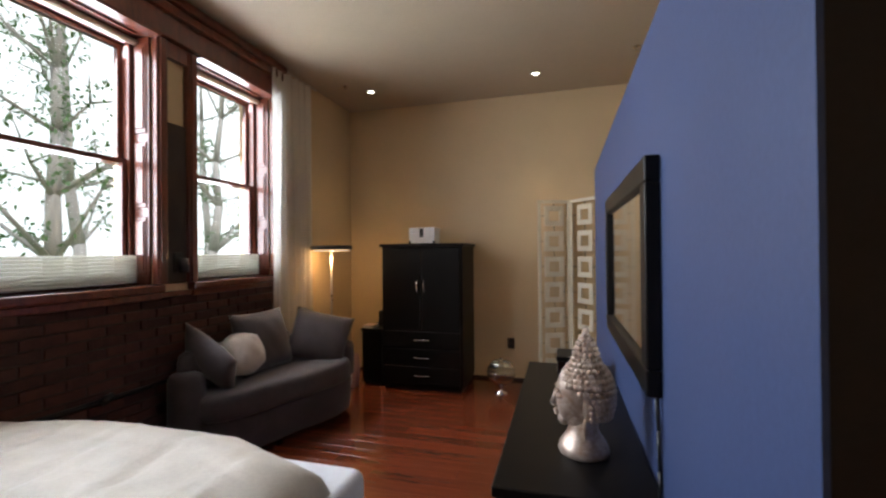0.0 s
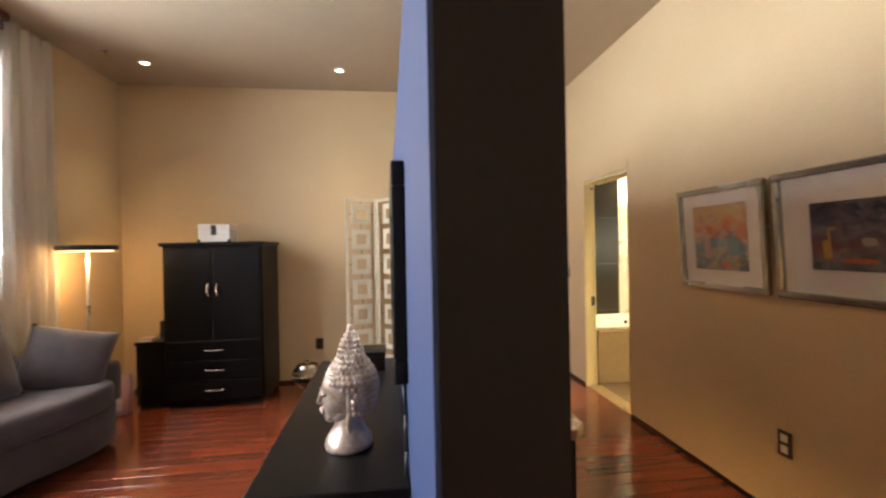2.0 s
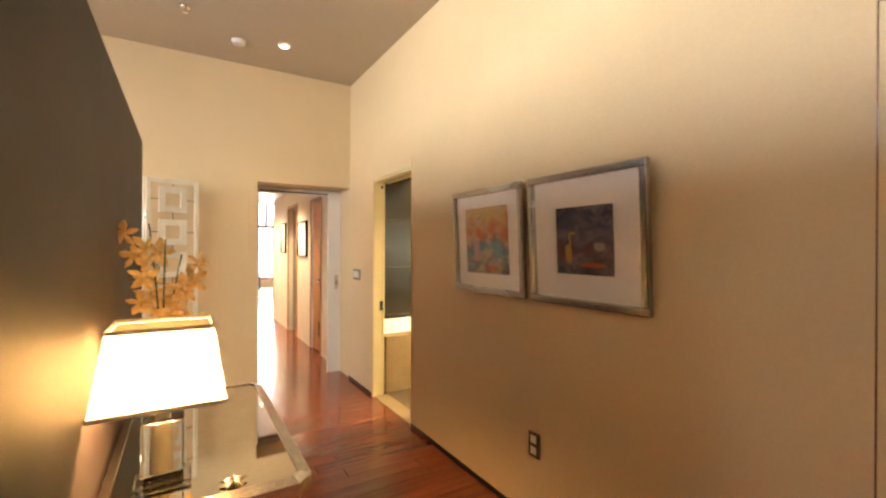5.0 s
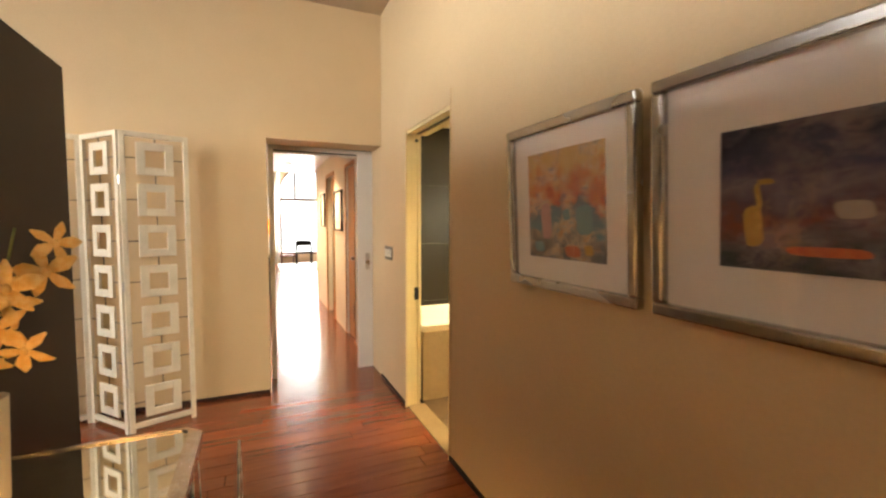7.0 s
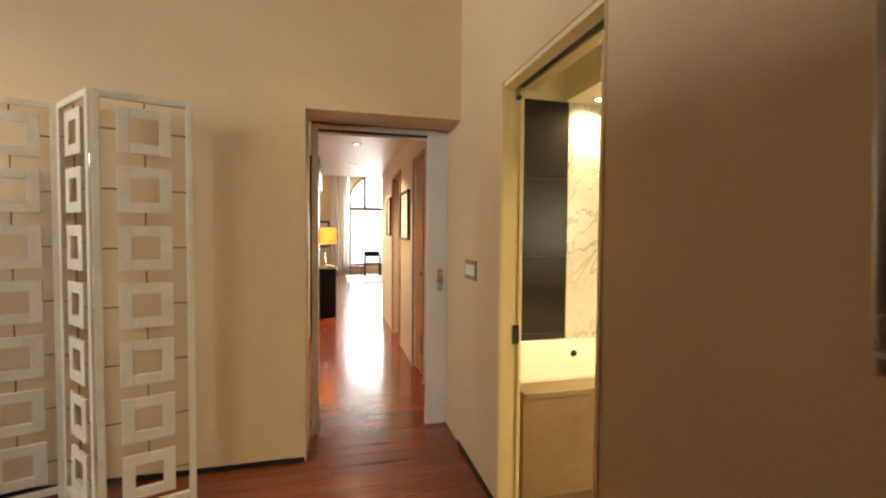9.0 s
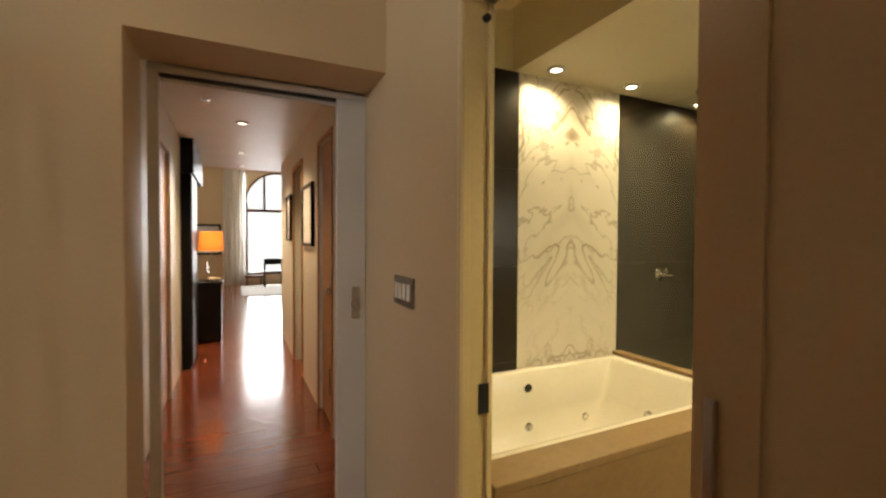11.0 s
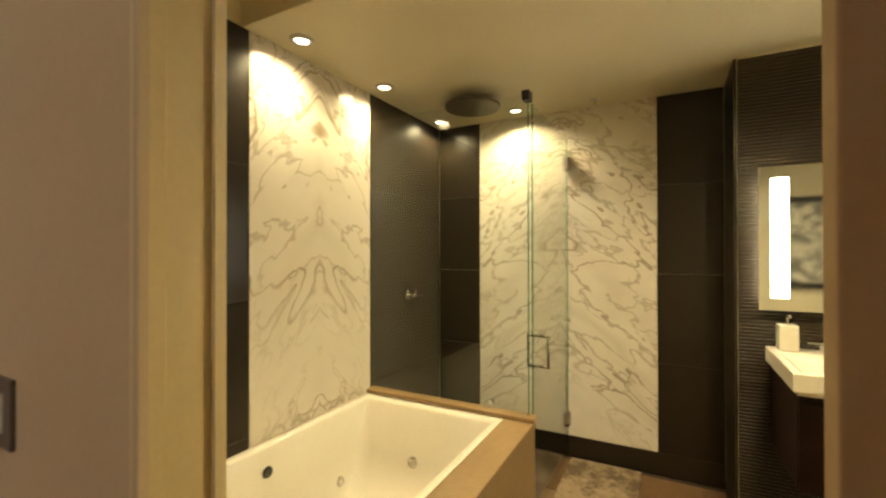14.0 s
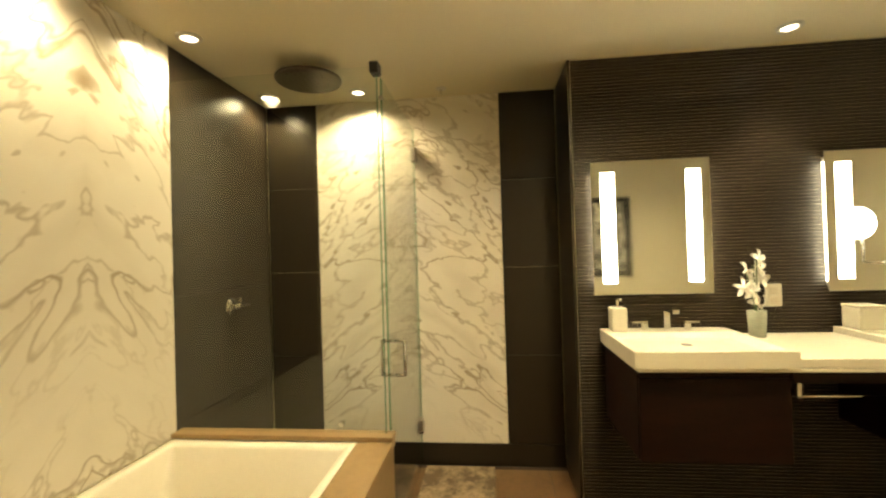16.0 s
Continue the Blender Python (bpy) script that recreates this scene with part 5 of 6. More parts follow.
picture(2.102, 2.777, (2.237, 2.647, 1.299, 1.695), A1, (((2.507, 2.567, 1.370, 1.505), M_PATCHPINK), ((2.292, 2.372, 1.390, 1.490), M_PATCHTEAL), ((2.487, 2.532, 1.520, 1.565), M_PATCHRED), ((2.402, 2.442, 1.440, 1.480), M_PATCHTEAL), ((2.292, 2.332, 1.320, 1.355), M_PATCHGOLD), ((2.352, 2.432, 1.310, 1.350), M_PATCHRED), ((2.552, 2.612, 1.320, 1.360), M_PATCHTEAL)), "orange watercolour in a pewter frame with cream mat")
picture(1.382, 2.052, (1.552, 1.872, 1.330, 1.642), A2, (((1.777, 1.817, 1.380, 1.470), M_PATCHGOLD), ((1.782, 1.794, 1.460, 1.520), M_PATCHGOLD), ((1.757, 1.788, 1.515, 1.527), M_PATCHGOLD), ((1.592, 1.652, 1.440, 1.475), M_PATCHCREAM), ((1.592, 1.732, 1.365, 1.385), M_PATCHRED)), "stormy watercolour in a pewter frame with cream mat")
wall_plate("socket", "brown double socket low on the passage wall", (2.343, 2.35, 2.012, 2.092, 0.352, 0.482), M_BROWNPLATE, [(2.339, 2.3435, 2.032, 2.072, z, z + 0.04) for z in (0.369, 0.427)], "outlet", M_COUNTER)
wall_plate("switch_plate", "four-gang brushed switch plate with white rockers", (2.343, 2.35, 4.658, 4.873, 1.109, 1.225), M_PLASTER, [(2.336, 2.3435, y, y + 0.028, 1.135, 1.201) for y in (4.683, 4.728, 4.773, 4.818)], "rocker", M_COUNTER)

# ---- openings of the passage ----
solid("baseboard_east", bx(bx(B(2.342, 2.35, 0.775, 3.475, 0.0, 0.03), 2.342, 2.35, 4.32, 5.0, 0, 0.03), 2.342, 2.35, -1.6, -0.86, 0, 0.03), M_ESPRESSO, kind="structure")
solid("baseboard_north", B(-2.36, 1.385, 4.992, 5.0, 0.0, 0.03), M_ESPRESSO, kind="structure")
solid("baseboard_partition", B(0.545, 0.551, 0.59, 3.61, 0, 0.05), M_BLACK, kind="structure")
t = thing("door_1", (2.43, 3.52, 0), "pocket door slid back into the passage wall", "door", kind="structure")
part("door_leaf", B(2.435, 2.468, 3.3, 3.627, 0.006, 2.085, 0.003), M_WALL, t)
part("pull", B(2.422, 2.435, 3.580, 3.600, 0.92, 1.12, 0.003), M_STEEL, t, "slim steel pull")
bm = B(2.346, 2.375, 4.285, 4.3145, 0, 2.10, 0.002)
bx(bm, 2.375, 2.415, 4.292, 4.3145, 0, 2.10)
bx(bm, 2.445, 2.462, 4.292, 4.3145, 0, 2.10)
bx(bm, 2.415, 2.445, 4.302, 4.3145, 0, 2.10)
part("jamb", bm, M_JAMB, t, "yellow-cream jamb with a door slot")
part("strike_plate", bx(B(2.412, 2.450, 4.289, 4.2922, 0.835, 0.93, 0.001), 2.424, 2.438, 4.2882, 4.289, 0.865, 0.90), M_MATT, t, "dark strike plate")
part("stop", C((2.43, 4.292, 2.045), (2.43, 4.278, 2.045), 0.012, seg=14), M_MATT, t)
bm = B(2.35, 2.41, 3.485, 4.285, 2.085, 2.108)
bx(bm, 2.45, 2.51, 3.485, 4.285, 2.085, 2.108)
part("head_lining", bm, M_JAMB, t)
part("track", B(2.41, 2.45, 3.485, 4.285, 2.095, 2.108), M_MATT, t)
part("corner_bead", B(2.342, 2.352, 3.473, 3.481, 0, 2.195), M_WALL, t)
part("casing", B(2.338, 2.352, 4.278, 4.29, 0, 2.112, 0.002), M_WALL, t)
part("threshold", B(2.36, 2.5, 3.485, 4.29, -0.016, 0.006, 0.002), M_STONE, t)
# hall doorway
t = thing("door_2", (1.88, 5.3, 0), "doorway to the hall with a recessed pocket door", "door", kind="structure")
part("jamb", B(2.20, 2.348, 5.325, 5.365, 0, 2.075, 0.003), M_WHITE, t)
part("jamb", B(1.412, 1.455, 5.325, 5.365, 0, 2.075, 0.003), M_WHITE, t)
bm = B(1.412, 2.348, 5.321, 5.365, 2.075, 2.10)
bx(bm, 1.41, 2.35, 5.365, 5.40, 2.05, HB)
part("header", bm, M_WHITE, t)
part("track", B(1.455, 2.20, 5.335, 5.355, 2.062, 2.075), M_MATT, t)
part("pull", B(2.275, 2.315, 5.316, 5.325, 0.97, 1.13, 0.003), M_STEEL, t, "recessed steel pull")
part("casing", B(1.313, 1.393, 4.994, 5.0, 0.0, 2.112), M_WALL, t)
# closet
t = thing("door_3", (2.43, 0.8, 0), "closet opening with a white sliding door edge", "door", kind="structure")
part("jamb", B(2.353, 2.40, 0.727, 0.757, 0, 2.11, 0.002), M_WALL, t)
part("sliding_leaf", B(2.41, 2.445, 0.70, 0.86, 0.01, 2.09, 0.003), M_WHITE, t)
part("head_lining", B(2.353, 2.50, -0.85, 0.727, 2.095, 2.114), M_MAHOG, t)
part("jamb", B(2.352, 2.358, 0.753, 0.765, 0, 2.12), M_MAHOG, t)
t = thing("closet_shelf", (3.0, 0.2, 1.8), "white closet shelf with a hanging rod below", "shelf")
part("board", B(2.62, 3.3, 0.48, 0.87, 1.80, 1.825, 0.003), M_WHITE, t)
part("hanging_rod", C((2.62, 0.65, 1.74), (3.3, 0.65, 1.74), 0.014), M_CHROME, t, smooth=True)
part("bracket", B(3.28, 3.3, 0.53, 0.87, 1.6, 1.80), M_WHITE, t)
M_CLOTH = [surface("cloth_white", (0.62, 0.58, 0.54), (0.72, 0.68, 0.64), 0.85, scale=6, bump=0.3), surface("cloth_pink", (0.52, 0.34, 0.30), (0.60, 0.42, 0.38), 0.85, scale=6, bump=0.3), surface("cloth_dark", (0.03, 0.03, 0.035), (0.05, 0.05, 0.055), 0.85, scale=6, bump=0.3)]


def shirt(x, mat, drop, label):
    t = thing("hanging_shirt", (x, 0.65, 1.72), label, "shirt", "clothes in the closet")
    bm = bmesh.new()
    pts = [(x, 0.65 + 0.02 * math.sin(a), 1.765 + 0.03 * math.cos(a)) for a in [k * 0.5 for k in range(-2, 8)]]
    for p, q in zip(pts, pts[1:]):
        cyl(bm, p, q, 0.003, seg=6)
    for s in (1, -1):
        cyl(bm, (x, 0.65, 1.73), (x, 0.65 + s * 0.19, 1.66), 0.006, seg=6)
    part("hanger", bm, M_CHROME, t)
    bm = bmesh.new()
    stages = ((0.05, 1.725, 0.02), (0.20, 1.66, 0.03), (0.205, 1.45, 0.035), (0.20, 1.2, 0.04), (0.21, drop, 0.045))
    n = 24
    rings = []
    for hw, z, th in stages:
        rings.append([bm.verts.new((x + (th + 0.012 * math.sin(5 * a + 9 * z)) * math.sin(a), 0.65 + hw * math.cos(a), z)) for a in [2 * math.pi * k / n for k in range(n)]])
    for ra, rb in zip(rings, rings[1:]):
        for i in range(n):
            bm.faces.new((ra[i], ra[(i + 1) % n], rb[(i + 1) % n], rb[i]))
    part("fabric", bm, mat, t, smooth=True)


for i, x in enumerate((2.70, 2.79, 2.88, 2.97, 3.06, 3.15, 3.24)):
    k = (2, 0, 2, 1, 2, 2, 0)[i]
    shirt(x, M_CLOTH[k], 0.92 + 0.05 * (i % 3), ("white shirt on a chrome hanger", "dusty pink shirt on a chrome hanger", "black garment on a chrome hanger")[(0, 1, 2).index(k)])
for x, w, h, mat, lab in ((2.68, 0.12, 0.13, M_PATCHRED, "red storage box on the closet shelf"), (2.85, 0.10, 0.26, M_PATCHGOLD, "mustard storage box on the closet shelf"), (3.02, 0.14, 0.18, M_SCREEN, "cream storage box on the closet shelf")):
    t = thing("storage_box", (x, 0.70, 1.825), lab, "box")
    part("body", B(x - w / 2, x + w / 2, 0.57, 0.83, 1.826, 1.826 + h * 0.7, 0.004), mat, t)
    part("lid", B(x - w / 2 - 0.003, x + w / 2 + 0.003, 0.567, 0.833, 1.826 + h * 0.7, 1.826 + h, 0.004), mat, t)

# ---- recessed lamps ----
def downlight(x, y, z, bulb, label="recessed round ceiling lamp, lit"):
    t = thing("downlight", (x, y, z), label, "downlight", "recessed ceiling lamps")
    part("trim_ring", lathe(bmesh.new(), (x, y, z - 0.012), ((0.034, 0.006), (0.036, 0.0), (0.05, 0.0), (0.056, 0.006), (0.056, 0.012), (0.034, 0.012))), M_WHITE, t, smooth=True)
    part("lamp_face", lathe(bmesh.new(), (x, y, z - 0.008), ((0.001, 0.0), (0.034, 0.002), (0.034, 0.006))), bulb, t, "lit lamp face")


for x, y in ((-1.89, 4.406), (-0.113, 4.435), (1.528, 4.385)):
    downlight(x, y, H, M_BULB)
downlight(2.95, 0.2, 2.62, M_BULB)
for x, y in ((1.81, 7.46), (1.82, 8.95), (1.85, 10.0)):
    downlight(x, y, HB, M_BULBH)
solid("smoke_detector", lathe(bmesh.new(), (1.17, 4.50, H - 0.035), ((0.03, 0.0), (0.05, 0.006), (0.06, 0.035))), M_WHITE, "round white smoke detector on the ceiling", "smoke detector", smooth=True)
for x, y, z in ((-2.10, 4.20, H), (0.77, 4.13, H), (1.55, 6.86, HB)):
    t = thing("sprinkler_head", (x, y, z), "small white ceiling sprinkler head", "sprinkler", "ceiling sprinklers")
    part("escutcheon", lathe(bmesh.new(), (x, y, z - 0.008), ((0.028, 0.0), (0.034, 0.004), (0.034, 0.008))), M_CHROME, t, smooth=True)
    part("nozzle", C((x, y, z - 0.04), (x, y, z - 0.006), 0.008, seg=10), M_CHROME, t)
    part("deflector", C((x, y, z - 0.043), (x, y, z - 0.040), 0.018, seg=14), M_CHROME, t)

# ---- hall ----
t = thing("door_4", (2.42, 6.44, 0), "closed oak door with a vent grille in the hall", "door", kind="structure")
part("door_leaf", B(2.375, 2.415, 6.20, 6.68, 0.01, 2.10, 0.003), M_DOOR, t)
part("casing", bx(bx(B(2.342, 2.352, 6.15, 6.185, 0, 2.15), 2.342, 2.352, 6.695, 6.73, 0, 2.15), 2.342, 2.352, 6.185, 6.695, 2.115, 2.15), M_DOOR, t)
part("knob", ball(bmesh.new(), (2.34, 6.26, 1.0), 0.026), M_STEEL, t, smooth=True)
bm = B(2.368, 2.375, 6.24, 6.36, 0.22, 0.42)
for k in range(8):
    bx(bm, 2.360, 2.368, 6.25, 6.35, 0.235 + k * 0.023, 0.245 + k * 0.023)
part("vent_grille", bm, M_BROWNPLATE, t, "brown vent grille")
t = thing("door_5", (2.42, 7.93, 0), "glazed hall door in a steel-grey frame", "door", kind="structure")
part("casing", bx(bx(B(2.335, 2.36, 7.57, 7.62, 0, 2.17, 0.003), 2.335, 2.36, 8.25, 8.30, 0, 2.17, 0.003), 2.335, 2.36, 7.62, 8.25, 2.12, 2.17), M_DOOR, t)
part("door_leaf", B(2.42, 2.45, 7.625, 8.245, 0.01, 2.11), M_PLASTER, t)
part("handle", B(2.40, 2.42, 7.68, 7.70, 0.95, 1.1, 0.003), M_STEEL, t)


def hall_picture(y0, y1, z0, z1, label, x=2.35, d=-1, group="framed pictures in the hall"):
    t = thing("framed_picture", (x, (y0 + y1) / 2, z0), label, "picture", group)
    w = 0.025
    for nm, b in (("frame_top", (y0, y1, z1 - w, z1)), ("frame_bottom", (y0, y1, z0, z0 + w)), ("frame_side", (y0, y0 + w, z0 + w, z1 - w)), ("frame_side", (y1 - w, y1, z0 + w, z1 - w))):
        part(nm, B(x, x + d * 0.03, *b, 0.003), M_BLACK, t)
    part("print", B(x, x + d * 0.012, y0 + w, y1 - w, z0 + w, z1 - w), M_SHEET, t, "pale print")


hall_picture(6.90, 7.48, 1.31, 1.86, "white print in a thin black frame in the hall")
hall_picture(8.45, 8.85, 1.35, 1.90, "narrow print in a thin black frame in the hall")
t = thing("door_6", (1.1, 6.1, 0), "closed brown oak door off the hall", "door", kind="structure")
part("door_leaf", B(1.19, 1.225, 6.655, 7.445, 0.01, 2.09, 0.003), M_DOOR, t)
part("casing", bx(bx(B(1.238, 1.252, 6.60, 6.65, 0, 2.15), 1.238, 1.252, 7.45, 7.50, 0, 2.15), 1.238, 1.252, 6.65, 7.45, 2.1, 2.15), M_WHITE, t)
t = thing("tall_cabinet", (1.33, 8.6, 0), "tall black built-in cabinet along the hall", "cabinet")
part("body", B(1.242, 1.33, 8.34, 8.98, 0.0, 2.05, 0.004), M_BLACK, t)
part("door", B(1.33, 1.345, 8.345, 8.655, 0.03, 2.04, 0.003), M_BLACK, t)
part("door", B(1.33, 1.345, 8.665, 8.975, 0.03, 2.04, 0.003), M_BLACK, t)
solid("hall_bulkhead", B(1.242, 1.36, 8.36, 9.74, 2.06, HB - 0.002, 0.004), M_BLACK, "black bulkhead over the hall cabinet", "bulkhead", "structure")
t = thing("sideboard", (1.42, 9.75, 0), "small black sideboard at the hall's end", "sideboard")
part("body", B(1.25, 1.585, 9.52, 9.98, 0.03, 0.765, 0.004), M_BLACK, t)
part("top", B(1.245, 1.60, 9.51, 9.99, 0.765, 0.795, 0.004), M_BLACK, t)
part("plinth", B(1.26, 1.57, 9.54, 9.96, 0, 0.03), M_BLACK, t)
table_lamp(1.46, 9.74, 0.795, 1.20, 1.475, (0.15, 0.15), (0.128, 0.128), M_ORANGESHADE, "table lamp with a lit amber shade on the sideboard", ((0.07, 0.07, 0.82, M_CHROME), (0.045, 0.045, 1.05, M_ACRYLIC), (0.015, 0.015, 1.12, M_STEEL)))
solid("bowl", lathe(bmesh.new(), (1.50, 9.60, 0.795), ((0.03, 0.0), (0.06, 0.02), (0.085, 0.06), (0.08, 0.06), (0.055, 0.022), (0.02, 0.01))), M_SCREEN, "cream bowl on the sideboard", "bowl", smooth=True)
t = thing("oak_cupboard", (2.55, 10.7, 0), "tall pale oak cupboard past the hall's end", "cupboard")
part("body", B(2.53, 2.95, 10.5, 10.84, 0.0, 2.12, 0.004), M_DOOR, t)
part("door", B(2.515, 2.53, 10.505, 10.835, 0.03, 2.10, 0.003), M_DOOR, t)
t = thing("framed_picture", (2.5, 10.6, 1.5), "small dark picture on the oak cupboard", "picture")
part("frame", B(2.49, 2.514, 10.55, 10.75, 1.40, 1.75, 0.003), M_BLACK, t)

# ---- living room beyond ----
t = thing("arched_window", (2.96, 17.25, 0.35), "arched mahogany window bright with daylight", "window", kind="structure")
cx, r, sp = 2.96, 0.94, 2.45
bm = bmesh.new()
arc = [(cx + r * math.cos(math.pi * k / 20), sp + r * math.sin(math.pi * k / 20)) for k in range(21)]
for (xa, za), (xb, zb) in zip(arc, arc[1:]):
    cyl(bm, (xa, 17.28, za), (xb, 17.28, zb), 0.055, seg=8)
bx(bm, cx - r, cx - r + 0.09, 17.22, 17.34, 0.35, sp)
bx(bm, cx + r - 0.09, cx + r, 17.22, 17.34, 0.35, sp)
part("window_frame", bm, M_MAHOG, t)
part("transom", B(cx - r, cx + r, 17.22, 17.34, 2.17, 2.26), M_MAHOG, t)
part("mullion", B(2.53, 2.60, 17.24, 17.32, 2.26, 3.26), M_MAHOG, t)
part("mullion", B(3.32, 3.39, 17.24, 17.32, 2.26, 3.26), M_MAHOG, t)
part("window_sill", B(cx - r, cx + r, 17.10, 17.34, 0.30, 0.37), M_MAHOG, t)
g = part("pane", B(cx - r + 0.02, cx + r - 0.02, 17.275, 17.285, 0.37, 3.3), M_GLASS, t)
g.visible_shadow = False
drape("curtain", 17.06, 1.45, 2.05, 0.012, 3.4, 6, 0.05, M_SHEER, "long sheer white curtain beside the arched window", axis="x")
solid("curtain_rod", C((1.35, 17.06, 3.42), (4.2, 17.06, 3.42), 0.012), M_STEEL, "steel curtain rod over the arched window", "curtain rod", smooth=True)
t = thing("framed_picture", (1.0, 17.19, 1.0), "large white print in a black frame", "picture")
part("frame", bx(bx(bx(B(0.6, 1.4, 17.16, 17.2, 1.72, 1.78), 0.6, 1.4, 17.16, 17.2, 0.9, 0.96), 0.6, 0.66, 17.16, 17.2, 0.96, 1.72), 1.34, 1.4, 17.16, 17.2, 0.96, 1.72), M_BLACK, t)
part("print", B(0.66, 1.34, 17.18, 17.2, 0.96, 1.72), M_SHEET, t)
solid("rug", B(1.9, 4.2, 14.3, 16.9, 0.0, 0.012, 0.004), M_RUG, "large pale rug in the living room", "rug")


def armchair(cx, cy):
    t = thing("armchair", (cx, cy, 0.012), "dark wooden armchair by the arched window", "chair")
    for x in (-0.24, 0.24):
        for y, h in ((-0.22, 0.64), (0.22, 0.78)):
            part("leg", B(cx + x - 0.02, cx + x + 0.02, cy + y - 0.02, cy + y + 0.02, 0.012, h, 0.003), M_BLACK, t)
        part("armrest", B(cx + x - 0.03, cx + x + 0.03, cy - 0.26, cy + 0.24, 0.64, 0.67, 0.005), M_BLACK, t)
    part("seat", B(cx - 0.25, cx + 0.25, cy - 0.24, cy + 0.22, 0.40, 0.46, 0.015), M_BLACK, t)
    part("backrest", B(cx - 0.22, cx + 0.22, cy + 0.20, cy + 0.23, 0.62, 0.80, 0.006), M_BLACK, t)


armchair(2.75, 16.35)
t = thing("low_bench", (2.3, 16.9, 0), "low mahogany bench under the arched window", "bench")
part("seat", B(2.0, 2.5, 16.7, 17.0, 0.24, 0.30, 0.005), M_MAHOG, t)
for x in (2.04, 2.42):
    part("leg", B(x, x + 0.04, 16.73, 16.97, 0.012, 0.24), M_MAHOG, t)

# ---- bathroom ----
# The last fixture, at (3.7, 3.2), is added to go with the fill lamp.
for x, y in ((3.516, 5.24), (4.165, 5.238), (4.934, 5.271), (4.952, 4.677), (4.526, 2.427), (3.7, 3.2)):
    downlight(x, y, HB, M_BULB)


def tub():
    x0, x1, y0, y1, z = 2.505, 4.195, 4.495, 5.384, 0.557
    t = thing("bathtub", ((x0 + x1) / 2, (y0 + y1) / 2, 0), "built-in cream whirlpool bathtub with a stone surround", "bathtub")
    bm = bmesh.new()
    stages = (
        (x0, x1, y0, y1, z - 0.03), (x0, x1, y0, y1, z - 0.004), (x0 + 0.006, x1 - 0.006, y0 + 0.006, y1 - 0.006, z),
        (x0 + 0.08, x1 - 0.065, y0 + 0.035, y1 - 0.045, z), (x0 + 0.09, x1 - 0.075, y0 + 0.045, y1 - 0.055, z - 0.012),
        (x0 + 0.13, x1 - 0.16, y0 + 0.07, y1 - 0.08, z - 0.25), (x0 + 0.17, x1 - 0.28, y0 + 0.10, y1 - 0.11, z - 0.42), (x0 + 0.25, x1 - 0.40, y0 + 0.16, y1 - 0.17, z - 0.46))
    rings = []
    for xa, xb, ya, yb, zz in stages:
        rad = 0.012 if zz > z - 0.02 else 0.07
        ring = []
        for cx, cy, a0 in ((xb - rad, yb - rad, 0), (xa + rad, yb - rad, 90), (xa + rad, ya + rad, 180), (xb - rad, ya + rad, 270)):
            for k in range(5):
                a = radians(a0 + k * 22.5)
                ring.append(bm.verts.new((cx + rad * math.cos(a), cy + rad * math.sin(a), zz)))
        rings.append(ring)
    n = len(rings[0])
    for ra, rb in zip(rings, rings[1:]):
        for i in range(n):
            bm.faces.new((ra[i], ra[(i + 1) % n], rb[(i + 1) % n], rb[i]))
    bm.faces.new(rings[-1])
    part("shell", bm, M_TUB, t, "cream acrylic shell", smooth=True)
    part("deck", B(2.505, 4.235, 4.335, 4.4945, 0.525, 0.56, 0.004), M_STONE, t, "tan limestone deck")
    part("front_panel", B(2.505, 4.228, 4.342, 4.40, 0.0, 0.525), M_STONE, t, "tan limestone front")
    part("end_panel", B(4.196, 4.228, 4.40, 5.384, 0.0, 0.545), M_STONE, t)
    part("glass_ledge", B(4.178, 4.258, 4.3355, 5.384, 0.5605, 0.582, 0.003), M_STONE, t, "limestone ledge under the glass")
    yb = y1 - 0.072
    part("overflow", lathe(bmesh.new(), (0, 0, 0), ((0.026, 0.0), (0.022, 0.008), (0.005, 0.008))), M_MATT, t, "dark overflow hole").matrix_basis = pose(3.375, yb - 0.01, 0.455, 90, 0, 0)
    for x, z2 in ((3.37, 0.215), (3.83, 0.20)):
        j = part("jet", lathe(bmesh.new(), (0, 0, 0), ((0.030, 0.0), (0.026, 0.008), (0.014, 0.010), (0.012, 0.004), (0.002, 0.004))), M_CHROME, t, "chrome whirlpool jet", smooth=True)
        j.matrix_basis = pose(x, yb - 0.022, z2, 84, 0, 0)
    j = part("jet", lathe(bmesh.new(), (0, 0, 0), ((0.030, 0.0), (0.026, 0.008), (0.014, 0.010), (0.012, 0.004), (0.002, 0.004))), M_CHROME, t, "chrome whirlpool jet", smooth=True)
    j.matrix_basis = pose(4.015, 4.95, 0.30, 0, -67, 0)


tub()
# marble panels and thresholds
solid("marble_panel_tub", B(3.346, 4.215, 5.384, 5.40, 0.56, HB - 0.001), M_MARBLE_N, "book-matched veined marble panel over the bathtub", "marble panel", "structure")
solid("marble_panel_shower", B(5.129, 5.145, 3.80, 5.028, 0.144, HB - 0.001), M_MARBLE_E, "veined marble panel on the shower wall", "marble panel", "structure")
solid("baseboard_bath", bx(B(5.127, 5.145, 3.437, 5.384, 0.0, 0.142), 4.73, 5.127, 3.42, 3.437, 0, 0.05), M_DARKTILE, kind="structure")
# tiled floor
solid("floor_bath", B(2.5, 5.145, 1.4, 5.40, -0.0175, -0.006), M_MORTAR, kind="structure")
# Stands for the marble-patterned rectangle on the floor, built as a thin mat.
t = thing("floor_rectangle", (4.78, 4.13, 0), "tan patterned floor rectangle before the shower door", "bath mat")
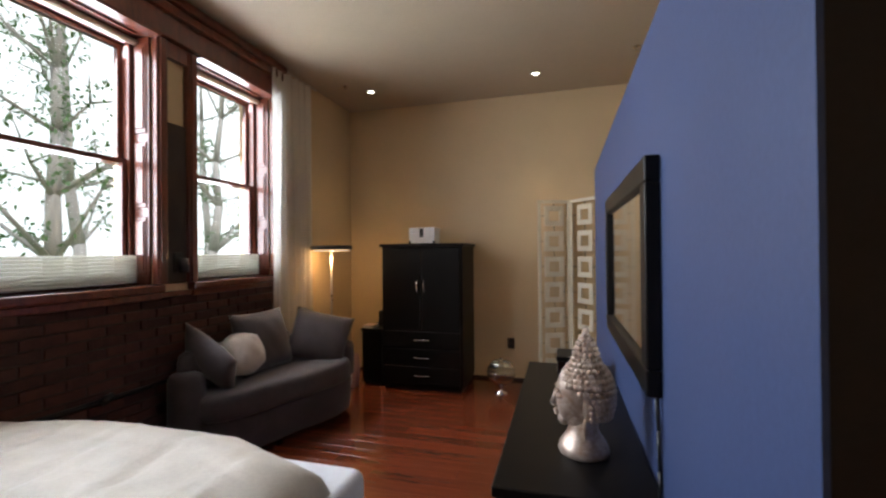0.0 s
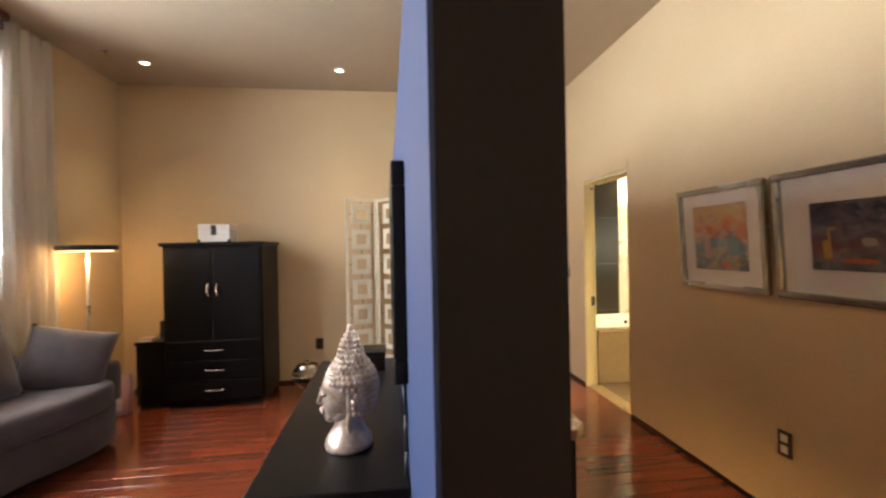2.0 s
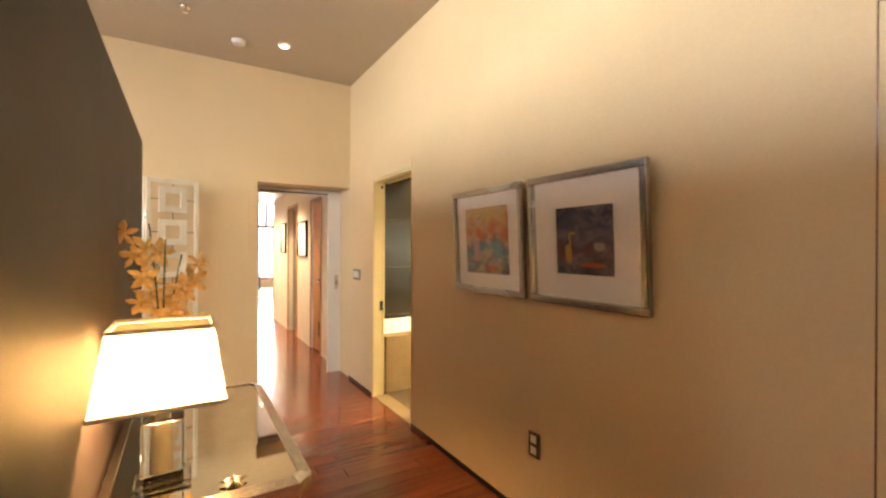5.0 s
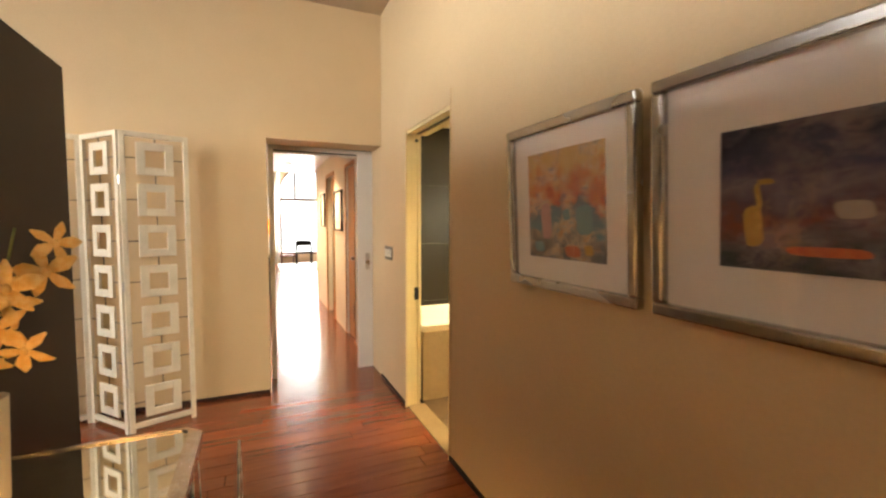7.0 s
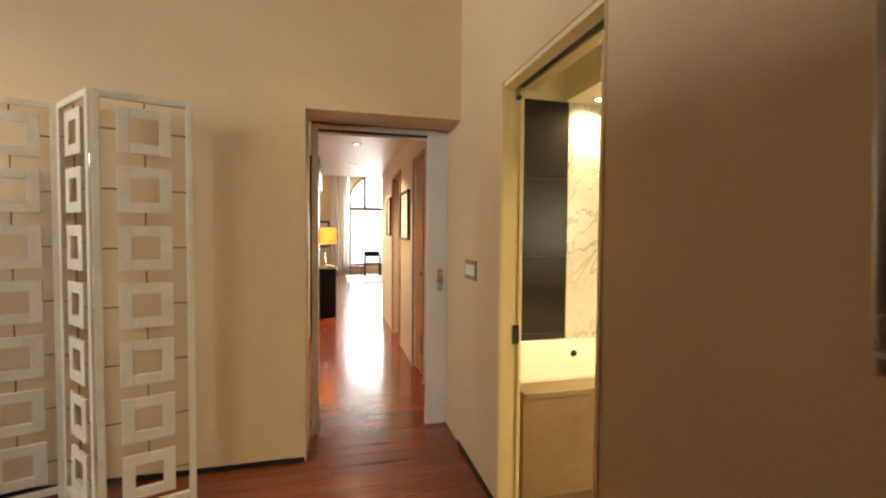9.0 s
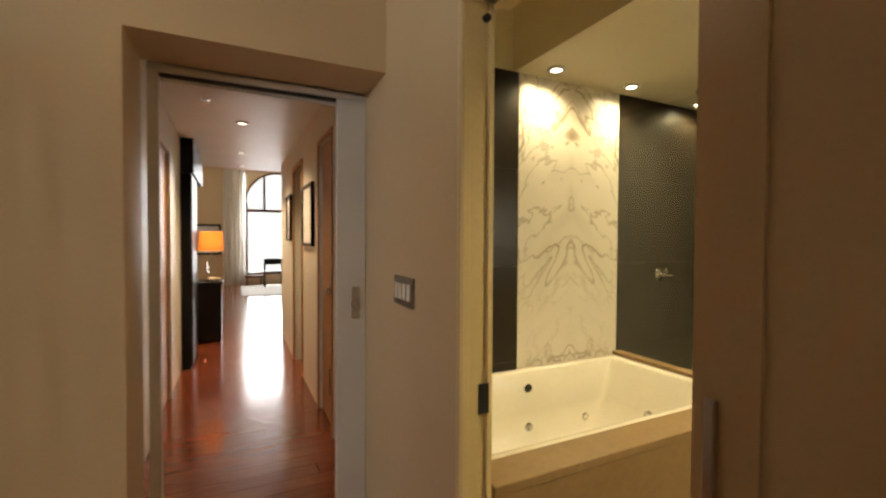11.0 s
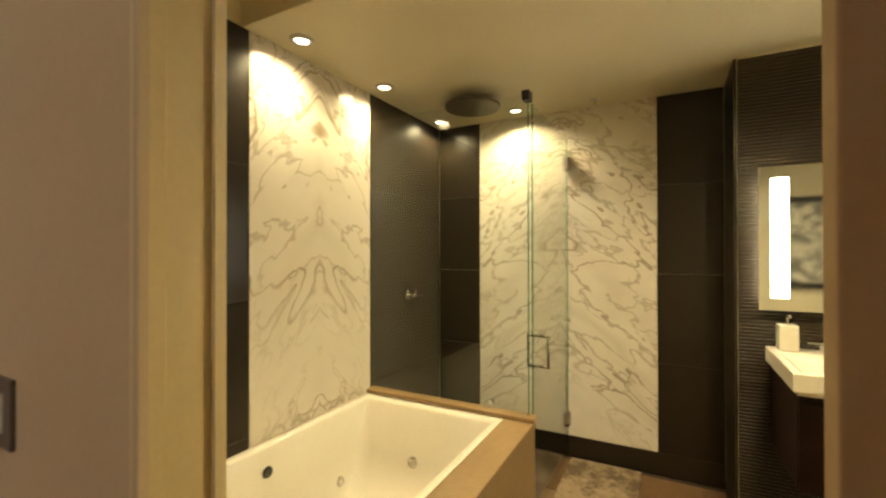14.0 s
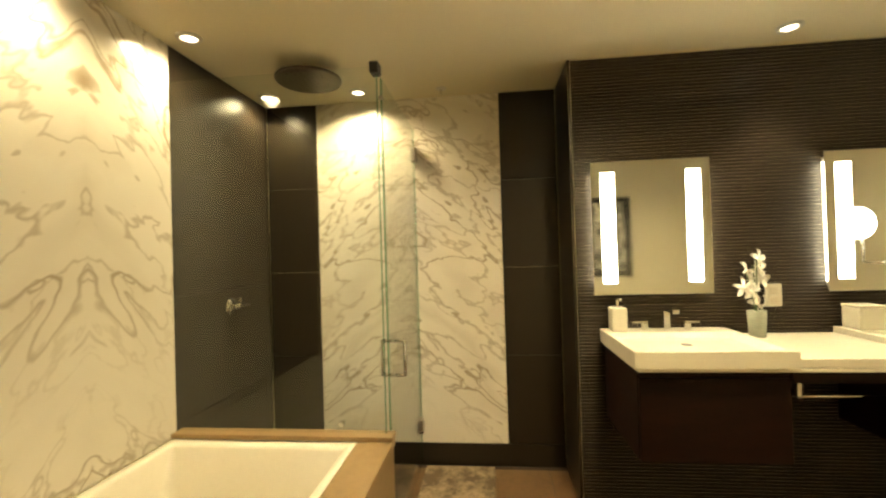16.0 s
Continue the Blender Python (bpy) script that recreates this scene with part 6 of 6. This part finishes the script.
part("mat", B(4.42, 5.09, 3.89, 4.33, 0.001, 0.014, 0.005), M_FLOORRECT, t)
solid("shower_floor", B(4.235, 5.129, 4.40, 5.384, -0.006, 0.004), M_DARKTILE, "dark tiled shower floor", "floor", "structure")


def glass_sheet(name, a, t, label):
    g = part(name, B(*a), M_SHOWER, t, label)
    g.visible_shadow = False
    return g


t = thing("shower_screen", (4.225, 4.9, 0.582), "frameless clear glass shower panel on the tub ledge", "shower screen")
glass_sheet("pane", (4.221, 4.231, 4.376, 5.383, 0.583, 2.245), t, "clear glass")
part("edge", B(4.2205, 4.2315, 4.370, 4.376, 0.583, 2.245), M_EDGE, t, "green polished glass edge")
part("bracket", B(4.20, 4.265, 4.36, 4.40, 2.21, 2.26, 0.003), M_MATT, t, "dark corner clamp")
part("stand_off", C((4.215, 4.58, 0.62), (4.24, 4.58, 0.62), 0.012, seg=12), M_CHROME, t)
t = thing("shower_door", (4.69, 4.36, 0), "frameless glass shower door with a chrome handle, closed", "shower door")
glass_sheet("pane", (4.257, 5.105, 4.356, 4.365, 0.02, 2.20), t, "clear glass")
part("edge", B(4.251, 4.257, 4.3555, 4.3655, 0.02, 2.20), M_EDGE, t, "green polished glass edge")
part("edge_strip", B(5.105, 5.111, 4.3555, 4.3655, 0.02, 2.20), M_EDGE, t)
for z in (0.265, 2.035):
    h = part("hinge", B(5.065, 5.128, 4.342, 4.378, z - 0.045, z + 0.045, 0.004), M_STEEL, t, "steel wall hinge")
bm = bmesh.new()
for s in (-1, 1):
    yy = 4.36 + s * 0.055
    cyl(bm, (4.36, yy, 0.80), (4.36, yy, 0.975), 0.008, seg=12)
    for z in (0.805, 0.970):
        cyl(bm, (4.36, 4.36 + s * 0.006, z), (4.36, yy, z), 0.008, seg=12)
part("handle", bm, M_CHROME, t, "chrome bar handle", smooth=True)
part("stop", B(4.235, 4.275, 4.352, 4.37, 2.10, 2.115), M_STEEL, t)
M_BRONZE = surface("dark_bronze", (0.05, 0.04, 0.03), (0.08, 0.065, 0.05), 0.35, 0.7, bump=0.01)
t = thing("rain_shower", (4.55, 4.83, 2.37), "large round rain shower head under the ceiling", "shower head")
part("head", lathe(bmesh.new(), (4.55, 4.83, 2.335), ((0.001, 0.0), (0.170, 0.0), (0.175, 0.006), (0.175, 0.016), (0.06, 0.03), (0.001, 0.032))), M_BRONZE, t, "dark bronze disc")
part("arm", C((4.55, 4.83, 2.36), (4.55, 4.83, HB - 0.001), 0.014), M_CHROME, t, smooth=True)
bm = bmesh.new()
for k in range(5):
    for i in range(max(1, k * 6)):
        a = 2 * math.pi * i / max(1, k * 6)
        cyl(bm, (4.55 + 0.035 * k * math.cos(a), 4.83 + 0.035 * k * math.sin(a), 2.331), (4.55 + 0.035 * k * math.cos(a), 4.83 + 0.035 * k * math.sin(a), 2.336), 0.004, seg=6)
part("nozzles", bm, M_MATT, t)
t = thing("shower_valve", (4.66, 5.36, 1.114), "chrome shower valve with a lever handle", "shower valve")
part("escutcheon", C((4.66, 5.384, 1.114), (4.66, 5.372, 1.114), 0.05), M_CHROME, t, smooth=True)
part("spindle", C((4.66, 5.374, 1.114), (4.66, 5.32, 1.114), 0.017), M_CHROME, t, smooth=True)
part("lever", bx(B(4.64, 4.76, 5.318, 5.332, 1.105, 1.123, 0.004), 4.653, 4.667, 5.318, 5.332, 1.117, 1.167, 0.003), M_CHROME, t)
t = thing("sprinkler_head", (4.99, 4.156, HB), "small chrome ceiling sprinkler head", "sprinkler", "ceiling sprinklers")
part("escutcheon", lathe(bmesh.new(), (4.99, 4.156, HB - 0.008), ((0.028, 0.0), (0.034, 0.004), (0.034, 0.008))), M_WHITE, t, smooth=True)
part("nozzle", C((4.99, 4.156, HB - 0.035), (4.99, 4.156, HB - 0.006), 0.008, seg=10), M_CHROME, t)

M_GREYGLASS = surface("grey_green_glass", (0.26, 0.27, 0.21), (0.34, 0.35, 0.28), 0.2, scale=6, bump=0)
# ribbed wall behind the basins
bm = bmesh.new()
n, pitch = 134, 0.018
for k in range(n):
    z = k * pitch
    prof = ((0.001, 0.0003), (0.0028, 0.003), (0.004, pitch / 2), (0.0028, pitch - 0.003), (0.001, pitch - 0.0003))
    a = [bm.verts.new((4.7118 - d, 1.41, z + h)) for d, h in prof]
    b = [bm.verts.new((4.7118 - d, 3.419, z + h)) for d, h in prof]
    for i in range(4):
        bm.faces.new((a[i], a[i + 1], b[i + 1], b[i]))
    bm.faces.new(b)
    bm.faces.new(a)
solid("ribbed_tile_wall", bm, M_RIB, "brown ribbed tile cladding behind the basins", "tile", "stuff")


def lit_mirror(ya, yb):
    t = thing("lit_mirror", (4.68, (ya + yb) / 2, 1.138), "frameless mirror with two lit frosted strips", "mirror", "lit mirrors over the vanity")
    part("backing_box", B(4.671, 4.7065, ya + 0.02, yb - 0.02, 1.16, 1.82), M_WHITE, t)
    part("mirror_pane", B(4.665, 4.671, ya, yb, 1.138, 1.843, 0.002), M_MIRROR, t, "bevelled mirror glass")
    for y0 in (yb - 0.119, ya + 0.048):
        part("light_strip", B(4.6625, 4.665, y0, y0 + 0.070, 1.20, 1.785), M_STRIP, t, "lit frosted strip")
    for y0 in (ya + 0.014, yb - 0.018):
        part("edge_light", B(4.675, 4.700, y0, y0 + 0.004, 1.19, 1.79), M_STRIP, t, "lit side edge")


lit_mirror(2.742, 3.339)
lit_mirror(1.60, 2.197)

t = thing("countertop", (4.43, 2.4, 0.88), "long white solid-surface vanity countertop", "countertop")
part("slab", B(4.163, 4.706, 1.45, 3.292, 0.888, 0.925, 0.004), M_COUNTER, t)
part("front_lip", B(4.158, 4.706, 1.45, 3.296, 0.872, 0.8865, 0.002), M_COUNTER, t)


def basin(ya, yb):
    t = thing("basin", (4.43, (ya + yb) / 2, 0.925), "rectangular white basin raised on the countertop", "basin", "basins on the vanity")
    x0, x1, z0, z1 = 4.153, 4.704, 0.8875, 0.958
    bm = bmesh.new()
    stages = ((x0, x1, ya, yb, z0), (x0, x1, ya, yb, z1 - 0.004), (x0 + 0.004, x1 - 0.004, ya + 0.004, yb - 0.004, z1), (x0 + 0.028, x1 - 0.13, ya + 0.028, yb - 0.028, z1), (x0 + 0.034, x1 - 0.138, ya + 0.034, yb - 0.034, z1 - 0.004), (x0 + 0.10, x1 - 0.16, ya + 0.06, yb - 0.06, z1 - 0.024), (x0 + 0.15, x1 - 0.20, ya + 0.12, yb - 0.12, z1 - 0.028))
    rings = [[bm.verts.new(p) for p in ((a, c, z), (b, c, z), (b, d, z), (a, d, z))] for a, b, c, d, z in stages]
    for ra, rb in zip(rings, rings[1:]):
        for i in range(4):
            bm.faces.new((ra[i], ra[(i + 1) % 4], rb[(i + 1) % 4], rb[i]))
    bm.faces.new(rings[-1])
    bm.faces.new(rings[0])
    part("bowl", bm, M_COUNTER, t)
    ym = (ya + yb) / 2
    part("drain", lathe(bmesh.new(), (4.41, ym, z1 - 0.029), ((0.001, 0.003), (0.022, 0.003), (0.026, 0.0))), M_BRONZE, t, "dark metal drain")
    f = thing("faucet", (4.64, ym, z1), "chrome three-hole faucet behind the basin", "faucet", "faucets on the vanity")
    bm = B(4.620, 4.652, ym - 0.016, ym + 0.016, z1, z1 + 0.120, 0.004)
    bx(bm, 4.510, 4.635, ym - 0.016, ym + 0.016, z1 + 0.098, z1 + 0.120, 0.004)
    part("spout", bm, M_CHROME, f)
    for q in (-1, 1):
        bm = C((4.640, ym + q * 0.105, z1), (4.640, ym + q * 0.105, z1 + 0.035), 0.018)
        bx(bm, 4.631, 4.649, ym + q * 0.105 - (0.060 if q < 0 else 0.014), ym + q * 0.105 + (0.060 if q > 0 else 0.014), z1 + 0.035, z1 + 0.046, 0.003)
        part("lever", bm, M_CHROME, f)


basin(2.68, 3.308)
basin(1.538, 2.158)


def vanity(ya, yb):
    t = thing("vanity_cabinet", (4.43, (ya + yb) / 2, 0.49), "wall-hung dark mahogany vanity drawer unit", "cabinet", "vanity units under the countertop")
    part("body", B(4.212, 4.706, ya, yb, 0.49, 0.871), M_VANITY, t)
    part("drawer_front", B(4.190, 4.211, ya + 0.003, yb - 0.003, 0.492, 0.838, 0.003), M_VANITY, t)
    part("finger_rail", B(4.200, 4.2115, ya + 0.003, yb - 0.003, 0.848, 0.870, 0.002), M_VANITY, t)


vanity(2.69, 3.285)
vanity(1.55, 2.145)
solid("vanity_rail", B(4.19, 4.706, 2.15, 2.685, 0.82, 0.871), M_VANITY, "dark rail under the countertop between vanity units", "rail")
t = thing("waste_trap", (4.55, 2.45, 0.70), "chrome waste trap and towel bar under the countertop", "pipe")
part("pipe", cyl(C((4.706, 2.45, 0.66), (4.52, 2.45, 0.66), 0.018), (4.52, 2.45, 0.64), (4.52, 2.45, 0.78), 0.018), M_CHROME, t, smooth=True)
part("bar", C((4.28, 2.24, 0.74), (4.28, 2.62, 0.74), 0.008), M_CHROME, t, smooth=True)
part("bracket", B(4.27, 4.29, 2.24, 2.255, 0.74, 0.826), M_CHROME, t)
part("bracket", B(4.27, 4.29, 2.605, 2.62, 0.74, 0.826), M_CHROME, t)


def soap(y):
    t = thing("soap_dispenser", (4.63, y, 0.958), "white ceramic soap dispenser with a chrome pump", "soap dispenser", "soap dispensers")
    part("bottle", B(4.590, 4.665, y - 0.038, y + 0.038, 0.958, 1.080, 0.006), M_COUNTER, t)
    bm = C((4.628, y, 1.080), (4.628, y, 1.122), 0.008)
    bx(bm, 4.570, 4.638, y - 0.006, y + 0.006, 1.117, 1.129, 0.003)
    part("pump", bm, M_CHROME, t)


soap(3.235)
t = thing("tissue_box", (4.62, 2.075, 0.958), "square white ceramic tissue holder by the basin", "tissue box")
part("body", B(4.57, 4.68, 2.015, 2.135, 0.958, 1.062, 0.006), M_COUNTER, t)
part("lid", B(4.567, 4.683, 2.012, 2.138, 1.0625, 1.075, 0.004), M_COUNTER, t)
solid("soap_dish", lathe(bmesh.new(), (4.56, 1.93, 0.958), ((0.03, 0.0), (0.05, 0.012), (0.062, 0.045), (0.056, 0.045), (0.044, 0.016), (0.005, 0.01))), M_COUNTER, "small round white dish on the basin rim", "dish", smooth=True)
orchid("orchids", 4.605, 2.575, 0.925, 0.13, 0.043, M_GREYGLASS, M_ORCHIDW, "white orchid spray in a grey-green glass vase on the countertop", 14, (0.055, 0.08), 0.25, 11, 0.055)
wall_plate("socket", "white socket plate on the ribbed tile", (4.700, 4.7085, 2.395, 2.475, 1.06, 1.178), M_COUNTER, [(4.697, 4.7005, 2.417, 2.453, z, z + 0.035) for z in (1.075, 1.125)], "outlet", M_SCREEN)
# lit magnifying mirror on an arm
t = thing("makeup_mirror", (4.56, 1.92, 1.48), "round lit magnifying mirror on a chrome arm", "mirror")
j = part("rim", lathe(bmesh.new(), (0, 0, 0), ((0.085, 0.0), (0.095, 0.006), (0.095, 0.02), (0.001, 0.02))), M_CHROME, t, smooth=True)
j.matrix_basis = pose(4.50, 1.92, 1.48, 0, -90, 0)
j = part("light_ring", lathe(bmesh.new(), (0, 0, 0), ((0.055, -0.001), (0.083, -0.002), (0.085, 0.002))), M_STRIP, t, "lit ring")
j.matrix_basis = pose(4.50, 1.92, 1.48, 0, -90, 0)
part("arm", cyl(C((4.706, 1.86, 1.27), (4.52, 1.92, 1.27), 0.008), (4.52, 1.92, 1.27), (4.52, 1.92, 1.39), 0.008), M_CHROME, t, smooth=True)
# picture that the mirror shows
t = thing("framed_print", (2.51, 2.7, 1.2), "white blossom print in a black frame", "picture")
M_BLOSSOM = surface("blossom_print", (0.06, 0.06, 0.05), (0.75, 0.72, 0.62), 0.6, scale=14, fine=40, spread=0.06)
for nm, b in (("frame_top", (2.46, 2.87, 1.85, 1.90)), ("frame_bottom", (2.46, 2.87, 1.1, 1.15)), ("frame_side", (2.46, 2.51, 1.15, 1.85)), ("frame_side", (2.82, 2.87, 1.15, 1.85))):
    part(nm, B(2.501, 2.53, *b, 0.004), M_BLACK, t)
part("print", B(2.501, 2.512, 2.51, 2.82, 1.15, 1.85), M_BLOSSOM, t)

# ---- pieces of walls and floors ----
def child(name, mesh, parent, m):
    ob = new(name, mesh)
    ob.parent = parent
    ob.matrix_basis = m
    return ob


def block_mesh(name, sx, sy, sz, bevel, material):
    bm = bx(bmesh.new(), -sx / 2, sx / 2, -sy / 2, sy / 2, -sz / 2, sz / 2)
    if bevel:
        top = [e for e in bm.edges if all(v.co.z > 0 for v in e.verts)]
        bmesh.ops.bevel(bm, geom=top, offset=bevel, segments=1, profile=0.5, affect="EDGES")
    me = bpy.data.meshes.new(name)
    bm.to_mesh(me)
    bm.free()
    me.materials.append(material)
    return me


floor_ob = bpy.data.objects["floor"]
rnd = random.Random(4)
PW = 0.118
LENGTHS = (0.9, 1.2, 1.5, 1.8)
PLANKS = {L: block_mesh("plank", L - 0.0015, PW - 0.0015, 0.018, 0.0015, M_PLANK) for L in LENGTHS}
made = 0
rest = bmesh.new()


def plank_row(y, xa, xb, picked):
    """One row of boards along x."""
    global made
    x = xa - rnd.uniform(0, 0.8)
    while x < xb:
        L = rnd.choice(LENGTHS)
        lo, hi = max(x, xa), min(x + L, xb)
        if hi - lo > 0.05:
            if lo == x and hi == x + L and picked:
                child("plank", PLANKS[L], floor_ob, pose(x + L / 2, y + PW / 2, -0.009))
            elif picked:
                key = round(hi - lo, 2)
                if key not in PLANKS:
                    PLANKS[key] = block_mesh("plank", hi - lo - 0.0015, PW - 0.0015, 0.018, 0.0015, M_PLANK)
                child("plank", PLANKS[key], floor_ob, pose((lo + hi) / 2, y + PW / 2, -0.009))
            else:
                bx(rest, lo + 0.001, hi - 0.001, y + 0.001, y + PW - 0.001, -0.018, 0)
        x += L


y = -1.6
while y < 5.30:
    plank_row(y, -2.52, 2.40, y > 0.6)
    y += PW
while y < 9.6:
    plank_row(y, 1.24, 2.42, True)
    y += PW
while y < 17.1:
    plank_row(y, -0.5, 6.1, False)
    y += PW
for yy in range(8):
    bx(rest, 2.41, 4.3, -1.6 + yy * 0.32, -1.28 + yy * 0.32 - 0.002, -0.018, 0)
for yy in range(8):
    bx(rest, 0.3, 1.24, 5.42 + yy * 0.45, 5.42 + yy * 0.45 + 0.448, -0.018, 0)
rest_ob = mesh_object("plank_rest", rest, M_PLANKREST)
rest_ob.parent = floor_ob
tagged(rest_ob, "further reddish-brown floor boards", kind="stuff")

# bricks under the windows
wall_w = bpy.data.objects["wall_west"]
BW, BH = 0.205, 0.054
solid("mortar_bed", B(-2.5205, -2.512, -1.6, 3.63, 0, 1.175), M_MORTAR, kind="structure")
brick = block_mesh("brick", BH, BW, 0.014, 0.003, M_BRICK)
half = block_mesh("brick", BH, BW / 2 - 0.005, 0.014, 0.003, M_BRICK)
far = bmesh.new()
for r in range(18):
    z = 0.035 + r * 0.065
    y = 3.51 - (0.11 if r % 2 else 0.0)
    while y > -1.5:
        jit = rnd.uniform(-0.0025, 0.0025)
        if y > 0.95:
            ob = child("brick", brick, wall_w, pose(-2.508 + jit, y, z, 0, 90, 0) @ pose(0, 0, 0, 0, 0, rnd.uniform(-0.5, 0.5)))
        else:
            bx(far, -2.515, -2.501, y - BW / 2, y + BW / 2, z - BH / 2, z + BH / 2)
        y -= BW + 0.011
    if r % 2:
        child("brick", half, wall_w, pose(-2.508, 3.56, z, 0, 90, 0))
o = mesh_object("brick_rest", far, M_BRICK)
o.parent = wall_w
tagged(o, "dark red bricks further along", kind="stuff")

# bathroom wall tiles
wall_b = bpy.data.objects["wall_bath"]


def tiles(plane, at, a0, a1, z0, z1, tw, th, face):
    """Dark tiles on a wall; plane 'y' runs along x, plane 'x' runs along y."""
    cols, rows = max(1, round((a1 - a0) / tw)), max(1, round((z1 - z0) / th))
    w, h = (a1 - a0) / cols, (z1 - z0) / rows
    me = block_mesh("tile", w - 0.0014, h - 0.0014, 0.014, 0.0006, M_DARKTILE)
    for i in range(cols):
        for j in range(rows):
            a, z = a0 + (i + 0.5) * w, z0 + (j + 0.5) * h
            turn = {"y-": (90, 0, 0), "x-": (90, 0, -90), "y+": (90, 0, 180)}[plane]
            p = (a, at, z) if plane[0] == "y" else (at, a, z)
            child("tile", me, wall_b, pose(*p, *turn))


tiles("y-", 5.392, 2.51, 3.344, 0.0, HB, 0.9, 0.605, 1)
tiles("y-", 5.392, 4.217, 5.129, 0.0, HB, 0.9, 0.605, 1)
tiles("x-", 5.137, 5.030, 5.383, 0.144, HB, 0.36, 0.57, 1)
tiles("x-", 5.137, 3.438, 3.798, 0.144, HB, 0.30, 0.57, 1)
tiles("y+", 3.428, 4.714, 5.127, 0.05, HB, 0.32, 0.59, 1)
floor_b = bpy.data.objects["floor_bath"]
ft = block_mesh("tile", 0.427, 0.427, 0.012, 0.0015, M_FLOORTILE)
for i in range(6):
    for j in range(9):
        child("tile", ft, floor_b, pose(2.72 + i * 0.43, 1.62 + j * 0.43, -0.006))
